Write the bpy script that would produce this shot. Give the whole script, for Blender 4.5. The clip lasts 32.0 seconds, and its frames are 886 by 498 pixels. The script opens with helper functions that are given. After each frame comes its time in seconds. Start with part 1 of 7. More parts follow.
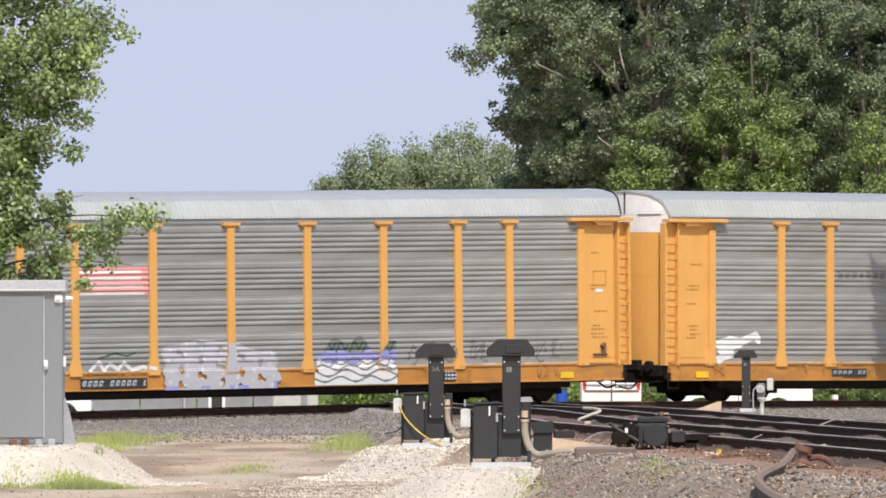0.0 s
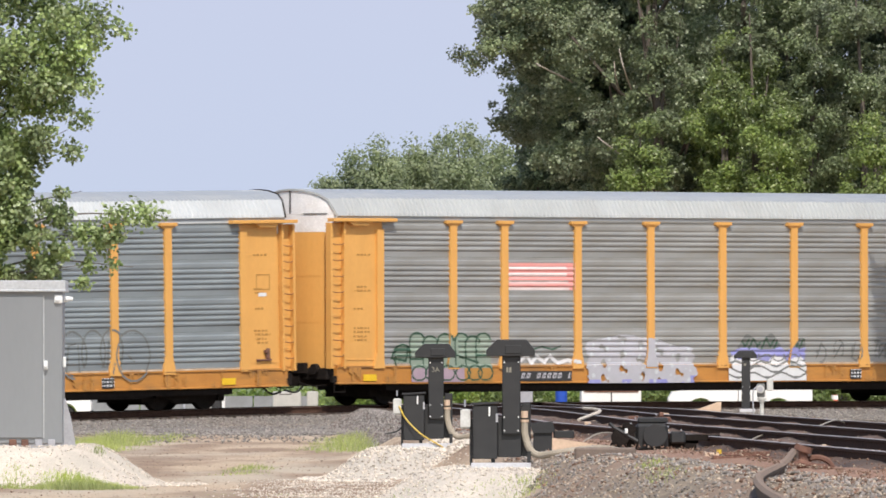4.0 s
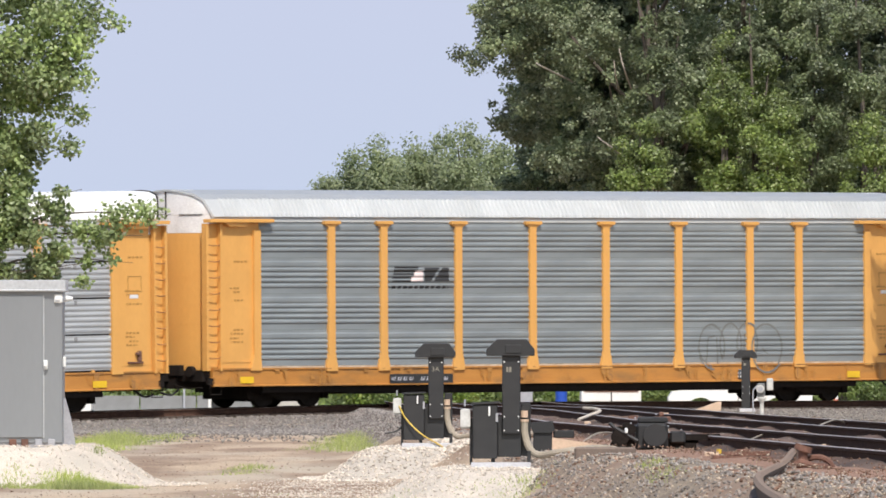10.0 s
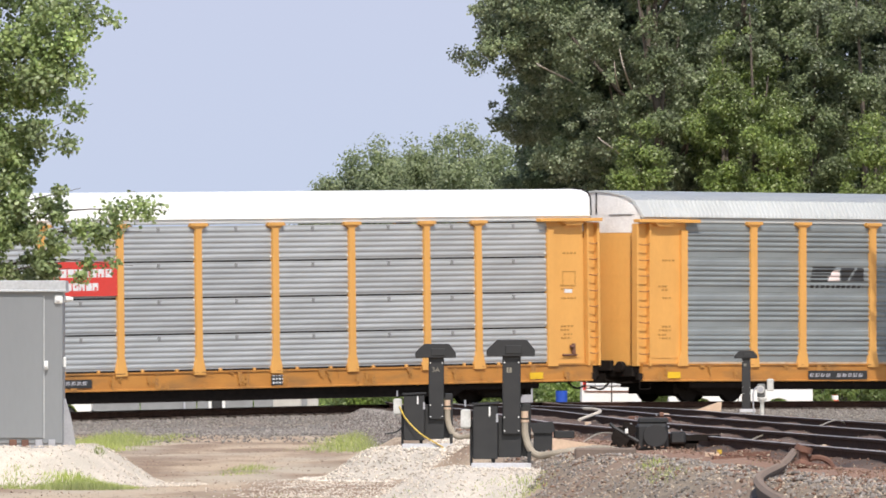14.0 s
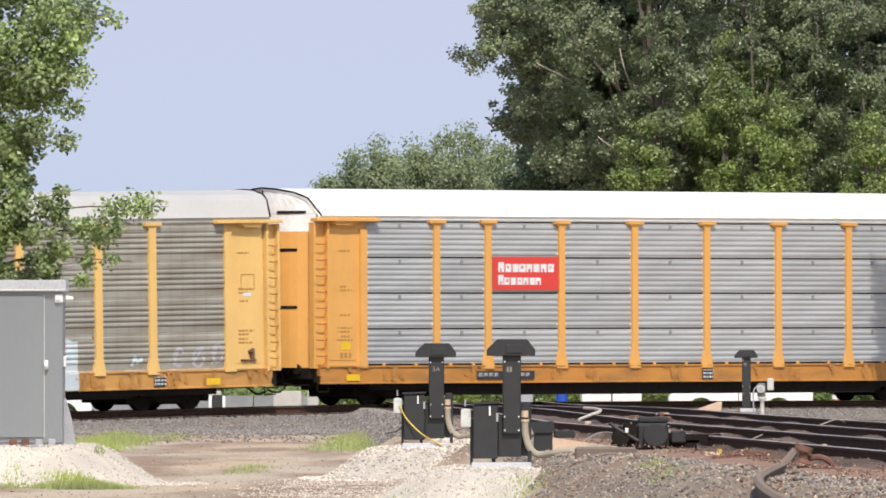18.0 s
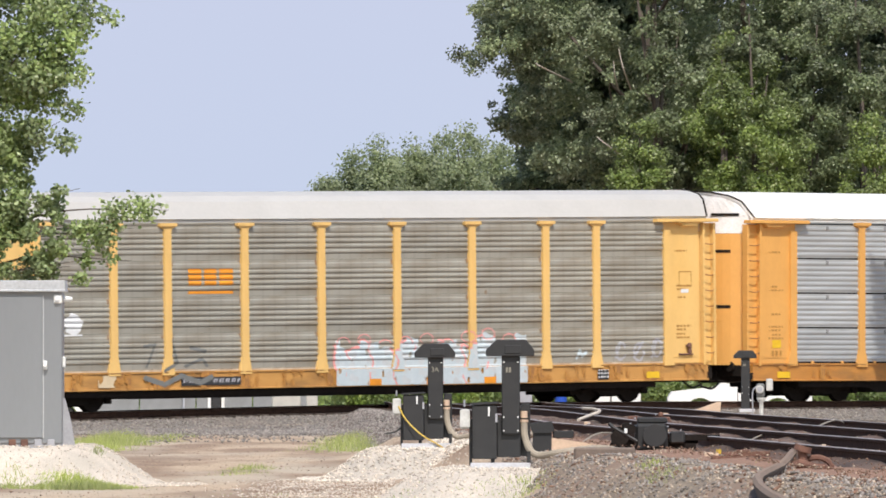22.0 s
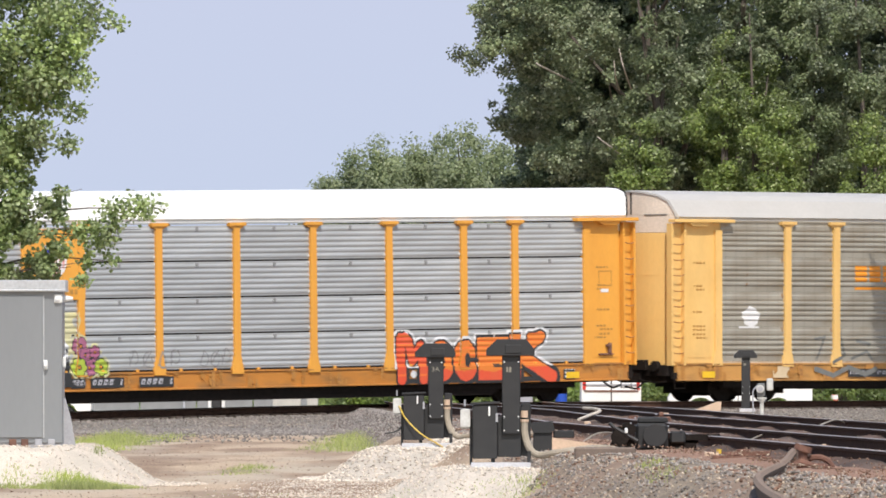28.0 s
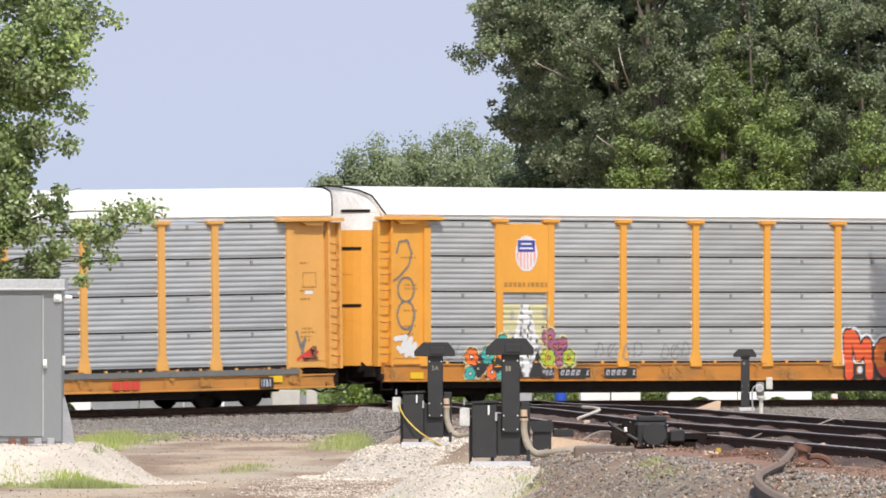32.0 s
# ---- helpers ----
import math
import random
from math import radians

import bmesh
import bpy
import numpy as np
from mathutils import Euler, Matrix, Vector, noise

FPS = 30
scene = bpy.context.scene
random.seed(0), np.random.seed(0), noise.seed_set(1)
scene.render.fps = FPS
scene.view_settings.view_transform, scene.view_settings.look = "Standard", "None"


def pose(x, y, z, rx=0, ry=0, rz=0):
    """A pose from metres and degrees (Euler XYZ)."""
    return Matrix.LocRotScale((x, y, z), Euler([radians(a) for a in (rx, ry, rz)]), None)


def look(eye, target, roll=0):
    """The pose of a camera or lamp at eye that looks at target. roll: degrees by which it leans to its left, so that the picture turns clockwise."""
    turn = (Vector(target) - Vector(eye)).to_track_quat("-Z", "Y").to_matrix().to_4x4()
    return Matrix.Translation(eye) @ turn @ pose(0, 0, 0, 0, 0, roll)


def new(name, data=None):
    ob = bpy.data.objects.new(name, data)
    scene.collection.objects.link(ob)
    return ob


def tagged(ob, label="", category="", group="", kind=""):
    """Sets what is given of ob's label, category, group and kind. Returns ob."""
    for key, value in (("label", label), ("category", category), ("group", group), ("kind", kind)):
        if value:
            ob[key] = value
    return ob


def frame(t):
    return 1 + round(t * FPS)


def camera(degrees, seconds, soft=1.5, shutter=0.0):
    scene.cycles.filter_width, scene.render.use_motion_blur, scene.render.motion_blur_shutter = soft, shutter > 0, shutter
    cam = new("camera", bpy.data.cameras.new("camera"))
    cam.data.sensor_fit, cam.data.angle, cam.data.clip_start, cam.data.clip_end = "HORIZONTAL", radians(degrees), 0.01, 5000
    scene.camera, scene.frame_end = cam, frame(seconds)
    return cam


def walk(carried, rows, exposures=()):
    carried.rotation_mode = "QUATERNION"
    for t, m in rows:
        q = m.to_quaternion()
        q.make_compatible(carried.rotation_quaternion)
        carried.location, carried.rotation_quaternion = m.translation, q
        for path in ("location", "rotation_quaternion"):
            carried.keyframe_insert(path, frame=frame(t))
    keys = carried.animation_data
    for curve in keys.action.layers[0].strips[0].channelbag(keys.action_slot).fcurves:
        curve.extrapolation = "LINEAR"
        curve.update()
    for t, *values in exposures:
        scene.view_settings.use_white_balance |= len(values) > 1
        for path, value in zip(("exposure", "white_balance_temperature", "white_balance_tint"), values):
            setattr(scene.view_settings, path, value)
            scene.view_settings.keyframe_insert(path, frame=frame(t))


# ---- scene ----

# ---- camera: a long lens on a tripod, hardly moving ----
EYE_Z = 0.977
LENS = 21800.0 / 1568.0
cam = camera(math.degrees(2 * math.atan(0.5 / LENS)), 32.0, soft=1.7, shutter=0.35)


def aim(dx, dy):
    """The tripod's pose, swayed by a few hundred-thousandths of a turn."""
    return pose(0, 0, EYE_Z, 90 + math.degrees((207.0 + dy) / 21800.0), 0, math.degrees(dx / 21800.0))


SWAY = """0.0 .4 .4;1 .3 .9;2 -.2 1.0;3 -.3 1.4;3.5 0 1.0;5.5 .3 1.2;6 .1 .5;6.5 .3 1.2;7.5 .2 1.6;8 .9 2.4;8.5 .4 1.2;9 0 2.8;9.5 0 .3;
10 .1 .4;10.5 .8 .2;11 .4 .6;11.5 .6 .4;12 .1 1.2;12.5 -.1 -.3;13 -1 .4;13.5 .3 .8;14 .6 1.3;14.5 .1 -.2;16.5 0 0;17 0 0;17.5 -.2 0;18 .9 .3;
18.5 1.1 .3;19 2.4 2.8;19.5 .2 -5.0;20 1.3 -1.3;20.5 -1.4 -7.0;21 -1.5 -4.0;21.5 -2.6 -5.2;22 -.7 1.0;22.5 2.8 .0;23 1.1 -1.4;23.5 0 -1.9;
24 -.4 -2.8;24.5 -1.1 -2.9;25 -.1 -.2;25.5 -1.4 -1.3;27.5 .3 1.4;28 0 .5;28.5 0 .1;29 -.1 0;29.5 -.7 -1.2;30 -.1 .9;30.5 -.4 -.9;31 -.7 -1.0;31.5 .2 -.5;32 -1.1 -1.4"""
walk(cam, [(float(a), aim(float(b), float(c))) for a, b, c in (row.split() for row in SWAY.replace("\n", "").split(";"))])

# ---- daylight ----
SUN_AZ, SUN_EL = radians(-81), radians(52)   # towards the sun: behind the camera, a little to the right
SUN_DIR = Vector((math.cos(SUN_AZ) * math.cos(SUN_EL), math.sin(SUN_AZ) * math.cos(SUN_EL), math.sin(SUN_EL)))
world = bpy.data.worlds.new("sky")
scene.world = world
world.use_nodes = True
wn = world.node_tree.nodes
sky = wn.new("ShaderNodeTexSky")
sky.sky_type, sky.sun_disc = "NISHITA", False
sky.sun_elevation, sky.sun_rotation = SUN_EL, math.pi / 2 - SUN_AZ
sky.dust_density, sky.air_density = 2.0, 1.2
world.node_tree.links.new(sky.outputs[0], wn["Background"].inputs[0])
wn["Background"].inputs[1].default_value = 0.145
sun = new("sun", bpy.data.lights.new("sun", "SUN"))
sun.data.energy, sun.data.angle, sun.data.color = 3.9, radians(0.53), (1.0, 0.95, 0.87)
sun.matrix_world = look(SUN_DIR * 50, (0, 0, 0))
scene.view_settings.exposure = 0.15

# ---- materials ----
def material(name):
    m = bpy.data.materials.new(name)
    m.use_nodes = True
    return m, m.node_tree, m.node_tree.nodes["Principled BSDF"]


def surface(name, colour, other=None, scale=4.0, rough=0.6, metal=0.0, fine=60.0, bump=0.15, vary=0.0, stain=None, stain_scale=0.8,
            stain_amount=0.35, stretch=(1, 1, 1), islands=False, spread=0.5, grain=0.12):
    """Two colours mixed by coarse noise, fine grain over it, stains on top; vary: brightness from piece to piece."""
    m, t, b = material(name)
    n, link = t.nodes, t.links.new
    co = n.new("ShaderNodeTexCoord")
    mp = n.new("ShaderNodeMapping")
    mp.inputs["Scale"].default_value = stretch
    link(co.outputs["Object"], mp.inputs[0])
    def noise_tex(s, detail=6.0):
        q = n.new("ShaderNodeTexNoise")
        q.inputs["Scale"].default_value, q.inputs["Detail"].default_value = s, detail
        link(mp.outputs[0], q.inputs["Vector"])
        return q.outputs[0]
    def ramp(src, lo, hi):
        q = n.new("ShaderNodeMapRange")
        q.inputs[1].default_value, q.inputs[2].default_value = lo, hi
        link(src, q.inputs[0])
        return q.outputs[0]
    def mix(f, a, c, kind="MIX"):
        q = n.new("ShaderNodeMix")
        q.data_type, q.blend_type = "RGBA", kind
        for slot, v in ((0, f), (6, a), (7, c)):
            if isinstance(v, (int, float)):
                q.inputs[slot].default_value = v
            elif isinstance(v, tuple):
                q.inputs[slot].default_value = (*v, 1)
            else:
                link(v, q.inputs[slot])
        return q.outputs[2]
    other = other or tuple(c * 0.75 for c in colour)
    col = mix(ramp(noise_tex(scale), 0.5 - spread / 2, 0.5 + spread / 2), colour, other)
    fleck = noise_tex(fine, 3.0)
    gr_ = n.new("ShaderNodeMapRange")
    gr_.inputs[1].default_value, gr_.inputs[2].default_value = 0.25, 0.75
    gr_.inputs[3].default_value, gr_.inputs[4].default_value = 1 - grain, 1 + grain
    link(fleck, gr_.inputs[0])
    sh = n.new("ShaderNodeHueSaturation")
    link(gr_.outputs[0], sh.inputs["Value"])
    link(col, sh.inputs["Color"])
    col = sh.outputs[0]
    if stain:
        f = n.new("ShaderNodeMath")
        f.operation, f.inputs[1].default_value = "MULTIPLY", stain_amount
        link(ramp(noise_tex(stain_scale, 8.0), 0.48, 0.68), f.inputs[0])
        col = mix(f.outputs[0], col, stain)
    if vary:
        src = n.new("ShaderNodeNewGeometry").outputs["Random Per Island"] if islands else n.new("ShaderNodeObjectInfo").outputs["Random"]
        q = n.new("ShaderNodeMapRange")
        q.inputs[3].default_value, q.inputs[4].default_value = 1 - vary, 1 + vary
        link(src, q.inputs[0])
        hs = n.new("ShaderNodeHueSaturation")
        link(q.outputs[0], hs.inputs["Value"])
        link(col, hs.inputs["Color"])
        col = hs.outputs[0]
    link(col, b.inputs["Base Color"])
    b.inputs["Roughness"].default_value, b.inputs["Metallic"].default_value = rough, metal
    if bump:
        q = n.new("ShaderNodeBump")
        q.inputs["Strength"].default_value, q.inputs["Distance"].default_value = bump, 0.02
        link(fleck, q.inputs["Height"])
        link(q.outputs[0], b.inputs["Normal"])
    return m


def leaf_material(name, a, c, dry, patch=0.6):
    """Leaves: colour from leaf to leaf, some light shining through them."""
    m, t, b = material(name)
    n, link = t.nodes, t.links.new
    r = n.new("ShaderNodeNewGeometry").outputs["Random Per Island"]
    cr = n.new("ShaderNodeValToRGB")
    cr.color_ramp.elements[0].color, cr.color_ramp.elements[1].color = (*a, 1), (*c, 1)
    e = cr.color_ramp.elements.new(0.94)
    e.color = (*c, 1)
    cr.color_ramp.elements[2].color = (*dry, 1)
    link(r, cr.inputs[0])
    # tone drifts from bough to bough
    ns_ = n.new("ShaderNodeTexNoise")
    ns_.inputs["Scale"].default_value, ns_.inputs["Detail"].default_value = patch, 2.0
    link(n.new("ShaderNodeTexCoord").outputs["Object"], ns_.inputs["Vector"])
    mr_ = n.new("ShaderNodeMapRange")
    for k, v in ((1, 0.32), (2, 0.68), (3, 0.72), (4, 1.30)):
        mr_.inputs[k].default_value = v
    link(ns_.outputs[0], mr_.inputs[0])
    sa_ = n.new("ShaderNodeMapRange")
    for k, v in ((1, 0.3), (2, 0.7), (3, 0.85), (4, 1.12)):
        sa_.inputs[k].default_value = v
    link(ns_.outputs[0], sa_.inputs[0])
    hs_ = n.new("ShaderNodeHueSaturation")
    link(mr_.outputs[0], hs_.inputs["Value"])
    link(sa_.outputs[0], hs_.inputs["Saturation"])
    link(cr.outputs[0], hs_.inputs["Color"])
    link(hs_.outputs[0], b.inputs["Base Color"])
    b.inputs["Roughness"].default_value = 0.42
    b.inputs["Specular IOR Level"].default_value = 0.5
    tr = n.new("ShaderNodeBsdfTranslucent")
    link(hs_.outputs[0], tr.inputs[0])
    mx = n.new("ShaderNodeMixShader")
    mx.inputs[0].default_value = 0.42
    link(b.outputs[0], mx.inputs[1])
    link(tr.outputs[0], mx.inputs[2])
    link(mx.outputs[0], n["Material Output"].inputs[0])
    return m


DIRT = surface("packed_dirt", (0.44, 0.33, 0.23), (0.255, 0.172, 0.115), 0.6, 0.95, fine=30, bump=0.5, grain=0.25, stain=(0.43, 0.365, 0.285), stain_scale=0.5, stain_amount=0.8, stretch=(1, 0.14, 1), spread=0.16)
BALLAST = surface("ballast", (0.215, 0.20, 0.185), (0.125, 0.115, 0.105), 9, 0.95, fine=40, bump=0.7, grain=0.3, stain=(0.24, 0.17, 0.13), stain_scale=0.5, stain_amount=0.3)
STONE_PALE = surface("pale_ballast_stone", (0.44, 0.36, 0.28), (0.29, 0.23, 0.175), 9, 0.9, fine=80, vary=0.5, islands=True)
BANK_SOIL = surface("stony_soil", (0.29, 0.23, 0.165), (0.17, 0.13, 0.095), 5, 0.95, fine=40, bump=0.7, grain=0.4, stain=(0.26, 0.165, 0.115), stain_scale=0.35, stain_amount=0.7, stretch=(1, 0.3, 1))
STONE = surface("ballast_stone", (0.29, 0.26, 0.235), (0.18, 0.155, 0.14), 9, 0.9, fine=80, vary=0.45, islands=True)
STONE_RUST = surface("rusty_stone", (0.25, 0.145, 0.10), (0.15, 0.09, 0.065), 9, 0.9, fine=80, vary=0.4, islands=True)
LIME = surface("crushed_limestone", (0.64, 0.56, 0.475), (0.52, 0.455, 0.385), 3, 0.95, fine=45, bump=0.8, grain=0.2, stain=(0.42, 0.38, 0.32), stain_scale=1.2, stain_amount=0.5)
LIME_STONE = surface("limestone_chip", (0.66, 0.58, 0.495), (0.55, 0.48, 0.41), 9, 0.9, fine=60, vary=0.32, islands=True)
TIE = surface("creosote_tie", (0.10, 0.075, 0.06), (0.06, 0.045, 0.04), 5, 0.85, fine=70, vary=0.3, stretch=(0.3, 3, 3))
RAIL = surface("rusty_rail", (0.095, 0.052, 0.038), (0.05, 0.029, 0.022), 7, 0.9, 0.0, fine=60)
RAIL.node_tree.nodes["Principled BSDF"].inputs["Specular IOR Level"].default_value = 0.08
RAIL_TOP = surface("worn_rail_head", (0.46, 0.40, 0.37), (0.24, 0.18, 0.15), 1.5, 0.45, 0.4, fine=90)
RUST = surface("rusty_casting", (0.20, 0.10, 0.07), (0.12, 0.06, 0.045), 8, 0.85, 0.1, fine=50, bump=0.4)
BLACK = surface("black_paint", (0.016, 0.0165, 0.018), (0.026, 0.025, 0.026), 5, 0.5, fine=60, bump=0.0, grain=0.05)
BALLAST_RUST = surface("rust_stained_ballast", (0.30, 0.175, 0.115), (0.20, 0.115, 0.08), 5, 0.95, fine=40, bump=0.6, grain=0.3)
FILL = surface("rusty_track_fill", (0.125, 0.074, 0.053), (0.058, 0.037, 0.029), 2.2, 0.95, fine=35, bump=0.7, grain=0.4, stain=(0.20, 0.14, 0.108), stain_scale=1.6, stain_amount=0.5, stretch=(1, 0.2, 1), spread=0.3)
# near-black: grease, with the shade under the cars put into the colour
GREASE = surface("shaded_greasy_iron", (0.011, 0.009, 0.008), (0.020, 0.015, 0.013), 6, 0.9, 0.0, fine=40, bump=0.3)
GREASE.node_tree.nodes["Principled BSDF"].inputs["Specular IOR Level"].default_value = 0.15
STEEL_GREY = surface("galvanised_plate", (0.42, 0.42, 0.45), (0.34, 0.34, 0.37), 5, 0.5, 0.4, fine=40)
PALE_STEEL = surface("pale_galvanised_plate", (0.56, 0.56, 0.59), (0.47, 0.47, 0.50), 5, 0.5, 0.2, fine=40)
CASE = surface("aluminium_case", (0.228, 0.238, 0.252), (0.28, 0.29, 0.305), 0.8, 0.40, 0.5, fine=25, bump=0.0, grain=0.02, stretch=(1, 1, 0.3))
CASE_LIP = surface("aluminium_lip", (0.55, 0.56, 0.58), (0.48, 0.49, 0.51), 2, 0.4, 0.5, fine=30, bump=0.03)
WEATHERED_WHITE = surface("weathered_white", (0.56, 0.56, 0.54), (0.42, 0.41, 0.39), 9, 0.6, fine=40, bump=0.05)
BARRIER = surface("weathered_concrete", (0.23, 0.23, 0.23), (0.17, 0.17, 0.17), 1.5, 0.9, fine=30, stain=(0.17, 0.16, 0.14))
FADED_MARK = surface("faded_mark", (0.27, 0.25, 0.20), None, 9, 0.6)
WHITE = surface("white_paint", (0.78, 0.78, 0.77), (0.70, 0.70, 0.69), 3, 0.5, fine=40, bump=0.05)
HOSE = surface("tan_hose", (0.36, 0.31, 0.24), (0.28, 0.24, 0.19), 12, 0.6, fine=50)
RUST_DARK = surface("dark_rusted_iron", (0.085, 0.055, 0.04), (0.05, 0.034, 0.026), 6, 0.8, fine=40)
YELLOW_CORD = surface("yellow_cord", (0.62, 0.42, 0.05), None, 8, 0.5)
PALE_ROD = surface("pale_worn_rod", (0.62, 0.55, 0.47), (0.48, 0.41, 0.34), 6, 0.6, fine=40)
PLY = surface("plywood", (0.60, 0.44, 0.32), (0.50, 0.36, 0.26), 5, 0.7, fine=40)
BROWN_DUCT = surface("brown_duct", (0.17, 0.125, 0.10), (0.13, 0.10, 0.085), 6, 0.8, fine=40)
BARK = surface("bark", (0.13, 0.105, 0.085), (0.08, 0.065, 0.055), 6, 0.9, fine=25, bump=0.8, stretch=(1, 1, 0.25))
BARK_PALE = surface("pale_bark", (0.42, 0.37, 0.32), (0.33, 0.28, 0.24), 6, 0.9, fine=25, bump=0.3)
# extra blue in these three leaf colours stands for the distance haze
LEAF = leaf_material("cottonwood_leaf", (0.14, 0.174, 0.098), (0.305, 0.35, 0.202), (0.57, 0.59, 0.45))
LEAF_MID = leaf_material("hazy_cottonwood_leaf", (0.098, 0.127, 0.066), (0.236, 0.278, 0.140), (0.42, 0.44, 0.32))
# darker copy of the cottonwood leaf: shade of overhanging crowns put into the colour
LEAF_SHADE = leaf_material("shaded_cottonwood_leaf", (0.070, 0.098, 0.060), (0.155, 0.198, 0.118), (0.34, 0.39, 0.25))
LEAF_HEDGE = leaf_material("hedge_leaf", (0.12, 0.18, 0.05), (0.24, 0.31, 0.09), (0.32, 0.36, 0.14))
LEAF_FRESH = leaf_material("fresh_cottonwood_leaf", (0.105, 0.145, 0.045), (0.25, 0.31, 0.10), (0.46, 0.48, 0.30))
# pale, flat range: haze over the far trees put into the leaf colour
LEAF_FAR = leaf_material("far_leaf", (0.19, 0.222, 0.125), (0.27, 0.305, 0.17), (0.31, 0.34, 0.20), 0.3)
LEAF_NEAR = leaf_material("near_leaf", (0.145, 0.205, 0.075), (0.39, 0.475, 0.20), (0.66, 0.69, 0.52), 1.2)
LEAF_LIGHT = leaf_material("young_leaf", (0.125, 0.17, 0.052), (0.265, 0.325, 0.105), (0.46, 0.49, 0.29))
GRASS = leaf_material("grass_blade", (0.25, 0.31, 0.085), (0.43, 0.47, 0.165), (0.54, 0.47, 0.29))
TURF = surface("turf", (0.10, 0.15, 0.04), (0.17, 0.20, 0.07), 1.5, 0.95, fine=20, grain=0.3)
RUBBER = surface("tyre_rubber", (0.02, 0.02, 0.021), None, 8, 0.85)
ORANGE = surface("safety_orange", (0.80, 0.12, 0.02), None, 6, 0.5)
BLUE = surface("blue_plastic", (0.02, 0.08, 0.45), None, 6, 0.4)
CONCRETE = surface("concrete", (0.48, 0.47, 0.44), (0.38, 0.37, 0.35), 3, 0.9, fine=40, stain=(0.25, 0.24, 0.22))
GLASS_DARK, _t, _b = material("dark_glass")
_b.inputs["Base Color"].default_value, _b.inputs["Roughness"].default_value = (0.02, 0.025, 0.03, 1), 0.08


# ---- mesh helpers ----
def part(name, bm, mat, parent=None, label=""):
    """Links a bmesh as one mesh object under a thing or a part."""
    me = bpy.data.meshes.new(name)
    bm.to_mesh(me)
    bm.free()
    me.materials.append(mat)
    return put(name, me, parent, label)


def put(name, me, parent=None, label="", m=None):
    """Links a mesh that may be shared."""
    ob = new(name, me)
    if parent is not None:
        ob.parent = parent
    if m is not None:
        ob.matrix_basis = m
    if label:
        ob["label"] = label
    return ob


def mesh_of(name, bm, *mats):
    me = bpy.data.meshes.new(name)
    bm.to_mesh(me)
    bm.free()
    for q in mats:
        me.materials.append(q)
    return me


def box(bm, x0, x1, y0, y1, z0, z1, bevel=0.0):
    v = [bm.verts.new((x, y, z)) for z in (z0, z1) for y in (y0, y1) for x in (x0, x1)]
    faces = [bm.faces.new([v[i] for i in q]) for q in ((0, 2, 3, 1), (4, 5, 7, 6), (0, 1, 5, 4), (2, 6, 7, 3), (0, 4, 6, 2), (1, 3, 7, 5))]
    if bevel:
        edges = list({e for f in faces for e in f.edges})
        bmesh.ops.bevel(bm, geom=edges, offset=bevel, segments=1, affect="EDGES", profile=0.5)
    return bm


def boxes(*rows, bevel=0.0):
    bm = bmesh.new()
    for r in rows:
        box(bm, *r, bevel=bevel)
    return bm


def prism(bm, outline, a0, a1, axis="y"):
    """A closed outline, run from a0 to a1 along an axis; the outline is in the other two axes, in xyz order."""
    def place(p, a):
        return {"x": (a, p[0], p[1]), "y": (p[0], a, p[1]), "z": (p[0], p[1], a)}[axis]
    lo = [bm.verts.new(place(p, a0)) for p in outline]
    hi = [bm.verts.new(place(p, a1)) for p in outline]
    k = len(outline)
    bm.faces.new(lo[::-1])
    bm.faces.new(hi)
    for i in range(k):
        bm.faces.new((lo[i], lo[(i + 1) % k], hi[(i + 1) % k], hi[i]))
    bmesh.ops.recalc_face_normals(bm, faces=bm.faces[:])
    return bm


def drum(bm, centre, axis, r, length, sides=16, r2=None):
    """A cylinder or cone along an axis, its middle at centre."""
    q = Vector(axis).to_track_quat("Z", "Y").to_matrix().to_4x4()
    bmesh.ops.create_cone(bm, cap_ends=True, segments=sides, radius1=r, radius2=r if r2 is None else r2, depth=length, matrix=Matrix.Translation(centre) @ q)
    return bm


def tube(bm, pts, r, sides=8, r_end=None):
    """A round bar along points."""
    pts = [Vector(p) for p in pts]
    rings = []
    for i, p in enumerate(pts):
        d = (pts[min(i + 1, len(pts) - 1)] - pts[max(i - 1, 0)]).normalized()
        side = d.orthogonal().normalized() if abs(d.z) > 0.95 else d.cross(Vector((0, 0, 1))).normalized()
        up = side.cross(d)
        rr = r if r_end is None else r + (r_end - r) * i / (len(pts) - 1)
        rings.append([bm.verts.new(p + (side * math.cos(a) + up * math.sin(a)) * rr) for a in (2 * math.pi * k / sides for k in range(sides))])
    for a, c in zip(rings, rings[1:]):
        for k in range(sides):
            bm.faces.new((a[k], a[(k + 1) % sides], c[(k + 1) % sides], c[k]))
    bm.faces.new(rings[0][::-1])
    bm.faces.new(rings[-1])
    return bm


def smooth_path(pts, steps=6):
    """More points along a Catmull-Rom curve."""
    p = [Vector(q) for q in pts]
    p = [2 * p[0] - p[1]] + p + [2 * p[-1] - p[-2]]
    out = []
    for i in range(1, len(p) - 2):
        for k in range(steps):
            t = k / steps
            out.append(0.5 * (2 * p[i] + (p[i + 1] - p[i - 1]) * t + (2 * p[i - 1] - 5 * p[i] + 4 * p[i + 1] - p[i + 2]) * t * t + (3 * p[i] - p[i - 1] - 3 * p[i + 1] + p[i + 2]) * t ** 3))
    return out + [p[-2]]


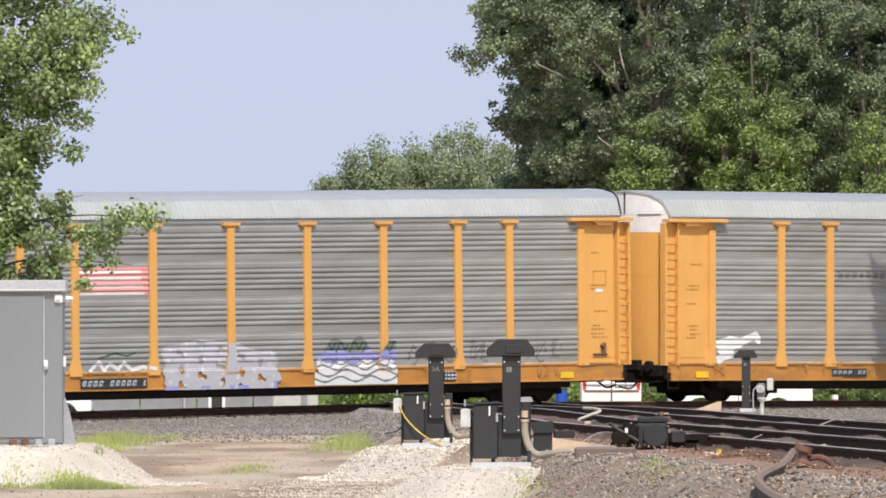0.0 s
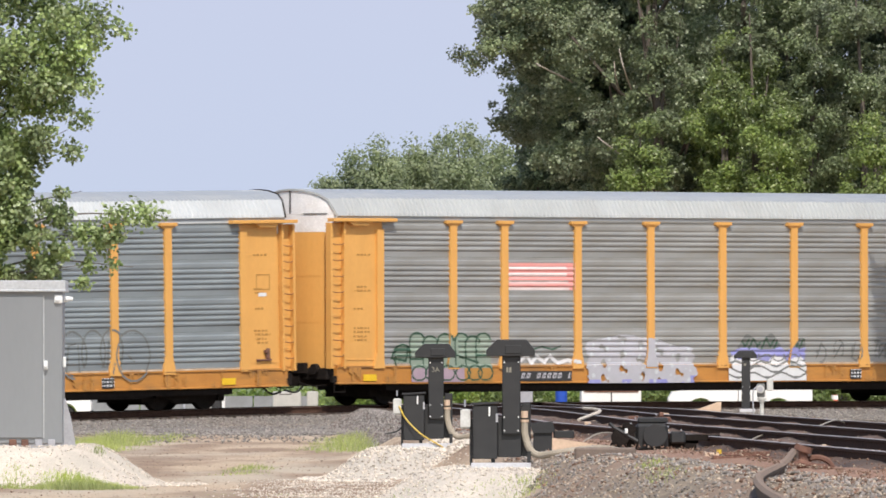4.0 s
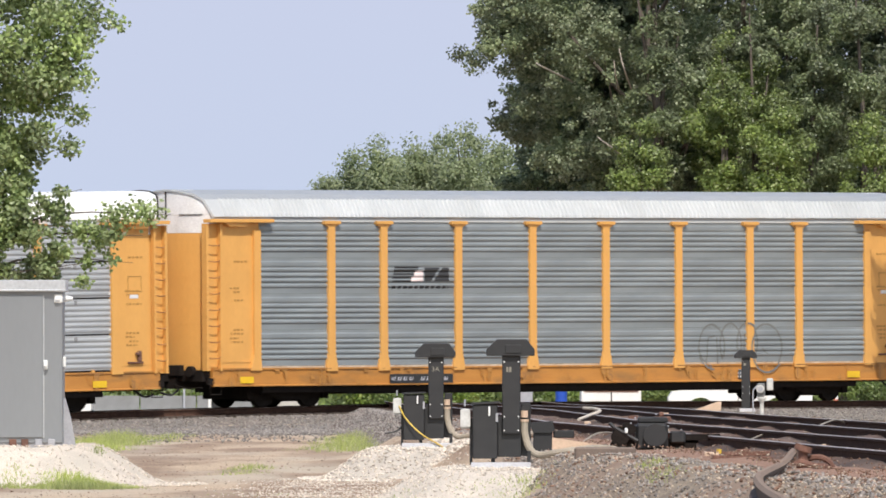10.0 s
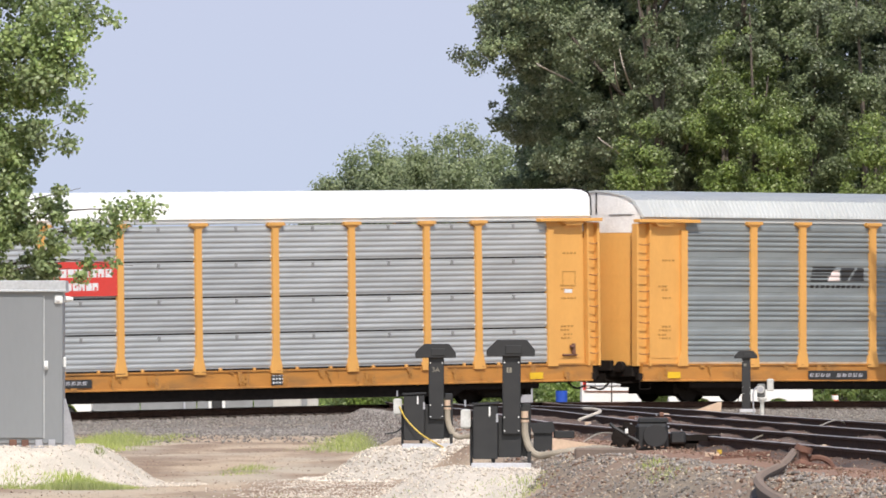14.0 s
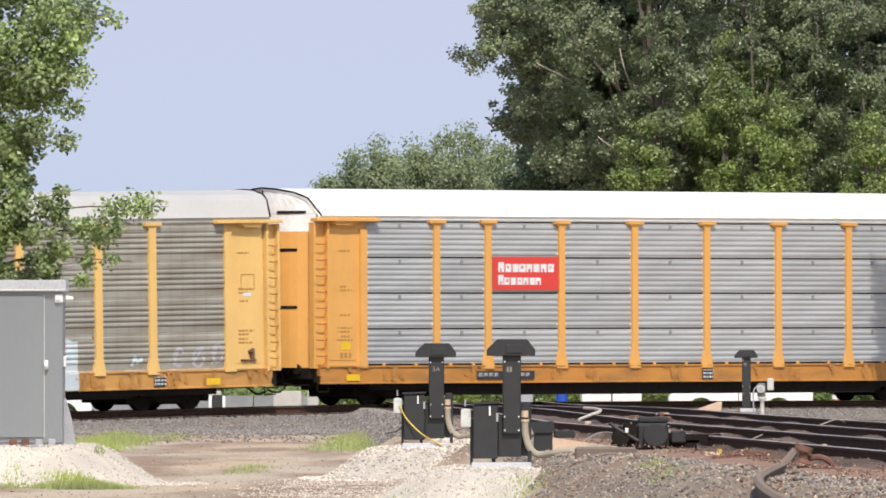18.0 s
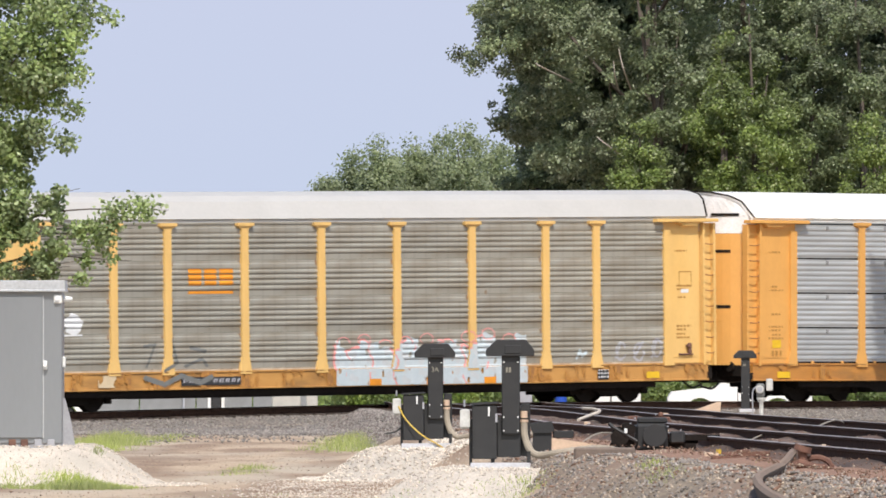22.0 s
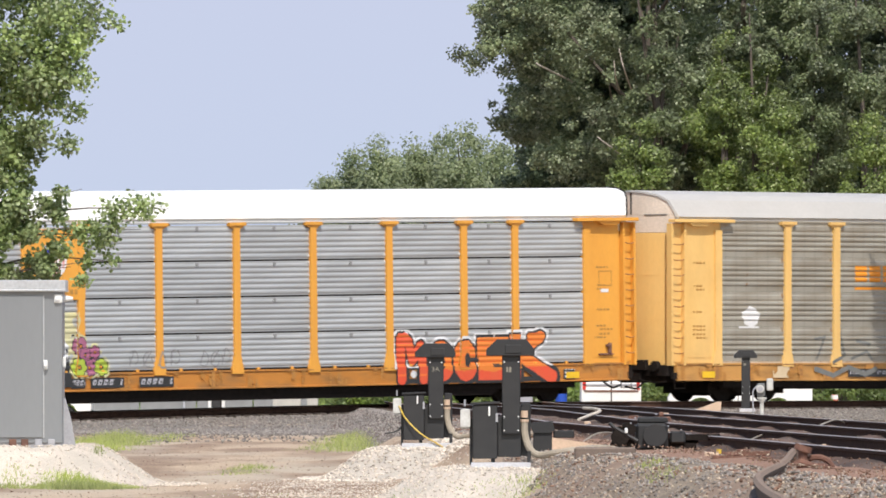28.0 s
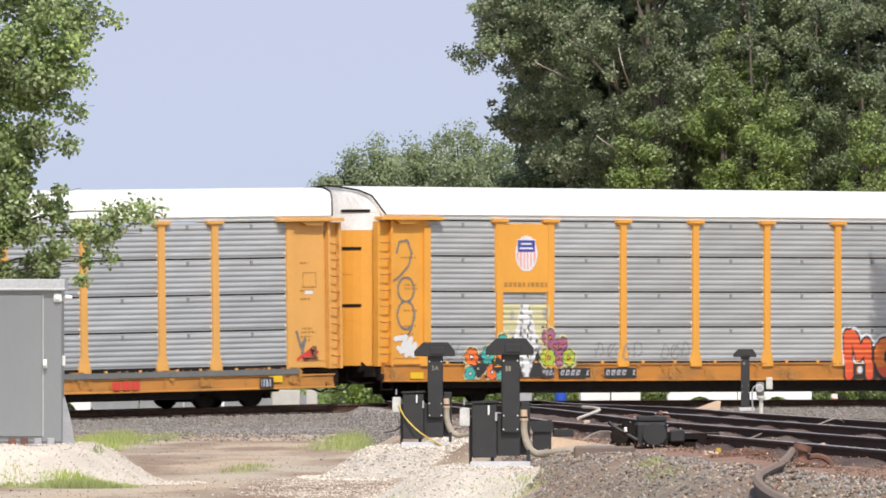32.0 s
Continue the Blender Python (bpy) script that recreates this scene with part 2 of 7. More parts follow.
def sweep(bm, outline, frames, closed_ends=True, mats=None):
    """Runs an outline (side, up) along frames (point, side, up)."""
    rings = [[bm.verts.new(p + s * a + u * c) for a, c in outline] for p, s, u in frames]
    k = len(outline)
    for r0, r1 in zip(rings, rings[1:]):
        for i in range(k):
            f = bm.faces.new((r0[i], r0[(i + 1) % k], r1[(i + 1) % k], r1[i]))
            if mats:
                f.material_index = mats[i]
    if closed_ends:
        bm.faces.new(rings[0][::-1])
        bm.faces.new(rings[-1])
    bmesh.ops.recalc_face_normals(bm, faces=bm.faces[:])
    return bm


def raw_mesh(name, verts, faces, mat, smooth=False):
    """A mesh from numpy arrays, all faces of one size."""
    me = bpy.data.meshes.new(name)
    verts, faces = np.asarray(verts, dtype=np.float32), np.asarray(faces, dtype=np.int32)
    me.vertices.add(len(verts))
    me.vertices.foreach_set("co", verts.ravel())
    k = faces.shape[1]
    me.loops.add(faces.size)
    me.loops.foreach_set("vertex_index", faces.ravel())
    me.polygons.add(len(faces))
    me.polygons.foreach_set("loop_start", np.arange(0, faces.size, k, dtype=np.int32))
    me.update(calc_edges=True)
    me.materials.append(mat)
    if smooth:
        me.polygons.foreach_set("use_smooth", np.ones(len(faces), dtype=bool))
    return me


def empty(name, m=None, **tags):
    ob = new(name)
    ob.empty_display_size = 0.3
    if m is not None:
        ob.matrix_basis = m
    return tagged(ob, **tags)

# ---- the line of the railway ----
TH = radians(43.4)
ALONG = Vector((math.cos(TH), math.sin(TH), 0))
AWAY = Vector((-math.sin(TH), math.cos(TH), 0))     # across the line, away from the camera
ORIGIN = Vector((0, 338.0, 0)) + AWAY * 1.52


def grade(s):
    """Height of the rail head along the line: it climbs from the west and then lies level."""
    if s < -40:
        return -0.747 - 0.30 * (1 - math.exp((s + 40) / 17))
    return -0.063 * math.log(1 + math.exp((1.5 - s) / 3.5))


def on_line(s):
    return ORIGIN + ALONG * s + Vector((0, 0, grade(s)))


def ease(a, b, t):
    t = min(max((t - a) / (b - a), 0.0), 1.0)
    return t * t * (3 - 2 * t)


# the two tracks that cross it: their middle lines in plan, and their height
CROSS = {"a": (5.07, -0.0345, 201.0, 220.0), "b": (3.90, -0.0424, 148.0, 185.0)}


def cross_x(which, y):
    x0, k, y0, bend = CROSS[which]
    return x0 + k * (min(y, bend) - y0) - 0.020 * max(0.0, y - bend)


def cross_z(y):
    return 0.15 - 0.15 * ease(230, 330, y)


def ground_z(x, y):
    """The lie of the land: flat, a little lower along the line, banked up under the crossing tracks."""
    z = -0.60 - 0.35 * ease(348, 398, y)
    s = (Vector((x, y, 0)) - ORIGIN).dot(ALONG)
    d = abs((Vector((x, y, 0)) - ORIGIN).dot(AWAY))
    z -= max(0.0, -0.18 - grade(s)) * (1 - ease(3, 30, d))
    if 60 < y < 420:
        bank = ease(cross_x("b", y) - 3.7, cross_x("b", y) - 2.6, x) * (1 - ease(cross_x("a", y) + 1.6, cross_x("a", y) + 4.0, x))
        z += (cross_z(y) - 0.20 - z) * bank * (1 - ease(192, 226, y))
    return z


def rough(x, y, size):
    return size * (noise.noise((x * 0.9, y * 0.22, 3.1)) + 0.5 * noise.noise((x * 2.7, y * 0.8, 7.7)))


def lines(*spans):
    out = []
    for a, b, step in spans:
        k = max(1, round((b - a) / step))
        out += [a + (b - a) * i / k for i in range(k)]
    return out + [spans[-1][1]]


gx = lines((-3000, -400, 650), (-400, -60, 68), (-60, -16, 4), (-16, 18, 0.4), (18, 60, 6), (60, 400, 68), (400, 3000, 650))
gy = lines((-300, 60, 60), (60, 100, 5), (100, 190, 0.8), (190, 350, 1.6), (350, 480, 6.5), (480, 1000, 65), (1000, 4800, 950))
gv = []
for y in gy:
    for x in gx:
        near = 1 - ease(14, 40, abs(x)) if 80 < y < 420 else 0
        gv.append((x, y, ground_z(x, y) + rough(x, y, 0.035 * near)))
gw = len(gx)
gf = [(j * gw + i, j * gw + i + 1, (j + 1) * gw + i + 1, (j + 1) * gw + i) for j in range(len(gy) - 1) for i in range(gw - 1)]
ground = tagged(put("ground", raw_mesh("ground", gv, gf, DIRT, True)), "dry tan dirt and gravel beside the railway", "ground", kind="structure")

# the sky's distant backdrop, paler towards the horizon
m_sky, t_sky, b_sky = material("sky_backdrop")
t_sky.nodes.remove(b_sky)
em = t_sky.nodes.new("ShaderNodeEmission")
co = t_sky.nodes.new("ShaderNodeTexCoord")
sep = t_sky.nodes.new("ShaderNodeSeparateXYZ")
t_sky.links.new(co.outputs["Object"], sep.inputs[0])
rp = t_sky.nodes.new("ShaderNodeValToRGB")
mr = t_sky.nodes.new("ShaderNodeMapRange")
mr.inputs[1].default_value, mr.inputs[2].default_value = 0.0, 160.0
ns = t_sky.nodes.new("ShaderNodeTexNoise")
ns.inputs["Scale"].default_value, ns.inputs["Detail"].default_value = 0.012, 5.0
t_sky.links.new(co.outputs["Object"], ns.inputs["Vector"])
ad = t_sky.nodes.new("ShaderNodeMath")
ad.operation, ad.inputs[1].default_value = "MULTIPLY_ADD", -60.0
t_sky.links.new(ns.outputs[0], ad.inputs[0])
t_sky.links.new(sep.outputs[2], ad.inputs[2])
t_sky.links.new(ad.outputs[0], mr.inputs[0])
t_sky.links.new(mr.outputs[0], rp.inputs[0])
rp.color_ramp.elements[0].color, rp.color_ramp.elements[1].color = (0.562, 0.642, 0.814, 1), (0.583, 0.622, 0.802, 1)
t_sky.links.new(rp.outputs[0], em.inputs[0])
em.inputs[1].default_value = 0.92
t_sky.links.new(em.outputs[0], t_sky.nodes["Material Output"].inputs[0])
bm = bmesh.new()
arc = [(math.sin(a) * 4400, math.cos(a) * 4400) for a in (radians(-40 + 4 * i) for i in range(21))]
col = [[bm.verts.new((x, y, z)) for z in (-40, 400, 1100)] for x, y in arc]
for a, c in zip(col, col[1:]):
    for k in range(2):
        bm.faces.new((a[k], c[k], c[k + 1], a[k + 1]))
tagged(part("backdrop", bm, m_sky), "pale blue hazy summer sky", "sky", kind="structure")

# ---- rails, ties and ballast ----
RAIL_OUTLINE = [(-0.07, -0.172), (0.07, -0.172), (0.07, -0.160), (0.012, -0.135), (0.012, -0.045), (0.037, -0.035), (0.037, -0.006), (0.028, 0.0),
                (-0.028, 0.0), (-0.037, -0.006), (-0.037, -0.035), (-0.012, -0.045), (-0.012, -0.135), (-0.07, -0.160)]
RAIL_MATS = [0, 0, 0, 0, 0, 0, 1, 1, 1, 0, 0, 0, 0, 0]


def rail_along(name, pts, parent, label=""):
    """A rail with a worn head through points on its top."""
    frames = []
    for i, p in enumerate(pts):
        d = (pts[min(i + 1, len(pts) - 1)] - pts[max(i - 1, 0)]).normalized()
        side = d.cross(Vector((0, 0, 1))).normalized()
        frames.append((p, side, Vector((0, 0, 1))))
    bm = bmesh.new()
    sweep(bm, RAIL_OUTLINE, frames, mats=RAIL_MATS)
    return put(name, mesh_of(name, bm, RAIL, RAIL_TOP), parent, label)


def bed_along(name, frames, mat, parent, half=1.7, foot=3.6, drop=0.42):
    bm = bmesh.new()
    sweep(bm, [(-foot, -drop - 0.5), (foot, -drop - 0.5), (foot, -drop), (half, -0.13), (0, -0.15), (-half, -0.13), (-foot, -drop)], frames)
    return part(name, bm, mat, parent)


UP = Vector((0, 0, 1))
tie_bm = bmesh.new()
box(tie_bm, -0.115, 0.115, -1.3, 1.3, -0.18, 0.0, bevel=0.012)
TIE_MESH = mesh_of("tie", tie_bm, TIE)
MAIN_S = lines((-190, -24, 6), (-24, 26, 1.0), (26, 190, 6))
main_track = empty("railway_track", label="main line track with rusty rails on grey ballast", category="railway track", kind="structure")
bed_along("ballast_bed", [(on_line(s) - UP * 0.11, -AWAY, UP) for s in MAIN_S], BALLAST, main_track)
for side in (-0.755, 0.755):
    rail_along("rail", [on_line(s) + AWAY * side for s in MAIN_S], main_track)
far_ties = bmesh.new()
for i in range(-340, 341):
    s = i * 0.53
    m = Matrix.Translation(on_line(s) - UP * 0.172) @ pose(0, 0, 0, rz=43.4)
    if abs(s) < 40:
        put("tie", TIE_MESH, main_track, m=m @ pose(0, 0, random.uniform(-0.01, 0.004), rz=random.uniform(-1, 1)))
    else:
        n0 = len(far_ties.verts)
        box(far_ties, -0.115, 0.115, -1.3, 1.3, -0.18, 0.0)
        far_ties.verts.ensure_lookup_table()
        for v in far_ties.verts[n0:]:
            v.co = m @ v.co
tagged(part("ties", far_ties, TIE, main_track), kind="stuff")

for which in ("a", "b"):
    tr = empty("crossing_track", label="rusty side track on dark timber ties and grey gravel", category="railway track", group="side tracks", kind="structure")
    ys = lines((60, 118, 8), (118, 330, 4), (330, 344, 2)) if which == "b" else lines((60, 118, 8), (118, 330, 4), (330, 342, 2))
    mid = [Vector((cross_x(which, y), y, cross_z(y))) for y in ys]
    d = (mid[-1] - mid[0]).normalized()
    side = d.cross(UP).normalized()
    bed_along("ballast_bed", [(p - UP * 0.05, side, UP) for p in mid], FILL, tr, half=1.6, foot=2.7, drop=0.66)
    for off in (-0.755, 0.755):
        rail_along("rail", [p + side * off for p in mid], tr)
    turn = math.degrees(math.atan2(d.y, d.x))
    rest = bmesh.new()
    for i in range(520):
        y = 62 + i * 0.535
        if y > 338:
            break
        m = pose(cross_x(which, y), y, cross_z(y) - 0.172 + random.uniform(-0.012, 0.004), rz=turn + random.uniform(-1.2, 1.2))
        if 116 < y < 262:
            put("tie", TIE_MESH, tr, m=m)
        else:
            n0 = len(rest.verts)
            box(rest, -0.115, 0.115, -1.3, 1.3, -0.18, 0.0)
            rest.verts.ensure_lookup_table()
            for v in rest.verts[n0:]:
                v.co = m @ v.co
    tagged(part("ties", rest, TIE, tr), kind="stuff")

# ---- the train of covered car carriers ----
HALF = 13.6              # half a body's length
POSTS = (-9.0, -7.05, -4.24, -1.41, 1.41, 4.24, 7.05, 9.0)
BAYS = (-11.72,) + POSTS + (11.72,)
SHEET = (4.92 - 1.02) / 4


def yellow(name, a, c, dirt):
    return surface(name, a, c, 0.9, 0.5, fine=14, bump=0.0, grain=0.03, stain=dirt, stain_scale=0.7, stain_amount=0.28, stretch=(1, 1, 0.5), spread=0.7)


def sheet_mesh(width, kind, mat):
    """One ribbed steel sheet of a side; its outer face looks to -y."""
    if kind == "old":
        ribs, depth, rw = (0.215, 0.36, 0.505, 0.65), 0.030, 0.060
    else:
        ribs, depth, rw = (0.09, 0.235, 0.38, 0.525, 0.67, 0.815), 0.018, 0.060
    prof = [(0.0, 0.002)]
    for r in ribs:
        prof += [(0.0, r - rw), (-depth, r - rw * 0.35), (-depth, r + rw * 0.35), (0.0, r + rw)]
    prof += [(0.0, SHEET - 0.042)]
    if kind == "old":
        prof[-1:] = [(0.0, 0.72), (-0.018, 0.77), (-0.018, 0.86), (0.0, 0.90), (0.0, SHEET - 0.002)]
    bm = bmesh.new()
    back = 0.03
    front = [[bm.verts.new((x, y, z)) for y, z in prof] for x in (0.0, width)]
    for i in range(len(prof) - 1):
        bm.faces.new((front[0][i], front[1][i], front[1][i + 1], front[0][i + 1]))
    rear = [[bm.verts.new((x, back, z)) for z in (0.002, prof[-1][1])] for x in (0.0, width)]
    bm.faces.new((rear[1][0], rear[0][0], rear[0][1], rear[1][1]))
    bm.faces.new((front[0][-1], front[1][-1], rear[1][1], rear[0][1]))
    bm.faces.new((front[1][0], front[0][0], rear[0][0], rear[1][0]))
    return mesh_of("side_sheet", bm, mat)


def post_mesh(mat, half):
    """An upright with a T-shaped head and a flared foot."""
    bm = bmesh.new()
    prism(bm, [(-0.21, 0.97), (0.21, 0.97), (0.20, 1.12), (half, 1.46), (half, 4.88), (0.30, 4.97), (0.30, 5.055), (-0.30, 5.055), (-0.30, 4.97), (-half, 4.88), (-half, 1.46), (-0.20, 1.12)],
          -1.555, -1.46)
    prism(bm, [(-0.30, 4.97), (0.30, 4.97), (0.30, 5.055), (-0.30, 5.055)], -1.60, -1.555)
    return mesh_of("side_post", bm, mat)


def build_railcar(name, label, kind, sheets, paint, roof_mat, crown_mat, tall=0.0, low_deck=False):
    """A covered car carrier. Its own x runs along the train, z = 0 is the rail head; the camera sees its -y side."""
    car = empty(name, label=label, category="railcar", group="freight train")
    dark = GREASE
    # underframe
    low = 0.34 if kind == "old" else 0.25
    lo, hi = (0.47, 0.86) if low_deck else (0.575, 1.07)
    for sy in (-1, 1):
        bm = bmesh.new()
        prism(bm, [(sy * y, z) for y, z in ((1.38, lo), (1.53, lo), (1.53, lo + 0.035), (1.50, lo + 0.05), (1.50, hi - 0.05), (1.53, hi - 0.045), (1.53, hi), (1.38, hi))], -HALF + 0.25, HALF - 0.25, "x")
        part("side_sill", bm, SILLS[paint.name], car)
        if low_deck:
            part("rack_base", boxes((-HALF + 1.6, HALF - 1.6, *sorted((sy * 1.40, sy * 1.56)), 0.865, 1.015)), STEEL_DARK, car)
    part("deck", boxes((-HALF + 0.2, HALF - 0.2, -1.38, 1.38, 0.90, 0.99)), dark, car)
    bm = boxes((-HALF - 0.1, HALF + 0.1, -0.36, 0.36, 0.52, 0.90), (-11.4, 11.4, -1.38, 1.38, 0.40, 0.565))
    prism(bm, [(-8.6, 0.40), (-8.2, low), (8.2, low), (8.6, 0.40)], -1.34, 1.34)
    for x in (-7.6, -5.1, -2.5, 0, 2.5, 5.1, 7.6):
        box(bm, x - 0.06, x + 0.06, -1.38, 1.38, 0.56, 0.90)
    tube(bm, [(-8.0, -1.05, 0.50), (8.0, -1.05, 0.50)], 0.05)
    drum(bm, (1.6, -0.9, 0.60), (1, 0, 0), 0.17, 1.1)
    part("centre_sill", bm, dark, car)
    # sides: posts and ribbed sheets
    pm = post_mesh(paint, 0.125 if kind == "old" else 0.112)
    flip = pose(0, 0, 0, rz=180)
    for x in POSTS:
        put("side_post", pm, car, m=pose(x, 0, 0))
        put("side_post", pm, car, m=flip @ pose(-x, 0, 0))
    widths = {}
    for x0, x1 in zip(BAYS, BAYS[1:]):
        w = round(x1 - x0 - 0.16, 3)
        if w not in widths:
            widths[w] = sheet_mesh(w, kind, sheets)
        for k in range(4):
            m = pose(x0 + 0.08, -1.475, 1.12 + k * SHEET)
            put("side_sheet", widths[w], car, m=m)
            put("side_sheet", widths[w], car, m=flip @ m)
    for sy in (-1, 1):
        part("kick_strip", boxes((-11.6, 11.6, *sorted((sy * 1.44, sy * 1.486)), 1.0, 1.118)), dark if kind == "new" else KICK, car)
    if kind == "new":
        # small lugs along the sill, clips on the sheets and bright plates beside the posts
        for x0, x1 in zip(BAYS, BAYS[1:]):
            for f in (0.28, 0.72):
                put("sill_lug", LUG_MESH[paint.name], car, m=pose(x0 + (x1 - x0) * f, -1.49, 1.085 if not low_deck else 1.02))
            for k in range(4):
                put("sheet_clip", CLIP_MESH, car, m=pose((x0 + x1) / 2, -1.487, 1.12 + (k + 1) * SHEET - 0.13))
        for x in BAYS:
            for k in range(1, 4):
                for s in (-1, 1):
                    if abs(x + s * 0.15) < 11.7:
                        put("bolt_plate", BOLT_MESH, car, m=pose(x + s * 0.15, -1.495, 1.12 + k * SHEET + 0.09))
                        put("bolt_plate", BOLT_MESH, car, m=pose(x + s * 0.15, -1.495, 1.12 + k * SHEET - 0.09))
    # the bluish car's top rail is paler: its sunlit edge put into the colour
    bright = ROOF_RIB if sheets is SHEET_BLUE else sheets
    rail = boxes((-11.5, 11.5, -1.50, -1.42, 5.02, 5.066))
    part("top_rail", rail, bright, car)
    part("top_rail", boxes((-11.5, 11.5, 1.42, 1.50, 5.02, 5.066)), bright, car)
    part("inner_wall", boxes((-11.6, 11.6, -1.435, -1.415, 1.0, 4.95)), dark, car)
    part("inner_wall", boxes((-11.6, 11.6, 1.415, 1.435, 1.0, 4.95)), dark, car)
    # ends: plates, flanges, ladders
    for sx in (-1, 1):
        for sy in (-1, 1):
            def span(a, c):
                return (min(sx * a, sx * c), max(sx * a, sx * c))
            def across(a, c):
                return (min(sy * a, sy * c), max(sy * a, sy * c))
            gap = 0.09 if sx > 0 else 0.0     # a dark slot before the ladder at the trailing end
            bm = boxes((*span(11.62, 13.08 - gap * 0.5), *across(1.42, 1.47), 1.04, 4.99))
            prism(bm, [(sx * 11.60, 1.0), (sx * 12.0, 1.0), (sx * 11.98, 1.08), (sx * 11.87, 1.42), (sx * 11.87, 4.80), (sx * 11.62, 4.80), (sx * 11.62, 1.3)], *across(1.47, 1.55))
            box(bm, *span(11.87, 13.05), *across(1.47, 1.482), 1.22, 1.26)
            panel = part("end_panel", bm, paint, car)
            bm = bmesh.new()
            box(bm, *span(11.25, 13.62), *across(1.42, 1.70), 5.0, 5.095, bevel=0.01)
            prism(bm, [(sx * 12.1, 5.0), (sx * 13.0, 5.0), (sx * 12.85, 4.90), (sx * 12.3, 4.90)], *across(1.42, 1.64))
            part("flange", bm, paint, panel)
            bm = boxes((*span(13.1 + gap, 13.58), *across(1.40, 1.42), 1.0, 4.97))
            ladder = part("ladder", bm, paint, car)
            # an added dark plate stands in for the shade inside the slot
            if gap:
                part("inner_post", boxes((*span(12.98, 13.24), *across(1.365, 1.385), 1.0, 4.97)), dark, car, "dark plate standing in for shade in the slot")
            for a0, a1, y0 in ((13.05 + gap, 13.12 + gap, 1.42), (13.54, 13.62, 1.36)):
                part("stile", boxes((*span(a0, a1), *across(y0, 1.56), 1.0, 4.97)), paint, ladder)
            for k in range(8):
                z = 1.38 + 0.435 * k
                part("rung", tube(bmesh.new(), smooth_path([(sx * (13.10 + gap), sy * 1.50, z), (sx * (13.2 + gap), sy * 1.575, z - 0.045), (sx * 13.48, sy * 1.575, z - 0.045), (sx * 13.58, sy * 1.50, z)], 2), 0.017, 5), RUNG, ladder)
            if sy < 0:
                # grab iron, stirrup and stencilled plates near the ends
                bm = boxes((*span(13.30, 13.5), -1.50, -1.40, 0.62, 0.80))
                tube(bm, [(sx * 13.45, -1.5, 0.62), (sx * 13.45, -1.5, 0.36), (sx * 13.05, -1.5, 0.36), (sx * 13.05, -1.5, 0.62)], 0.018, 6)
                part("stirrup", bm, dark, car)
        # rounded end doors under a pale cap
        bulge = lambda y: 13.26 + (0.42 if kind == "old" else 0.80) * (1 - (y / 1.54) ** 2)
        for z0, z1, mat, nm in ((1.02, 4.72, paint, "end_door"), (4.725, 5.21, crown_mat, "end_cap")):
            bm = bmesh.new()
            out = []
            for i in range(15):
                a = -1 + 2 * i / 14
                out.append((sx * bulge(a * 1.40), a * 1.40))
            out += [(sx * 12.9, 1.40), (sx * 12.9, -1.40)]
            prism(bm, out, z0, z1, "z")
            if nm == "end_door":
                for z in (2.25, 3.52):
                    prism(bm, [(x + sx * 0.006 if abs(y) < 1.39 else x, y) for x, y in out], z, z + 0.025, "z")
            dr = part(nm, bm, mat, car)
            if nm == "end_door" and kind == "new":
                for z in (2.62, 4.18):
                    bm = bmesh.new()
                    ys = [-1.0 + 0.1 * i for i in range(6)]
                    prism(bm, [(sx * (bulge(y) + 0.012), y) for y in ys] + [(sx * 13.1, ys[-1]), (sx * 13.1, ys[0])], z, z + 0.085, "z")
                    part("door_slot", bm, dark, dr, "black slot in the end door")
        # the cap's head: bulged like the doors, narrowing under the roof's arch
        bm = bmesh.new()
        rings = []
        for half, z in ((1.40, 5.215), (1.38, 5.34), (1.14, 5.68 + tall), (0.92, 5.77 + tall), (0.55, 5.86 + tall), (0.2, 5.90 + tall)):
            ys = [half * (-1 + 2 * i / 14) for i in range(15)]
            rings.append([bm.verts.new((sx * bulge(y), y, z)) for y in ys] + [bm.verts.new((sx * 12.9, half, z)), bm.verts.new((sx * 12.9, -half, z))])
        for r0, r1 in zip(rings, rings[1:]):
            for i in range(17):
                bm.faces.new((r0[i], r0[(i + 1) % 17], r1[(i + 1) % 17], r1[i]))
        bm.faces.new(rings[0][::-1])
        bm.faces.new(rings[-1])
        bmesh.ops.recalc_face_normals(bm, faces=bm.faces[:])
        head = part("cap_head", bm, crown_mat, car)
        part("seam", boxes((*span(13.3, bulge(0) + 0.012), -0.025, 0.025, 5.23, 5.84 + tall)), dark, head, "dark seam between the door leaves")
        bm = bmesh.new()
        ys = [-1.2 + 0.1 * i for i in range(8)]
        prism(bm, [(sx * (bulge(y) + 0.03), y) for y in ys] + [(sx * 13.05, ys[-1]), (sx * 13.05, ys[0])], 5.215, 5.235 if kind == "old" else 5.29, "z")
        part("band", bm, STEEL_DARK if kind == "old" else dark, head)
        part("coupler", boxes((*span(13.3, 14.18), -0.11, 0.11, 0.70, 0.96), (*span(13.98, 14.24), -0.17, 0.17, 0.66, 0.98), bevel=0.02), dark, car)
        bm = boxes((*span(13.2, 13.62), -1.38, 1.38, 0.70, 1.0), (*span(13.5, 13.74), -0.62, 0.62, 0.86, 1.16), bevel=0.02)
        drum(bm, (sx * 13.66, -0.95, 0.98), (1, 0, 0), 0.15, 0.14, 12)
        part("end_beam", bm, GREASE, car)
        part("cut_lever", tube(bmesh.new(), [(sx * 13.66, -1.4, 0.55), (sx * 13.7, -0.9, 0.52), (sx * 13.7, -0.3, 0.62)], 0.02, 6), dark, car)
        bm = bmesh.new()
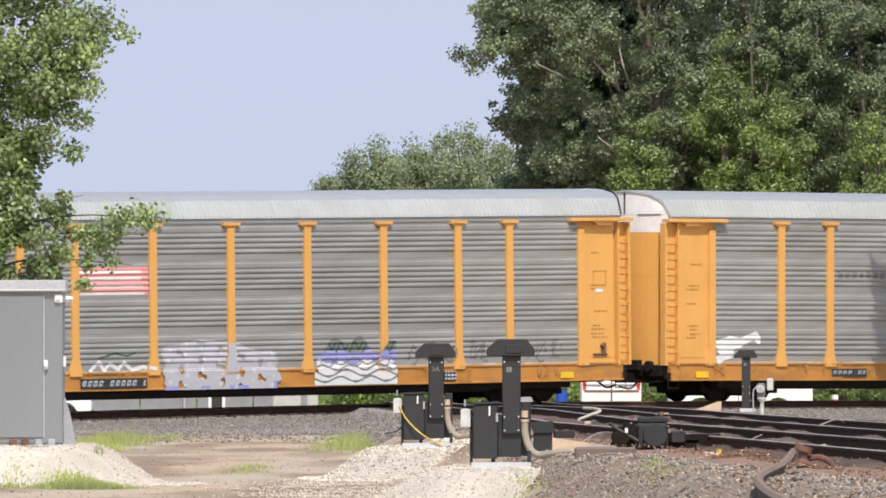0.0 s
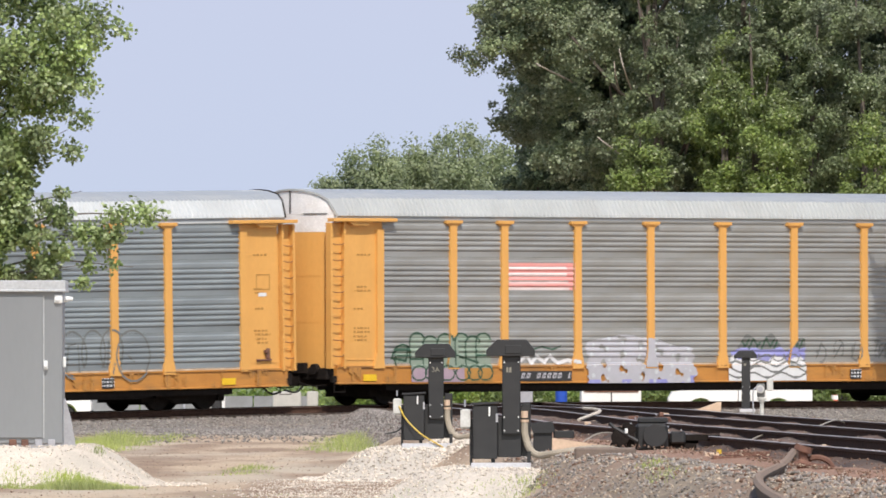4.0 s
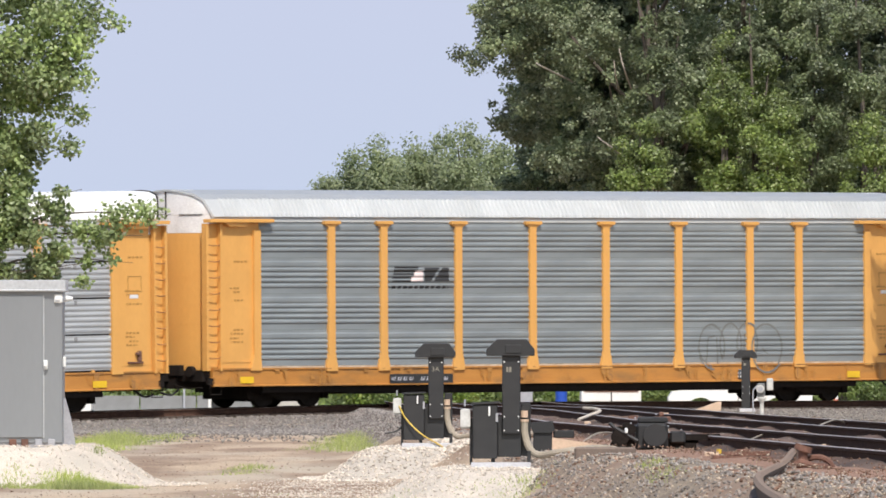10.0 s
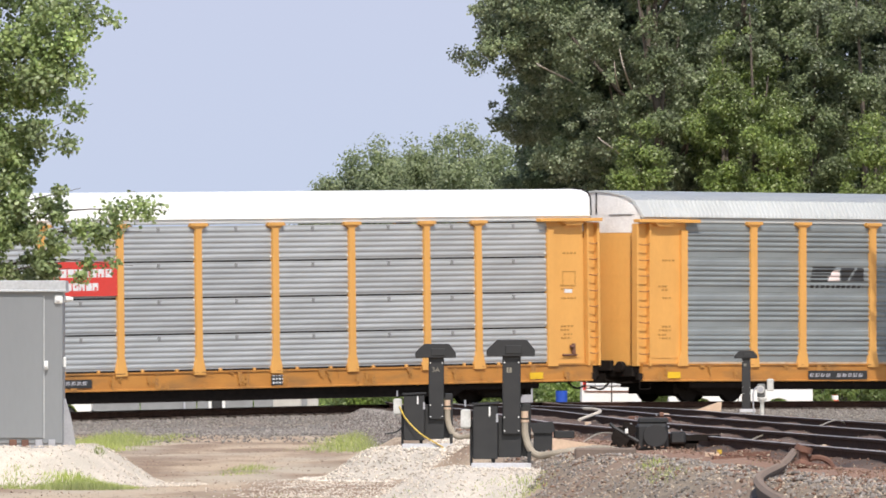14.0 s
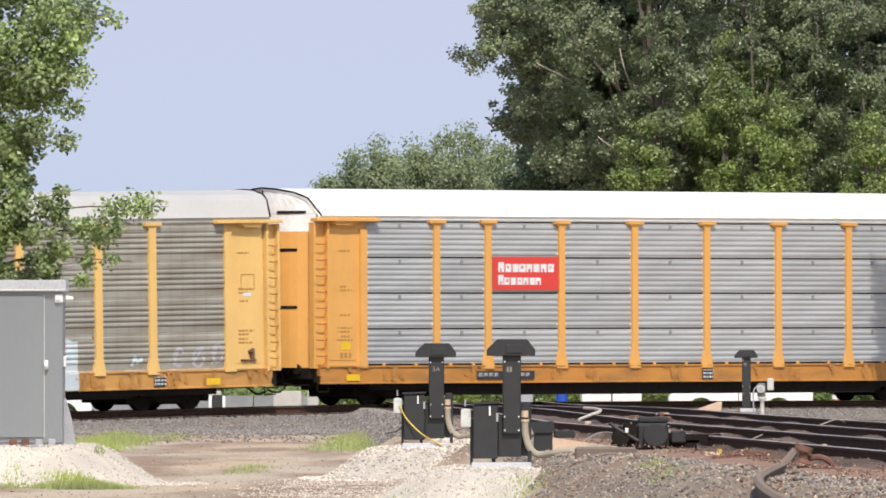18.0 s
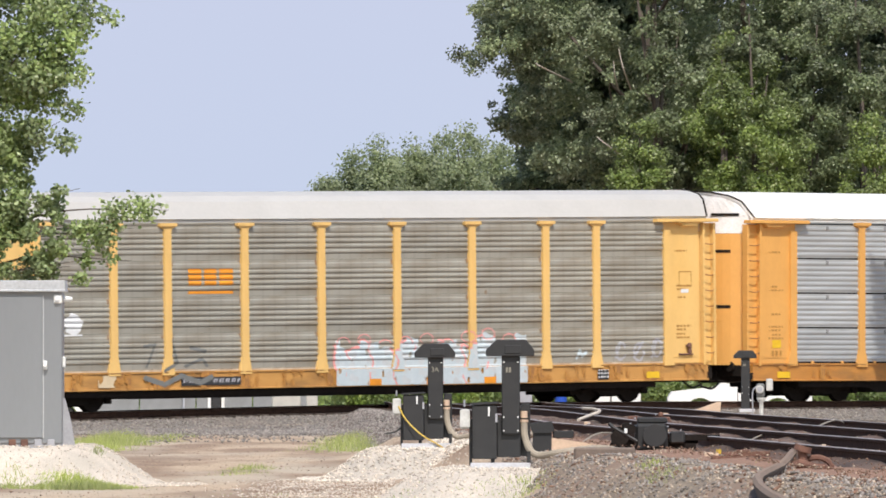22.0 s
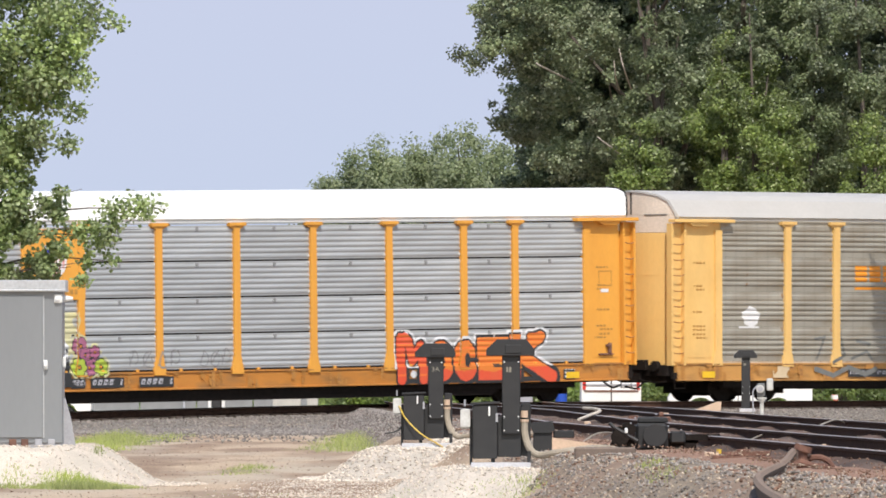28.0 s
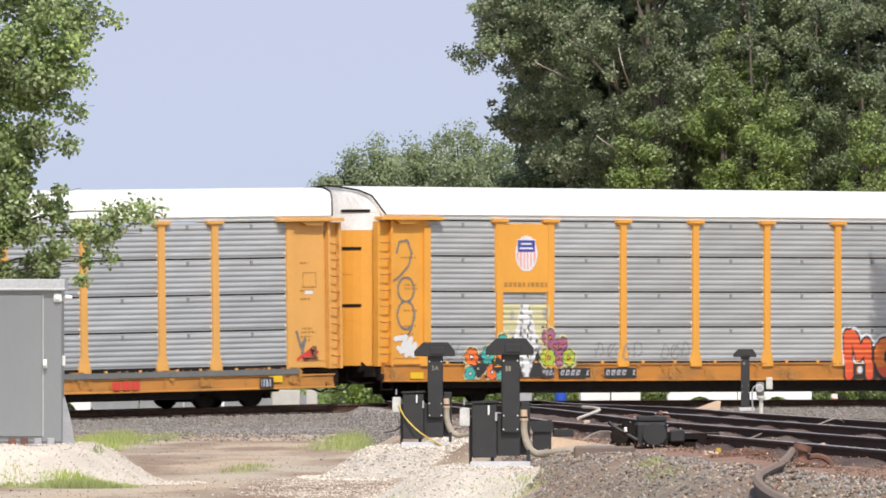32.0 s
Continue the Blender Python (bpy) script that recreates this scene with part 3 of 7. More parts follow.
        tube(bm, smooth_path([(sx * 13.4, -0.3, 0.62), (sx * 13.8, -0.35, 0.36), (sx * 14.2, -0.3, 0.42)], 5), 0.03, 6)
        part("air_hose", bm, RUBBER, car)
    # roof
    prof = [(1.485, 5.06), (1.485, 5.155), (1.535, 5.16), (1.51, 5.20), (1.26, 5.63 + tall), (0.97, 5.78 + tall), (0.45, 5.88 + tall), (0.0, 5.91 + tall)]
    outline = [(-y, z) for y, z in prof] + [(y, z) for y, z in prof[-2::-1]]
    inner = [(y * 0.97, z - 0.05) for y, z in outline]
    bm = bmesh.new()
    if kind == "old" and roof_mat in (ROOF_RIB, ROOF_DULL):
        # transverse ribs on the slope
        n, pitch = int(26.0 / 0.16), 0.16
        xs = []
        for i in range(n):
            x = -13.0 + i * pitch
            xs += [(x, 0.0), (x + 0.07, 0.0), (x + 0.085, 0.022), (x + 0.145, 0.022)]
        xs = [(-13.3, 0.0)] + xs + [(13.3, 0.0)]
    else:
        xs = [(-13.3, 0.0)] + [(-13.3 + 26.6 * i / 12, 0.0) for i in range(1, 12)] + [(13.3, 0.0)]
    def hood(x, y):
        """The roof's ends reach further out in their middle."""
        return x + math.copysign((0.42 if kind == "old" else 0.80) * (1 - (y / 1.54) ** 2), x) if abs(x) > 13.2 else x
    rings = []
    for x, up in xs:
        ring = []
        for i, (y, z) in enumerate(outline):
            slope = up if i in (3, 4, 10, 11) else 0.0
            ring.append(bm.verts.new((hood(x, y), y * (1 + slope * 0.5), z + slope)))
        rings.append(ring)
    for r0, r1 in zip(rings, rings[1:]):
        for i in range(len(outline) - 1):
            face = bm.faces.new((r0[i], r0[i + 1], r1[i + 1], r1[i]))
            face.material_index = 1 if (4 <= i <= 9 or i in (0, 13)) and kind == "old" else 0
    for ring, x in ((rings[0], -13.3), (rings[-1], 13.3)):
        low = [bm.verts.new((hood(x, y), y, z)) for y, z in inner]
        for i in range(len(outline) - 1):
            bm.faces.new((ring[i], ring[i + 1], low[i + 1], low[i]))
    bmesh.ops.recalc_face_normals(bm, faces=bm.faces[:])
    roof = part("roof", bm, roof_mat, car)
    roof.data.materials.append(ROOF_TOP if roof_mat in (ROOF_RIB, ROOF_DULL) else roof_mat)
    for sx in (-1, 1):
        if kind == "old" and sx < 0:
            continue
        # dark seal round the roof's end
        bm = bmesh.new()
        pts = [(hood(sx * 13.30, y), y * 1.004, z + 0.006) for y, z in outline[2:-2]]
        tube(bm, pts, 0.026, 6)
        part("roof_seal", bm, dark, roof)
    # trucks
    for tx in (-10.05, 10.05):
        bm = bmesh.new()
        for y in (-0.98, 0.98):
            prism(bm, [(-1.15, 0.50), (-1.05, 0.60), (-0.62, 0.60), (-0.40, 0.74), (0.40, 0.74), (0.62, 0.60), (1.05, 0.60), (1.15, 0.50), (1.10, 0.34), (0.70, 0.34), (0.42, 0.20), (-0.42, 0.20), (-0.70, 0.34), (-1.10, 0.34)], y - 0.07, y + 0.07)
            for x in (-0.16, 0.0, 0.16):
                drum(bm, (x, y, 0.36), (0, 0, 1), 0.065, 0.22, 8)
        box(bm, -0.20, 0.20, -1.05, 1.05, 0.48, 0.66)
        box(bm, -0.72, 0.72, -0.62, 0.62, 0.15, 0.55)
        box(bm, -1.5, -1.28, -0.9, 0.9, 0.22, 0.5)
        box(bm, 1.28, 1.5, -0.9, 0.9, 0.22, 0.5)
        truck = part("truck", bm, dark, car)
        truck.matrix_basis = pose(tx, 0, 0)
        for x in (-0.864, 0.864):
            bm = bmesh.new()
            drum(bm, (0, 0, 0), (0, 1, 0), 0.08, 2.0, 10)
            for y in (-0.755, 0.755):
                q = 1 if y > 0 else -1
                drum(bm, (0, y + q * 0.03, 0), (0, 1, 0), 0.42, 0.11, 28)
                drum(bm, (0, y - q * 0.045, 0), (0, 1, 0), 0.448, 0.035, 28)
                for k in range(4):
                    a = math.pi / 2 * k + 0.4
                    box(bm, math.cos(a) * 0.24 - 0.035, math.cos(a) * 0.24 + 0.035, y + q * 0.08, y + q * 0.092, math.sin(a) * 0.24 - 0.035, math.sin(a) * 0.24 + 0.035)
            w = part("wheelset", bm, GREASE, truck)
            w.matrix_basis = pose(x, 0, 0.42)
            WHEELS.append(w)
    return car


WHEELS = []
# pale strip under the sheets: white dirt plus sunlight put into its colour
KICK = surface("sunlit_dusty_ledge", (0.56, 0.48, 0.38), (0.40, 0.31, 0.22), 3.0, 0.8, fine=30, bump=0.0, stain=(0.30, 0.17, 0.08), stain_scale=2.0, stain_amount=0.7)
# browner than the ladder: each rung's shadow line put into its colour
RUNG = surface("shaded_ladder_rung", (0.36, 0.17, 0.05), (0.22, 0.10, 0.04), 6.0, 0.7, fine=40, bump=0.0)
CLIP_MESH = mesh_of("sheet_clip", boxes((-0.05, 0.05, -0.02, 0.0, -0.06, 0.06), bevel=0.006), surface("dull_clip", (0.27, 0.27, 0.27), None, 6, 0.6))
BOLT_MESH = mesh_of("bolt_plate", boxes((-0.03, 0.03, -0.01, 0.012, -0.025, 0.025), bevel=0.004), surface("bright_bolt_plate", (0.70, 0.69, 0.68), None, 6, 0.5))
LUG_MESH = {}
STEEL_DARK = surface("dark_grey_steel", (0.12, 0.125, 0.125), (0.16, 0.16, 0.155), 2, 0.6, fine=20, bump=0.0)
YEL_A = yellow("railcar_yellow", (0.68, 0.355, 0.10), (0.64, 0.325, 0.085), (0.42, 0.22, 0.06))
YEL_B = yellow("deep_railcar_yellow", (0.72, 0.345, 0.055), (0.66, 0.30, 0.045), (0.45, 0.20, 0.04))
YEL_C = yellow("faded_railcar_yellow", (0.74, 0.49, 0.19), (0.69, 0.42, 0.13), (0.40, 0.24, 0.09))


for _p in (YEL_A, YEL_B, YEL_C):
    LUG_MESH[_p.name] = mesh_of("sill_lug", boxes((-0.05, 0.05, -0.02, 0.02, -0.03, 0.05), bevel=0.006), _p)


def grimy(name, a, c):
    return surface(name, a, c, 1.3, 0.6, fine=16, bump=0.0, grain=0.06, stain=(0.24, 0.125, 0.045), stain_scale=1.1, stain_amount=0.75, stretch=(0.7, 1, 2.5), spread=0.6)


SILLS = {"railcar_yellow": grimy("grimy_yellow_sill", (0.50, 0.225, 0.048), (0.41, 0.17, 0.036)), "deep_railcar_yellow": grimy("grimy_deep_yellow_sill", (0.50, 0.205, 0.036), (0.42, 0.165, 0.03)),
         "faded_railcar_yellow": grimy("grimy_faded_sill", (0.53, 0.28, 0.08), (0.45, 0.22, 0.06))}


def metal(name, a, c, stain, amount, rough=0.5):
    return surface(name, a, c, 0.7, rough, 0.25, fine=9, bump=0.0, grain=0.03, vary=0.07, stain=stain, stain_scale=0.55, stain_amount=amount, stretch=(1, 1, 2.5))


SHEET_GREY = metal("weathered_galvanised_sheet", (0.33, 0.33, 0.325), (0.26, 0.26, 0.255), (0.24, 0.215, 0.17), 0.5)
SHEET_BLUE = metal("bluish_galvanised_sheet", (0.265, 0.29, 0.302), (0.212, 0.235, 0.248), (0.175, 0.19, 0.20), 0.5)
SHEET_NEW = metal("clean_galvanised_sheet", (0.43, 0.44, 0.45), (0.37, 0.38, 0.395), (0.31, 0.31, 0.305), 0.5)
SHEET_TAN = metal("grimy_galvanised_sheet", (0.37, 0.35, 0.305), (0.285, 0.265, 0.225), (0.235, 0.19, 0.135), 0.7)
# rows of small holes show as faint upright lines on the grimy sheets
_t = SHEET_TAN.node_tree
_wave, _fade, _mul = _t.nodes.new("ShaderNodeTexWave"), _t.nodes.new("ShaderNodeMapRange"), _t.nodes.new("ShaderNodeHueSaturation")
_wave.inputs["Scale"].default_value, _wave.inputs["Distortion"].default_value = 0.75, 0.3
_t.links.new(_t.nodes.new("ShaderNodeTexCoord").outputs["Object"], _wave.inputs["Vector"])
for _k, _v in ((1, 0.86), (2, 1.0), (3, 1.0), (4, 0.93)):
    _fade.inputs[_k].default_value = _v
_t.links.new(_wave.outputs["Fac"], _fade.inputs[0])
_t.links.new(_fade.outputs[0], _mul.inputs["Value"])
_in = _t.nodes["Principled BSDF"].inputs["Base Color"]
_t.links.new(_in.links[0].from_socket, _mul.inputs["Color"])
_t.links.new(_mul.outputs[0], _in)
ROOF_RIB = surface("ribbed_roof", (0.56, 0.57, 0.57), (0.48, 0.49, 0.49), 0.8, 0.45, 0.2, fine=10, bump=0.0, grain=0.03, stain=(0.44, 0.44, 0.43), stain_amount=0.25)
ROOF_DULL = surface("dull_ribbed_roof", (0.45, 0.46, 0.455), (0.385, 0.39, 0.385), 0.8, 0.5, 0.2, fine=10, bump=0.0, grain=0.03, stain=(0.37, 0.37, 0.36), stain_amount=0.35)
ROOF_TOP = surface("grey_roof_ridge", (0.36, 0.375, 0.40), (0.30, 0.315, 0.335), 0.8, 0.55, 0.2, fine=10, bump=0.0, grain=0.04, stain=(0.42, 0.42, 0.42), stain_amount=0.4)
ROOF_WHITE = surface("white_roof", (0.78, 0.77, 0.75), (0.72, 0.71, 0.69), 0.8, 0.5, fine=10, bump=0.0, grain=0.02)
ROOF_TAN = surface("dusty_roof", (0.46, 0.445, 0.43), (0.415, 0.40, 0.385), 0.8, 0.6, fine=10, bump=0.0, grain=0.03)
CAP_WHITE = surface("pale_end_cap", (0.82, 0.81, 0.80), (0.74, 0.72, 0.71), 1.5, 0.55, fine=20, bump=0.03, stain=(0.35, 0.30, 0.26), stain_amount=0.4)
CAP_TAN = surface("dirty_end_cap", (0.66, 0.56, 0.47), (0.56, 0.47, 0.39), 1.5, 0.6, fine=20, bump=0.03)

STARTS = (72.6, 44.06, 15.56, -13.06, -41.50, -70.08, -98.62)
TRAIN = [
    build_railcar("autorack_railcar", "grey ribbed car carrier with yellow posts and white tag", "old", SHEET_GREY, YEL_A, ROOF_DULL, CAP_WHITE),
    build_railcar("autorack_railcar", "grey ribbed car carrier with red striped flag and graffiti", "old", SHEET_GREY, YEL_A, ROOF_DULL, CAP_WHITE),
    build_railcar("autorack_railcar", "bluish grey ribbed car carrier with black railroad emblem", "old", SHEET_BLUE, YEL_A, ROOF_RIB, CAP_WHITE),
    build_railcar("autorack_railcar", "clean white-roofed car carrier with red name board", "new", SHEET_NEW, YEL_A, ROOF_WHITE, CAP_WHITE),
    build_railcar("autorack_railcar", "grimy tan-grey car carrier with orange emblem and graffiti", "old", SHEET_TAN, YEL_C, ROOF_TAN, CAP_TAN),
    build_railcar("autorack_railcar", "white-roofed car carrier with shield board and orange graffiti", "new", SHEET_NEW, YEL_B, ROOF_WHITE, CAP_WHITE, 0.03),
    build_railcar("autorack_railcar", "white-roofed car carrier on a yellow flat car", "new", SHEET_NEW, YEL_A, ROOF_WHITE, CAP_WHITE, 0.02, True),
]

# ---- paint on the cars: emblems, plates, stencils and graffiti, laid over the ribs ----
def skin(kind, x, z):
    """How far the near side stands out at a place."""
    ribs = (0.215, 0.36, 0.505, 0.65) if kind == "old" else (0.09, 0.235, 0.38, 0.525, 0.67, 0.815)
    depth = 0.030 if kind == "old" else 0.018
    q = (z - 1.12) % SHEET
    out = np.full_like(x, 1.475)
    for r in ribs:
        out = np.maximum(out, 1.475 + depth * np.clip((0.060 - np.abs(q - r)) / 0.039, 0, 1))
    if kind == "old":
        out = np.maximum(out, 1.475 + 0.018 * np.clip((0.11 - np.abs(q - 0.81)) / 0.04, 0, 1))
    out = np.where(np.abs(x) > 11.72, 1.475, out)
    for p in POSTS + (-11.75, 11.75):
        wide = 0.125 + 0.08 * np.clip((1.42 - z) / 0.35, 0, 1)
        out = np.where((np.abs(x - p) < wide + 0.02) & (z > 1.0), 1.557, out)
    out = np.where((z < 1.12) & (out < 1.5), 1.49, out)
    return np.where(z < 1.075, np.maximum(out, 1.534), out)


def islands_of(on):
    """Numbers the patches of a mask that touch one another."""
    lab = np.full(on.shape, -1)
    count = 0
    for j, i in zip(*np.nonzero(on)):
        if lab[j, i] >= 0:
            continue
        lab[j, i] = count
        todo = [(j, i)]
        while todo:
            a, b = todo.pop()
            for da in (-1, 0, 1):
                for db in (-1, 0, 1):
                    p, q = a + da, b + db
                    if 0 <= p < on.shape[0] and 0 <= q < on.shape[1] and on[p, q] and lab[p, q] < 0:
                        lab[p, q] = count
                        todo.append((p, q))
        count += 1
    return lab


def painted(car, kind, name, x0, x1, z0, z1, fill, mats, label, step=0.025, flat=None):
    """Paint on a car's near side; fill(x, z) gives for each place the number of its colour, or -1."""
    nx, nz = int((x1 - x0) / step), int((z1 - z0) / step)
    gx_, gz_ = np.meshgrid(x0 + (np.arange(nx) + 0.5) * step, z0 + (np.arange(nz) + 0.5) * step)
    c = fill(gx_, gz_).ravel()
    on = c >= 0
    cx, cz, c = gx_.ravel()[on], gz_.ravel()[on], c[on]
    h = step / 2
    v = []
    for dx, dz in ((-h, -h), (h, -h), (h, h), (-h, h)):
        y = skin(kind, cx, cz + dz) if flat is None else np.full_like(cx, flat)
        v.append(np.stack((cx + dx, -y - (0.009 if name == "graffiti" else 0.005), cz + dz), axis=1))
    v = np.stack(v, axis=1).reshape(-1, 3)
    group = islands_of(on.reshape(gx_.shape))[on.reshape(gx_.shape)] if name in ("graffiti", "slogan_bars", "owner_bars") else np.zeros(len(c), int)
    v = v.reshape(-1, 4, 3)
    for k in np.unique(group):
        sel = group == k
        if sel.sum() < 6:
            continue
        me = raw_mesh(name, v[sel].reshape(-1, 3), np.arange(sel.sum() * 4).reshape(-1, 4), mats[0])
        for q in mats[1:]:
            me.materials.append(q)
        me.polygons.foreach_set("material_index", c[sel].astype(np.int32))
        ob = put(name, me, car, label)
        if name in ("stencil", "sill_grime", "rust_staining"):
            ob["kind"] = "stuff"


def stroke(x, z, pts, w):
    """True near a line through points."""
    d = np.full_like(x, 9.0)
    for (ax, az), (bx, bz) in zip(pts, pts[1:]):
        ux, uz = bx - ax, bz - az
        t = np.clip(((x - ax) * ux + (z - az) * uz) / (ux * ux + uz * uz + 1e-9), 0, 1)
        d = np.minimum(d, np.hypot(x - ax - t * ux, z - az - t * uz))
    return d < w


def disc(x, z, cx, cz, rx, rz):
    return ((x - cx) / rx) ** 2 + ((z - cz) / rz) ** 2 < 1


def ring(x, z, cx, cz, rx, rz, w):
    return disc(x, z, cx, cz, rx + w, rz + w) & ~disc(x, z, cx, cz, rx - w, rz - w)


def rect(x, z, a, b, c, d):
    return (x > a) & (x < b) & (z > c) & (z < d)


def wobble(x, z, s=1.0):
    return np.sin(x * 5.1 * s + 1.3) * 0.5 + np.sin(z * 7.3 * s + x * 2.1) * 0.3 + np.sin(x * 11.7 * s - z * 3.0) * 0.2


def layers(x, z, *pairs):
    c = np.full(x.shape, -1)
    for mask, k in pairs:
        c = np.where(mask, k, c)
    return c


def paint(name, colour, other=None, rough=0.55):
    return surface(name, colour, other, 2.5, rough, fine=20, bump=0.0, grain=0.06)


P_BLACK = paint("spray_black", (0.03, 0.03, 0.032))
P_SMOKE = paint("spray_smoke", (0.13, 0.135, 0.13), (0.18, 0.18, 0.175))
P_WHITE = paint("spray_white", (0.70, 0.70, 0.71), (0.58, 0.58, 0.60))
P_FAINT = paint("faint_grey_spray", (0.22, 0.22, 0.22), (0.28, 0.28, 0.28))
P_RED = paint("sign_red", (0.60, 0.045, 0.035), (0.55, 0.05, 0.04))
P_PINK = paint("faded_flag_red", (0.72, 0.27, 0.25), (0.68, 0.33, 0.31))
P_PALE = paint("faded_flag_white", (0.78, 0.66, 0.65))
P_GREEN = paint("spray_green", (0.20, 0.27, 0.205), (0.26, 0.295, 0.25))
P_DKGREEN = paint("spray_dark_green", (0.03, 0.075, 0.045))
P_MAUVE = paint("spray_mauve", (0.33, 0.235, 0.30), (0.40, 0.30, 0.34))
P_LAV = paint("spray_lavender", (0.43, 0.42, 0.47), (0.37, 0.365, 0.39))
P_BLUE = paint("spray_blue", (0.22, 0.22, 0.50), (0.30, 0.30, 0.55))
P_SKY = paint("spray_ice_blue", (0.43, 0.50, 0.54), (0.52, 0.57, 0.60))
P_PALE_GREY = paint("spray_pale_grey", (0.52, 0.55, 0.57), (0.44, 0.46, 0.48))
P_ORANGE = paint("emblem_orange", (0.78, 0.29, 0.02))
P_REDOR = paint("spray_red_orange", (0.75, 0.12, 0.03), (0.70, 0.19, 0.03))
P_TEAL = paint("spray_teal", (0.06, 0.40, 0.36))
P_PURPLE = paint("spray_purple", (0.30, 0.09, 0.17), (0.36, 0.13, 0.22))
P_LIME = paint("spray_lime", (0.40, 0.50, 0.06))
P_STRAW = paint("spray_straw", (0.56, 0.52, 0.27), (0.48, 0.46, 0.30))
P_CRIMSON = paint("spray_scarlet", (0.66, 0.07, 0.03), (0.60, 0.10, 0.04))
P_TANGERINE = paint("spray_tangerine", (0.68, 0.20, 0.03), (0.60, 0.17, 0.03))
P_CREAM = paint("cream_patch", (0.62, 0.50, 0.34), (0.55, 0.42, 0.27))
P_NAVY = paint("shield_blue", (0.04, 0.05, 0.32))
P_BROWN = paint("stencil_brown", (0.44, 0.22, 0.05))
P_REFLECT = paint("reflector_yellow", (0.80, 0.50, 0.02))
P_RUST = paint("rust_run", (0.20, 0.125, 0.075), (0.26, 0.16, 0.09))
P_SOOT = paint("sill_grime", (0.38, 0.175, 0.042), (0.45, 0.21, 0.05))
P_SMEAR = paint("dark_smear", (0.26, 0.125, 0.045), (0.32, 0.15, 0.045))


def plate(car, x0, x1, z0, z1, name="number_plate"):
    """A dark plate with a row of pale unreadable characters."""
    n = max(4, int((x1 - x0) / 0.2))
    def fill(x, z):
        t = (x - 0.3 * (z - z0) - x0) / (x1 - x0) * n
        thin = (t % 1 > 0.42) & (t % 1 < 0.62) & (np.abs(z - (z0 + z1) / 2) < 0.035)
        ch = (t % 1 > 0.18) & (t % 1 < 0.80) & rect(x, z, x0 + 0.08, x1 - 0.05, z0 + 0.075, z1 - 0.075) & ((t.astype(int) % 6) != 4) & ~thin
        return layers(x, z, (np.ones_like(x, bool), 0), (ch, 1))
    painted(car, "old", name, x0, x1, z0, z1, fill, (P_BLACK, P_LAV), "black plate with pale number bars", flat=1.535)


def stencils(car, seed):
    """Small brown marks on the end panels, reflectors and grime on the sill."""
    r = random.Random(seed)
    for x0 in (-12.85, 11.95):
        rows = [(x0 + r.uniform(0.1, 0.3), z, r.uniform(0.3, 0.6)) for z in (1.75, 1.86, 1.97, 2.08, r.uniform(2.4, 2.9), 3.1, 3.2, r.uniform(3.6, 4.2))]
        def fill(x, z, rows=rows):
            c = np.full(x.shape, -1)
            for a, b, w in rows:
                c = np.where(rect(x, z, a, a + w, b, b + 0.05) & (np.sin(x * 47) > -0.55), 0, c)
            if x0 > 0:
                c = np.where(rect(x, z, 12.25, 12.75, 3.2, 3.62) & ~rect(x, z, 12.28, 12.72, 3.23, 3.59), 0, c)
                c = np.where(rect(x, z, 12.33, 12.62, 3.02, 3.12), 1, c)
            return c
        painted(car, "old", "stencil", x0, x0 + 1.05, 1.6, 4.3, fill, (P_BROWN, P_WHITE), "small brown stencilled marks", flat=1.472)
    heavy = 0.36 if seed == 304 else 0.62
    def grime(x, z):
        f = wobble(x * 0.8 + seed, z * 0.9) + 0.6 * wobble(x * 3.7 + seed * 2, z * 1.6) + 0.35 * wobble(x * 13, z * 7)
        return layers(x, z, (f > heavy, 0), (f > heavy + 0.5, 1), ((z > 1.02) & (f > 0.2), 1))
    painted(car, "old", "sill_grime", -13.2, 13.2, 0.60, 1.06, grime, (P_SOOT, P_SMEAR), "rusty grime along the sill")
    for x in (-12.4, 10.9):
        painted(car, "old", "reflector", x, x + 0.5, 0.66, 0.86, lambda x, z: np.zeros(x.shape, int), (P_REFLECT,), "yellow reflector", flat=1.537)
    # brake gear on the forward end panel
    bm = boxes((12.2, 12.75, -1.54, -1.48, 1.28, 1.33), (12.56, 12.68, -1.55, -1.48, 1.33, 1.62), (12.48, 12.60, -1.58, -1.48, 1.50, 1.58), bevel=0.015)
    part("brake_gear", bm, RUST, car)


for k, q in enumerate(TRAIN):
    stencils(q, 300 + k)
    if k != 6:
        sq = {0: 6.6, 1: 6.46, 2: 6.55, 3: 1.2, 4: 9.0, 5: 10.8}[k]
        painted(q, "old", "data_plate", sq, sq + 0.45, 0.64, 0.92, lambda x, z: layers(x, z, (np.ones_like(x, bool), 0), (((z * 10) % 1 < 0.3) & (np.sin(x * 55) > -0.2), 1)), (P_BLACK, P_WHITE), "black data plate", flat=1.536)

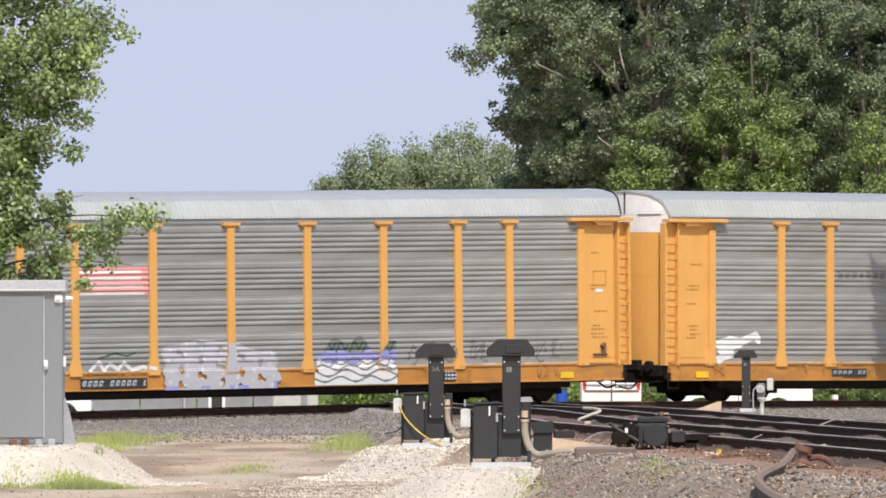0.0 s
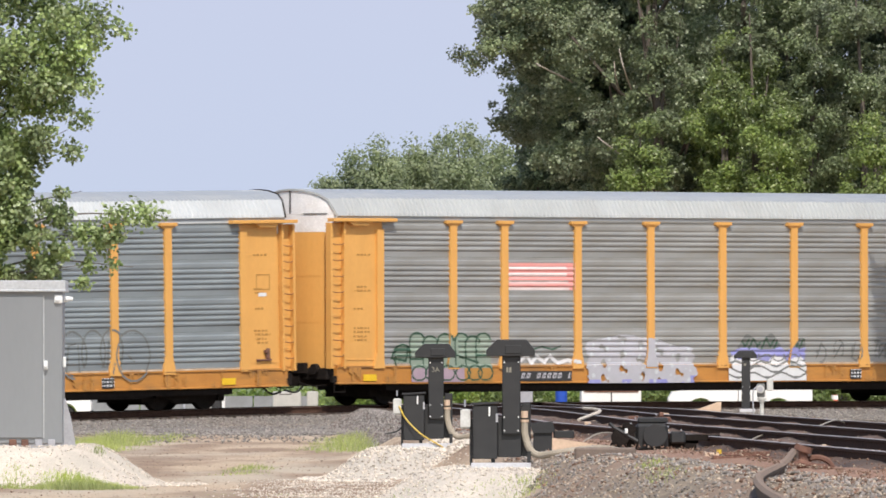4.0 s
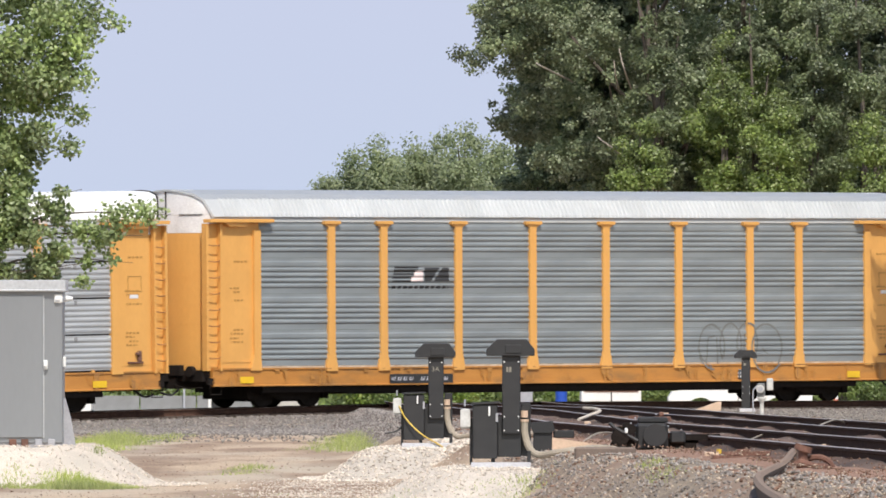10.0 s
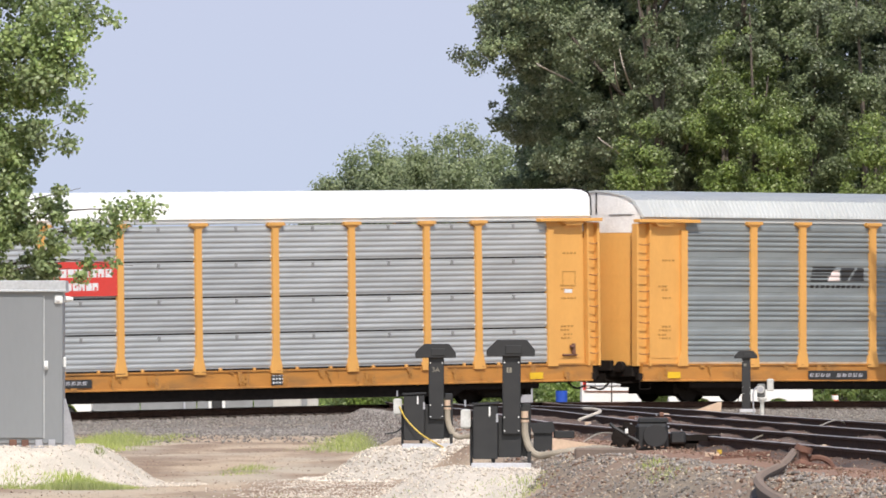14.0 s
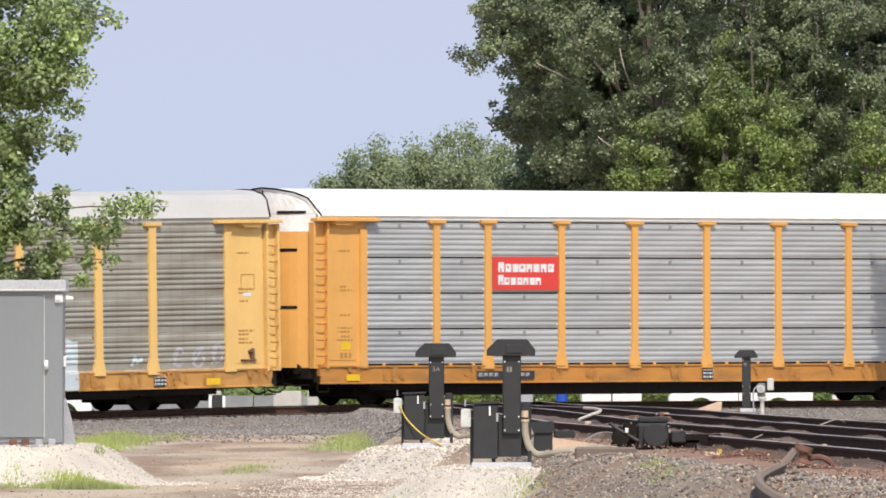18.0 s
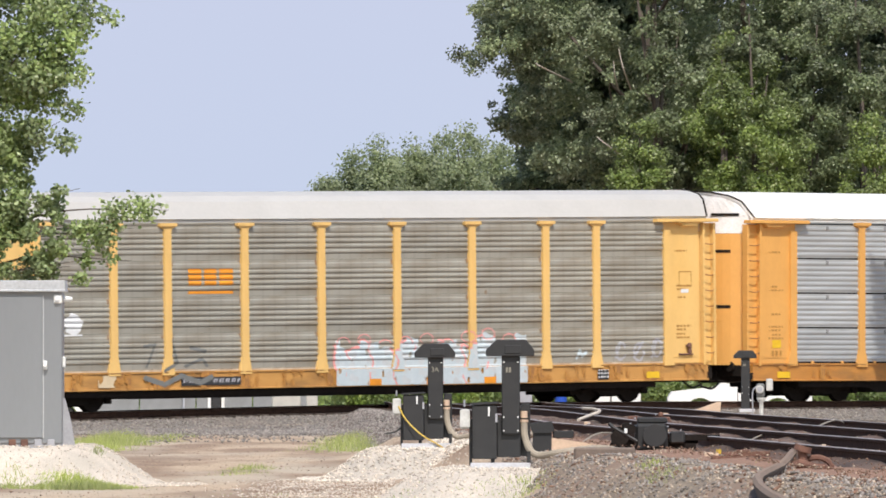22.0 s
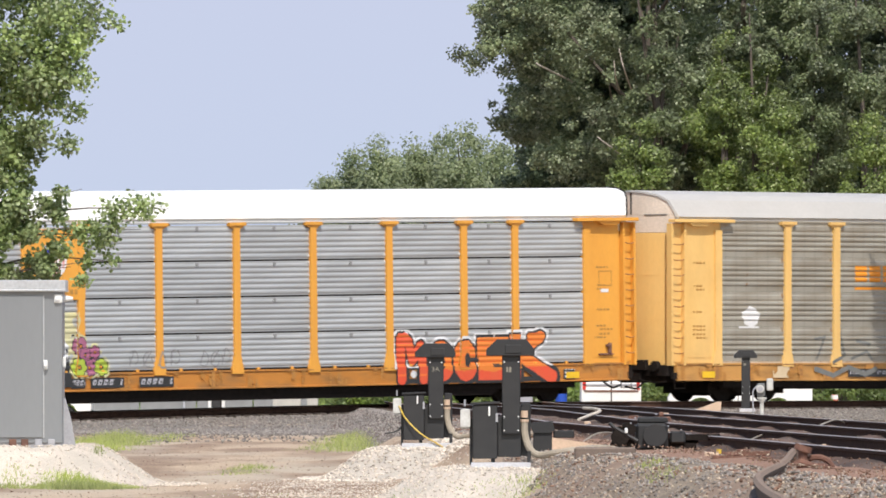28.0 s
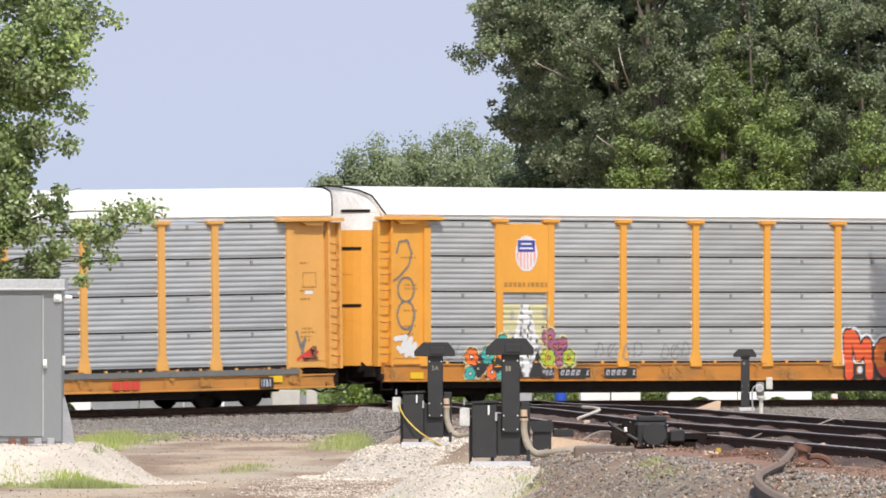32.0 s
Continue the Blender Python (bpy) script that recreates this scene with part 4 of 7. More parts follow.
# lead car
plate(TRAIN[0], -7.0, -5.6, 0.68, 0.92)
painted(TRAIN[0], "old", "graffiti", -11.7, -9.7, 1.03, 2.0, lambda x, z: layers(x, z, (stroke(x, z, [(-11.5, 1.15), (-11.3, 1.25), (-11.0, 1.3), (-10.95, 1.5), (-11.4, 1.45)], 0.12) | stroke(x, z, [(-11.5, 1.6), (-11.0, 1.72), (-10.6, 1.66), (-10.0, 1.85), (-9.9, 1.72)], 0.11) | stroke(x, z, [(-11.2, 1.5), (-10.6, 1.6)], 0.1), 0)), (P_WHITE,), "white sprayed tag")
painted(TRAIN[0], "old", "name_mark", -6.75, -4.4, 3.42, 3.70, lambda x, z: layers(x, z, (((x + 6.7) % 0.28 < 0.19) & (z > 3.46) & (z < 3.62 + 0.06 * (np.sin(x * 9) > 0)), 0)), (P_SMOKE,), "faded dark name bars")

# second car: striped flag and several pieces of graffiti
c1 = TRAIN[1]
painted(c1, "old", "flag", -6.92, -4.36, 3.14, 3.90, lambda x, z: layers(x, z, (np.ones_like(x, bool), 0), (((z - 3.14) % 0.19 < 0.085) & (x < -4.6 + 0.3 * wobble(x, z)), 1)), (P_PINK, P_PALE), "faded red and white striped flag")
plate(c1, -6.9, -4.5, 0.63, 0.92)


def green_piece(x, z):
    body = np.zeros(x.shape, bool)
    lines_ = np.zeros(x.shape, bool)
    for i, cx in enumerate((-10.9, -10.35, -9.85, -9.3, -8.7, -8.25, -7.85)):
        top = 1.60 + 0.28 * (i > 0) + 0.05 * math.sin(i * 2.2)
        body |= rect(x, z, cx - 0.30, cx + 0.30, 0.62, top - 0.1) | disc(x, z, cx, top - 0.12, 0.30, 0.18)
        lines_ |= ring(x, z, cx, top - 0.12, 0.26, 0.16, 0.03) & (z > top - 0.15)
        lines_ |= stroke(x, z, [(cx - 0.28, top - 0.15), (cx - 0.25, 1.1)], 0.03) | stroke(x, z, [(cx - 0.2, 1.35 - 0.1 * (i % 2)), (cx + 0.22, 1.35 - 0.1 * (i % 3))], 0.03)
        lines_ |= ring(x, z, cx + 0.05, 0.86, 0.27, 0.2, 0.025) & (i > 0)
    body &= (x > -10.6) | (z > 1.15)
    lines_ |= stroke(x, z, [(-11.3, 1.28), (-11.2, 1.5), (-10.7, 1.5), (-10.75, 1.2), (-11.3, 1.28)], 0.035)
    return layers(x, z, (body & (z > 1.0), 0), (body & (z <= 1.0), 1), (body & (z <= 1.0) & (x > -8.6), 2), (lines_ & (z > 0.62), 3))


painted(c1, "old", "graffiti", -11.4, -7.5, 0.62, 2.0, green_piece, (P_GREEN, P_MAUVE, P_BROWN, P_DKGREEN), "green and mauve sprayed graffiti letters")
painted(c1, "old", "graffiti", -6.7, -4.0, 1.03, 1.62, lambda x, z: layers(x, z, (stroke(x, z, [(-6.2, 1.45), (-5.6, 1.58), (-5.2, 1.5), (-4.9, 1.58)], 0.02), 1), (stroke(x, z, [(-6.5, 1.12), (-6.2, 1.35), (-6.0, 1.12), (-5.8, 1.3), (-5.5, 1.15), (-5.3, 1.32), (-5.0, 1.13), (-4.6, 1.2), (-4.2, 1.15)], 0.05), 0)), (P_WHITE, P_DKGREEN), "small white tag")


def lavender_piece(x, z):
    top = 1.68 + 0.2 * np.sin((x + 4.0) * 0.95) + 0.05 * wobble(x, z)
    body = (z < top) & (z > 0.56) & (x > -3.9 + 0.1 * wobble(z * 2, x)) & (x < 0.3 + 0.12 * wobble(z * 3, x))
    edge = body & ((z > top - 0.06) | (z < 0.66) | (x > 0.1))
    return layers(x, z, (body & (wobble(x * 1.7, z * 2) > -0.55), 0), (edge & (wobble(x, z) > 0.1) & (z < 0.75), 1), (body & (wobble(x * 2, z * 3) > 0.68), 2))


painted(c1, "old", "graffiti", -4.05, 0.5, 0.56, 1.95, lavender_piece, (P_LAV, P_BLUE, P_PALE_GREY), "faded lavender sprayed graffiti")


def blue_piece(x, z):
    top = 1.72 + 0.16 * np.sin(x * 6.0) + 0.14 * np.sin(x * 2.7)
    low = 0.60
    body = (z > low) & (z < top) & (x > 1.75 - 0.12 * (z < 0.95)) & (x < 4.7)
    c = layers(x, z, (body & (z > 1.45), 0), (body & (z <= 1.52 + 0.06 * wobble(x, z)) & (z > 1.15), 1), (body & (z <= 1.22 + 0.12 * wobble(x * 1.4, z)), 2))
    dark = np.zeros(x.shape, bool)
    for i in range(6):
        cx = 1.95 + i * 0.5
        dark |= ring(x, z, cx + 0.2, 1.22 + 0.06 * (i % 2), 0.22, 0.12, 0.022) & (z < 1.35)
        dark |= stroke(x, z, [(cx, 1.5), (cx + 0.2, 1.8), (cx + 0.35, 1.55), (cx + 0.5, 1.75)], 0.03)
    for base, size, pitch, shift in ((0.76, 0.07, 5.5, 0.0), (0.93, 0.09, 4.7, 1.0), (1.08, 0.07, 6.1, 2.2)):
        dark |= np.abs(z - base - size * np.sin(x * pitch + shift)) < 0.028
    return np.where(dark & (c >= 0), np.where(z > 1.4, 3, 4), c)


painted(c1, "old", "graffiti", 1.6, 4.8, 0.58, 2.05, blue_piece, (P_SMOKE, P_BLUE, P_WHITE, P_DKGREEN, P_SMOKE), "blue and white sprayed graffiti with dark outlines")


def loops(a, b, z0, h, w):
    """A chain of uneven loops."""
    n = max(3, int((b - a) / (h * 0.9)))
    def fill(x, z):
        m = np.zeros(x.shape, bool)
        for i in range(n):
            cx = a + (b - a) * (i + 0.5) / n
            m |= ring(x, z, cx, z0 + h * (0.5 + 0.12 * math.sin(i * 2.3 + a)), h * (0.30 + 0.08 * math.sin(i * 3.1)), h * 0.38, w) & (wobble(x * 2 + i, z * 3) > -0.35)
            m |= stroke(x, z, [(cx - h * 0.3, z0 + h * 0.2), (cx + h * 0.25 * math.sin(i * 1.7), z0 + h * 0.9)], w)
        return layers(x, z, (m, 0))
    return fill


for a, b in ((5.0, 7.1), (7.5, 8.2), (9.3, 11.1)):
    painted(c1, "old", "graffiti", a, b, 1.1, 1.85, loops(a, b, 1.12, 0.62, 0.024), (P_SMOKE,), "faint dark scribbled tag")

# third car: black emblem bars, bubble outlines
c2 = TRAIN[2]


def bars_emblem(x, z):
    t = (z - 3.38) / 0.42
    left = (x > -6.72 + 0.10 * t) & (x < -6.0 + 0.30 * t) & ((z - 3.38) % 0.095 < 0.055)
    wedge = (x > -6.05 + 0.32 * t) & (x < -5.55 + 0.0 * t)
    right = rect(x, z, -5.50, -4.58, 3.40, 3.78) & (np.abs((x + 5.04) - 0.9 * (z - 3.59)) > 0.05)
    return layers(x, z, ((left | right) & (z > 3.38) & (z < 3.80), 0), (wedge & (z > 3.40) & (z < 3.7), 1), (rect(x, z, -6.72, -4.6, 3.20, 3.28) & (np.sin(x * 30) > -0.5), 0))


painted(c2, "old", "emblem", -6.8, -4.5, 3.18, 3.82, bars_emblem, (P_BLACK, P_PALE), "black striped railroad emblem")
plate(c2, -6.85, -4.45, 0.62, 0.88)


def bubbles(x, z):
    m = np.zeros(x.shape, bool)
    for cx, cz, rx, rz in ((5.55, 1.55, 0.5, 0.62), (6.3, 1.6, 0.42, 0.6), (6.95, 1.65, 0.4, 0.55), (7.7, 1.5, 0.62, 0.68)):
        m |= ring(x, z, cx, cz, rx, rz, 0.028) & ((z > 1.2) | (cx > 7.2) | (x < 5.6))
    for p in ([(5.35, 1.1), (5.4, 1.8), (5.65, 1.85)], [(5.75, 1.8), (5.8, 1.1)], [(6.8, 1.2), (6.85, 1.9)], [(7.55, 1.5), (7.75, 1.35)], [(5.0, 1.5), (5.2, 1.2), (5.5, 1.0)], [(6.9, 0.8), (7.0, 1.3)]):
        m |= stroke(x, z, p, 0.024)
    return layers(x, z, (m, 0))


painted(c2, "old", "graffiti", 4.9, 8.45, 0.75, 2.3, bubbles, (P_SMOKE,), "thin black bubble outlines")

def board_bars(x, z, x0, z0, count, pitch):
    """A row of pale bars, the first taller, each with a small gap in it."""
    m = np.zeros(x.shape, bool)
    for i in range(count):
        a, tall = x0 + i * pitch, 0.27 if i == 0 else 0.21
        m |= rect(x, z, a, a + pitch * 0.84, z0, z0 + tall)
        if i % 3 != 2:
            m &= ~rect(x, z, a + 0.075, a + 0.13, z0 + (0.08 if i % 2 else -0.01), z0 + (0.16 if i % 2 else 0.09))
    return m


# fourth car: red name board
c3 = TRAIN[3]
painted(c3, "new", "name_board", -6.9, -4.3, 3.13, 4.07, lambda x, z: layers(x, z, (np.ones_like(x, bool), 0), (board_bars(x, z, -6.68, 3.64, 8, 0.272), 1), (board_bars(x, z, -6.68, 3.28, 7, 0.24), 1)), (P_RED, P_WHITE), "red board with two rows of white bars", flat=1.53)
plate(c3, -7.5, -5.3, 0.68, 0.92)
painted(c3, "new", "stencil", -12.6, -12.1, 1.25, 1.75, lambda x, z: layers(x, z, (rect(x, z, -12.55, -12.2, 1.5, 1.72), 0), (rect(x, z, -12.58, -12.15, 1.28, 1.42) & (np.sin(x * 40) > -0.3), 1)), (P_REFLECT, P_BROWN), "yellow warning label", flat=1.474)

# fifth car: orange emblem, pale piece with red outlines, rust runs
c4 = TRAIN[4]
painted(c4, "old", "emblem", -6.35, -4.55, 3.12, 3.92, lambda x, z: layers(x, z, ((rect(x, z, -6.28, -5.80, 3.36, 3.84) | rect(x, z, -5.70, -5.26, 3.36, 3.84) | rect(x, z, -5.16, -4.66, 3.36, 3.84)) & ~((z - 3.36) % 0.17 > 0.13), 0), (rect(x, z, -6.28, -4.62, 3.15, 3.22), 0)), (P_ORANGE,), "orange emblem blocks with an underline")
plate(c4, -6.6, -4.4, 0.68, 0.92)
painted(c4, "old", "graffiti", -10.95, -9.9, 2.0, 2.75, lambda x, z: layers(x, z, ((((x + 10.45) / (0.38 + 0.12 * wobble(z * 3, x))) ** 2 + ((z - 2.36) / (0.26 + 0.07 * wobble(x * 2, z * 2))) ** 2 < 1), 0), (rect(x, z, -10.9, -10.1, 2.06, 2.11), 0)), (P_WHITE,), "white sprayed blot")
painted(c4, "old", "graffiti", -8.2, -5.4, 0.62, 2.0, lambda x, z: layers(x, z, (stroke(x, z, [(-7.9, 1.75), (-7.5, 1.8), (-7.8, 1.2)], 0.04) | stroke(x, z, [(-6.9, 1.9), (-6.7, 1.3), (-7.2, 1.1)], 0.045) | stroke(x, z, [(-7.9, 0.9), (-7.2, 0.72), (-6.6, 0.95), (-5.9, 0.75), (-5.5, 0.9)], 0.07) | stroke(x, z, [(-6.2, 1.7), (-5.7, 1.6)], 0.05) | stroke(x, z, [(-6.4, 1.2), (-5.8, 1.4), (-5.6, 1.2)], 0.04), 0)), (P_SMOKE,), "dark scribbled tags")


def pale_piece(x, z):
    top = 1.72 + 0.10 * np.sign(np.sin(x * 4.3)) + 0.10 * wobble(x * 1.3, z * 0.2) + 0.12 * (x > 4.2)
    body = (z < top) & (z > 0.60) & (x > -0.9) & (x < 6.3)
    line = body & ((z > top - 0.06) | (np.abs((x * 1.15) % 1.0 - 0.5 + 0.1 * np.sin(z * 9)) < 0.035)) & (wobble(x * 0.9, z * 1.4) > -0.2)
    for k in range(9):
        cx = -0.6 + k * 0.78
        line |= ring(x, z, cx, 1.76 + 0.09 * math.sin(k * 2.1) + 0.12 * (cx > 4.0), 0.24, 0.15, 0.017) & (z > 1.72)
    line |= stroke(x, z, [(-0.9, 1.7), (-1.0 + 0.05, 1.3), (-0.9, 1.05)], 0.04)
    return layers(x, z, (body & (wobble(x * 2.3, z * 2.0) > -0.75), 0), (body & (wobble(x * 1.9 + 3, z * 2.6) > 0.35), 1), (line, 2), (body & (z < 0.78) & (np.sin(x * 2.9) > 0.8), 3))


painted(c4, "old", "graffiti", -1.0, 6.4, 0.60, 2.15, pale_piece, (P_SKY, P_PALE_GREY, P_PINK, P_ORANGE), "pale blue sprayed graffiti with red outlines")
painted(c4, "old", "graffiti", 9.5, 11.9, 1.05, 1.85, loops(9.6, 11.7, 1.12, 0.62, 0.035), (P_LAV,), "faint white sketched tag")
painted(c4, "old", "graffiti", 8.15, 8.7, 1.15, 1.6, lambda x, z: layers(x, z, (stroke(x, z, [(8.25, 1.25), (8.35, 1.45), (8.45, 1.3), (8.6, 1.4)], 0.05), 0)), (P_SKY,), "small pale blue tag")
painted(c4, "old", "graffiti", -9.6, -8.95, 0.66, 1.0, lambda x, z: layers(x, z, (wobble(x * 2, z * 2) > -0.5, 0)), (P_CREAM,), "cream patch on the sill")
runs = [(random.uniform(-11.4, 11.4), random.uniform(1.3, 4.3), random.uniform(0.2, 0.8)) for _ in range(2)] + [(p + 0.18 * s, z, 0.12) for p in POSTS for s in (-1, 1) for z in (1.95, 2.9, 3.9)]
painted(c4, "old", "rust_staining", -11.6, 11.6, 1.05, 4.85, lambda x, z: layers(x, z, *[(rect(x, z, a - 0.035, a + 0.035, b, b + h) & (wobble(x * 4, z * 3) > -0.2), 0) for a, b, h in runs]), (P_RUST,), "rust runs below the joints")

# sixth car: yellow board with a shield, flowers and orange lettering-like blocks
c5 = TRAIN[5]
bm = boxes((-9.15, -6.90, -1.545, -1.47, 3.03, 4.92), bevel=0.006)
board = part("name_board", bm, YEL_B, c5, "yellow painted board with a shield")
painted(c5, "new", "shield", -8.5, -7.5, 3.62, 4.6, lambda x, z: layers(x, z, (disc(x, z, -8.0, 4.10, 0.42, 0.50) | rect(x, z, -8.36, -7.64, 4.05, 4.50) | rect(x, z, -8.2, -7.8, 4.4, 4.56), 1), ((disc(x, z, -8.0, 4.12, 0.37, 0.45) & (z < 4.15)) & ((x + 8.37) % 0.13 < 0.06), 2), (rect(x, z, -8.32, -7.68, 4.15, 4.48), 0), (rect(x, z, -8.2, -7.8, 4.34, 4.40) | rect(x, z, -8.24, -7.76, 4.22, 4.28), 1)), (P_NAVY, P_WHITE, P_PINK), "shield with blue head and red stripes", flat=1.548)
painted(c5, "new", "slogan_bars", -8.9, -7.2, 3.18, 3.33, lambda x, z: layers(x, z, ((np.abs(x + 8.0) > 0.06) & (x % 0.17 < 0.12), 0)), (P_BROWN,), "row of faded brown bars", flat=1.548)
plate(c5, -7.45, -6.9, 0.66, 0.95)
plate(c5, -6.75, -5.55, 0.66, 0.95)
plate(c5, -5.0, -3.75, 0.66, 0.95)


def flowers(x, z):
    c = np.full(x.shape, -1)
    rnd = random.Random(9)
    haze = rect(x, z, -8.85 + 0.06 * wobble(z * 2, x), -7.15 + 0.06 * wobble(z * 3, x), 1.55, 2.98) & (wobble(x * 2.1, z * 1.7) > -0.55)
    c = np.where(haze, 8, c)
    # cx, cz, colour, radius
    bunch = ((-9.83, 0.94, 1, 0.24), (-9.65, 1.08, 1, 0.22), (-10.04, 1.25, 3, 0.25), (-9.41, 1.30, 4, 0.25), (-8.89, 1.63, 4, 0.25), (-8.89, 1.22, 3, 0.25), (-10.14, 0.79, 4, 0.2), (-9.31, 0.83, 3, 0.22), (-8.97, 0.77, 4, 0.18), (-9.1, 1.02, 1, 0.2),
             (-7.12, 1.79, 5, 0.24), (-6.95, 1.55, 5, 0.2), (-6.68, 1.50, 5, 0.24), (-6.55, 1.62, 5, 0.18), (-6.75, 1.20, 5, 0.22), (-7.16, 1.22, 6, 0.25), (-6.33, 1.22, 6, 0.24))
    for cx, cz, k, r in bunch:
        c = np.where(disc(x, z, cx, cz, r + 0.07, r + 0.07) & (c < 0) & (wobble(x * 3, z * 3) > -0.2), 8, c)
    for cx, cz, k, r in bunch:
        turn = rnd.random() * 6
        for i in range(6):
            a = i * 1.047 + turn
            c = np.where(disc(x, z, cx + r * 0.62 * math.cos(a), cz + r * 0.62 * math.sin(a), r * 0.52, r * 0.48), 1, c)
        for i in range(6):
            a = i * 1.047 + turn
            c = np.where(disc(x, z, cx + r * 0.62 * math.cos(a), cz + r * 0.62 * math.sin(a), r * 0.40, r * 0.37), k, c)
        if k != 1:
            c = np.where(disc(x, z, cx, cz, r * 0.30, r * 0.30), 1, c)
            c = np.where(disc(x, z, cx, cz, r * 0.17, r * 0.17), 0 if k in (3, 4) else 2, c)
    # a plain white blot, narrow above and broad below
    w = 0.05 * wobble(x * 2.6, z * 2.8)
    wide = np.interp(z, (0.7, 1.0, 1.45, 1.75, 1.95, 2.2, 2.5, 2.75), (0.10, 0.24, 0.46, 0.50, 0.36, 0.33, 0.27, 0.12)) + w
    blot = (np.abs(x + 8.0) < wide) & (z > 0.7) & (z < 2.75)
    dark = (np.abs(x + 8.0) < np.interp(z, (0.7, 0.9, 1.5, 1.8), (0.7, 0.58, 0.52, 0.3))) & (z > 0.7) & (z < 1.62)
    c = np.where(dark, 1, c)
    c = np.where(blot, 0, c)
    c = np.where(blot & (wobble(x * 3.6 + 1, z * 4.1) > 0.42), 7, c)
    c = np.where(blot & (z > 1.2) & (z < 2.15) & (wobble(x * 4.1 + 4, z * 3.2) > 0.58), 1, c)
    return c


painted(c5, "new", "graffiti", -10.5, -5.9, 0.62, 2.7, flowers, (P_WHITE, P_BLACK, P_ORANGE, P_REDOR, P_TEAL, P_PURPLE, P_LIME, P_FAINT, P_STRAW), "sprayed flowers round a white blot")


def blocks(x, z):
    """Fat blocks of colour with a dark edge inside a white rim."""
    def shape(g):
        m = stroke(x, z, [(4.66, 0.72), (4.66, 1.83)], 0.16 + g) | stroke(x, z, [(4.82, 1.85), (4.95, 1.75), (5.1, 1.25), (5.42, 1.62)], 0.15 + g) | stroke(x, z, [(5.48, 0.72), (5.48, 1.55)], 0.15 + g)
        m |= disc(x, z, 6.18, 1.20, 0.47 + g, 0.56 + g) | disc(x, z, 7.08, 1.20, 0.46 + g, 0.56 + g)
        m |= rect(x, z, 7.55 - g, 8.72 + g, 0.66 - g, 1.84 + g) | rect(x, z, 8.80 - g, 9.16 + g, 0.66 - g, 1.90 + g)
        m |= stroke(x, z, [(9.1, 1.28), (9.55, 1.62), (9.95, 1.82)], 0.17 + g) | stroke(x, z, [(9.55, 1.84), (10.05, 1.86)], 0.09 + g) | stroke(x, z, [(9.15, 1.32), (9.7, 1.05), (10.35, 0.72)], 0.19 + g)
        return m
    rim, edge, body = shape(0.125), shape(0.055), shape(0.0)
    gap = rect(x, z, 8.18, 8.75, 1.34, 1.44) | rect(x, z, 8.12, 8.75, 1.00, 1.10) | disc(x, z, 6.22, 1.2, 0.10, 0.22) | rect(x, z, 7.15, 7.6, 1.16, 1.27) | disc(x, z, 7.12, 1.22, 0.10, 0.20) | rect(x, z, 8.72, 8.80, 0.62, 1.86)
    gap |= stroke(x, z, [(5.70, 0.68), (5.68, 1.5)], 0.04) | stroke(x, z, [(6.62, 0.75), (6.62, 1.6)], 0.035) | stroke(x, z, [(7.5, 0.68), (7.5, 1.7)], 0.035) | stroke(x, z, [(9.2, 0.68), (9.22, 1.0)], 0.05)
    red = body & ((x < 5.72) | (z < 0.93 + 0.05 * wobble(x, z)) | ((x > 9.3) & (z < 1.0)))
    stripe = body & (x > 5.72) & (z > 1.0) & ((z + 0.02 * wobble(x * 2, z)) % 0.19 < 0.055)
    low = rim & (z < 1.02) & (x > 4.6)
    return layers(x, z, (rim & (z > 0.98), 0), (low, 3), (rect(x, z, 4.9, 10.3, 0.60, 0.74) & (wobble(x * 2, z) > -0.3), 3), (edge & (wobble(x * 1.9, z * 1.6) > -0.75), 3), (body, 2), (stripe, 1), (red, 4), (red & (x < 5.72) & (z % 0.27 < 0.05), 1), (gap, 3), (disc(x, z, 5.1, 0.86, 0.1, 0.1), 0))


painted(c5, "new", "graffiti", 4.30, 10.7, 0.58, 2.1, blocks, (P_WHITE, P_REDOR, P_TANGERINE, P_BLACK, P_CRIMSON), "orange and red sprayed blocks with white rims")
painted(c5, "new", "graffiti", -13.0, -12.0, 1.7, 4.55, lambda x, z: layers(x, z, (stroke(x, z, [(-12.85, 4.1), (-12.75, 4.4), (-12.45, 4.45), (-12.28, 4.1), (-12.4, 3.75), (-12.75, 3.45), (-12.95, 3.35)], 0.03) | ring(x, z, -12.5, 3.1, 0.3, 0.33, 0.03) | ring(x, z, -12.5, 2.4, 0.32, 0.38, 0.03) | stroke(x, z, [(-12.2, 2.4), (-12.3, 2.0), (-12.5, 1.8)], 0.03), 0)), (P_SMOKE,), "black looped tag", flat=1.474)
painted(c5, "new", "graffiti", -13.0, -12.05, 1.15, 1.9, lambda x, z: layers(x, z, (stroke(x, z, [(-12.9, 1.75), (-12.5, 1.8), (-12.7, 1.4), (-12.3, 1.75), (-12.5, 1.3), (-12.15, 1.6), (-12.2, 1.3), (-12.8, 1.5)], 0.07), 0)), (P_WHITE,), "white scribbled tag", flat=1.475)
for a, b in ((-5.4, -3.4), (-2.8, -1.6), (-11.5, -10.3)):
    painted(c5, "new", "graffiti", a, b, 1.1, 1.75, loops(a, b, 1.15, 0.5, 0.02), (P_FAINT,), "faint grey scribbled tag")

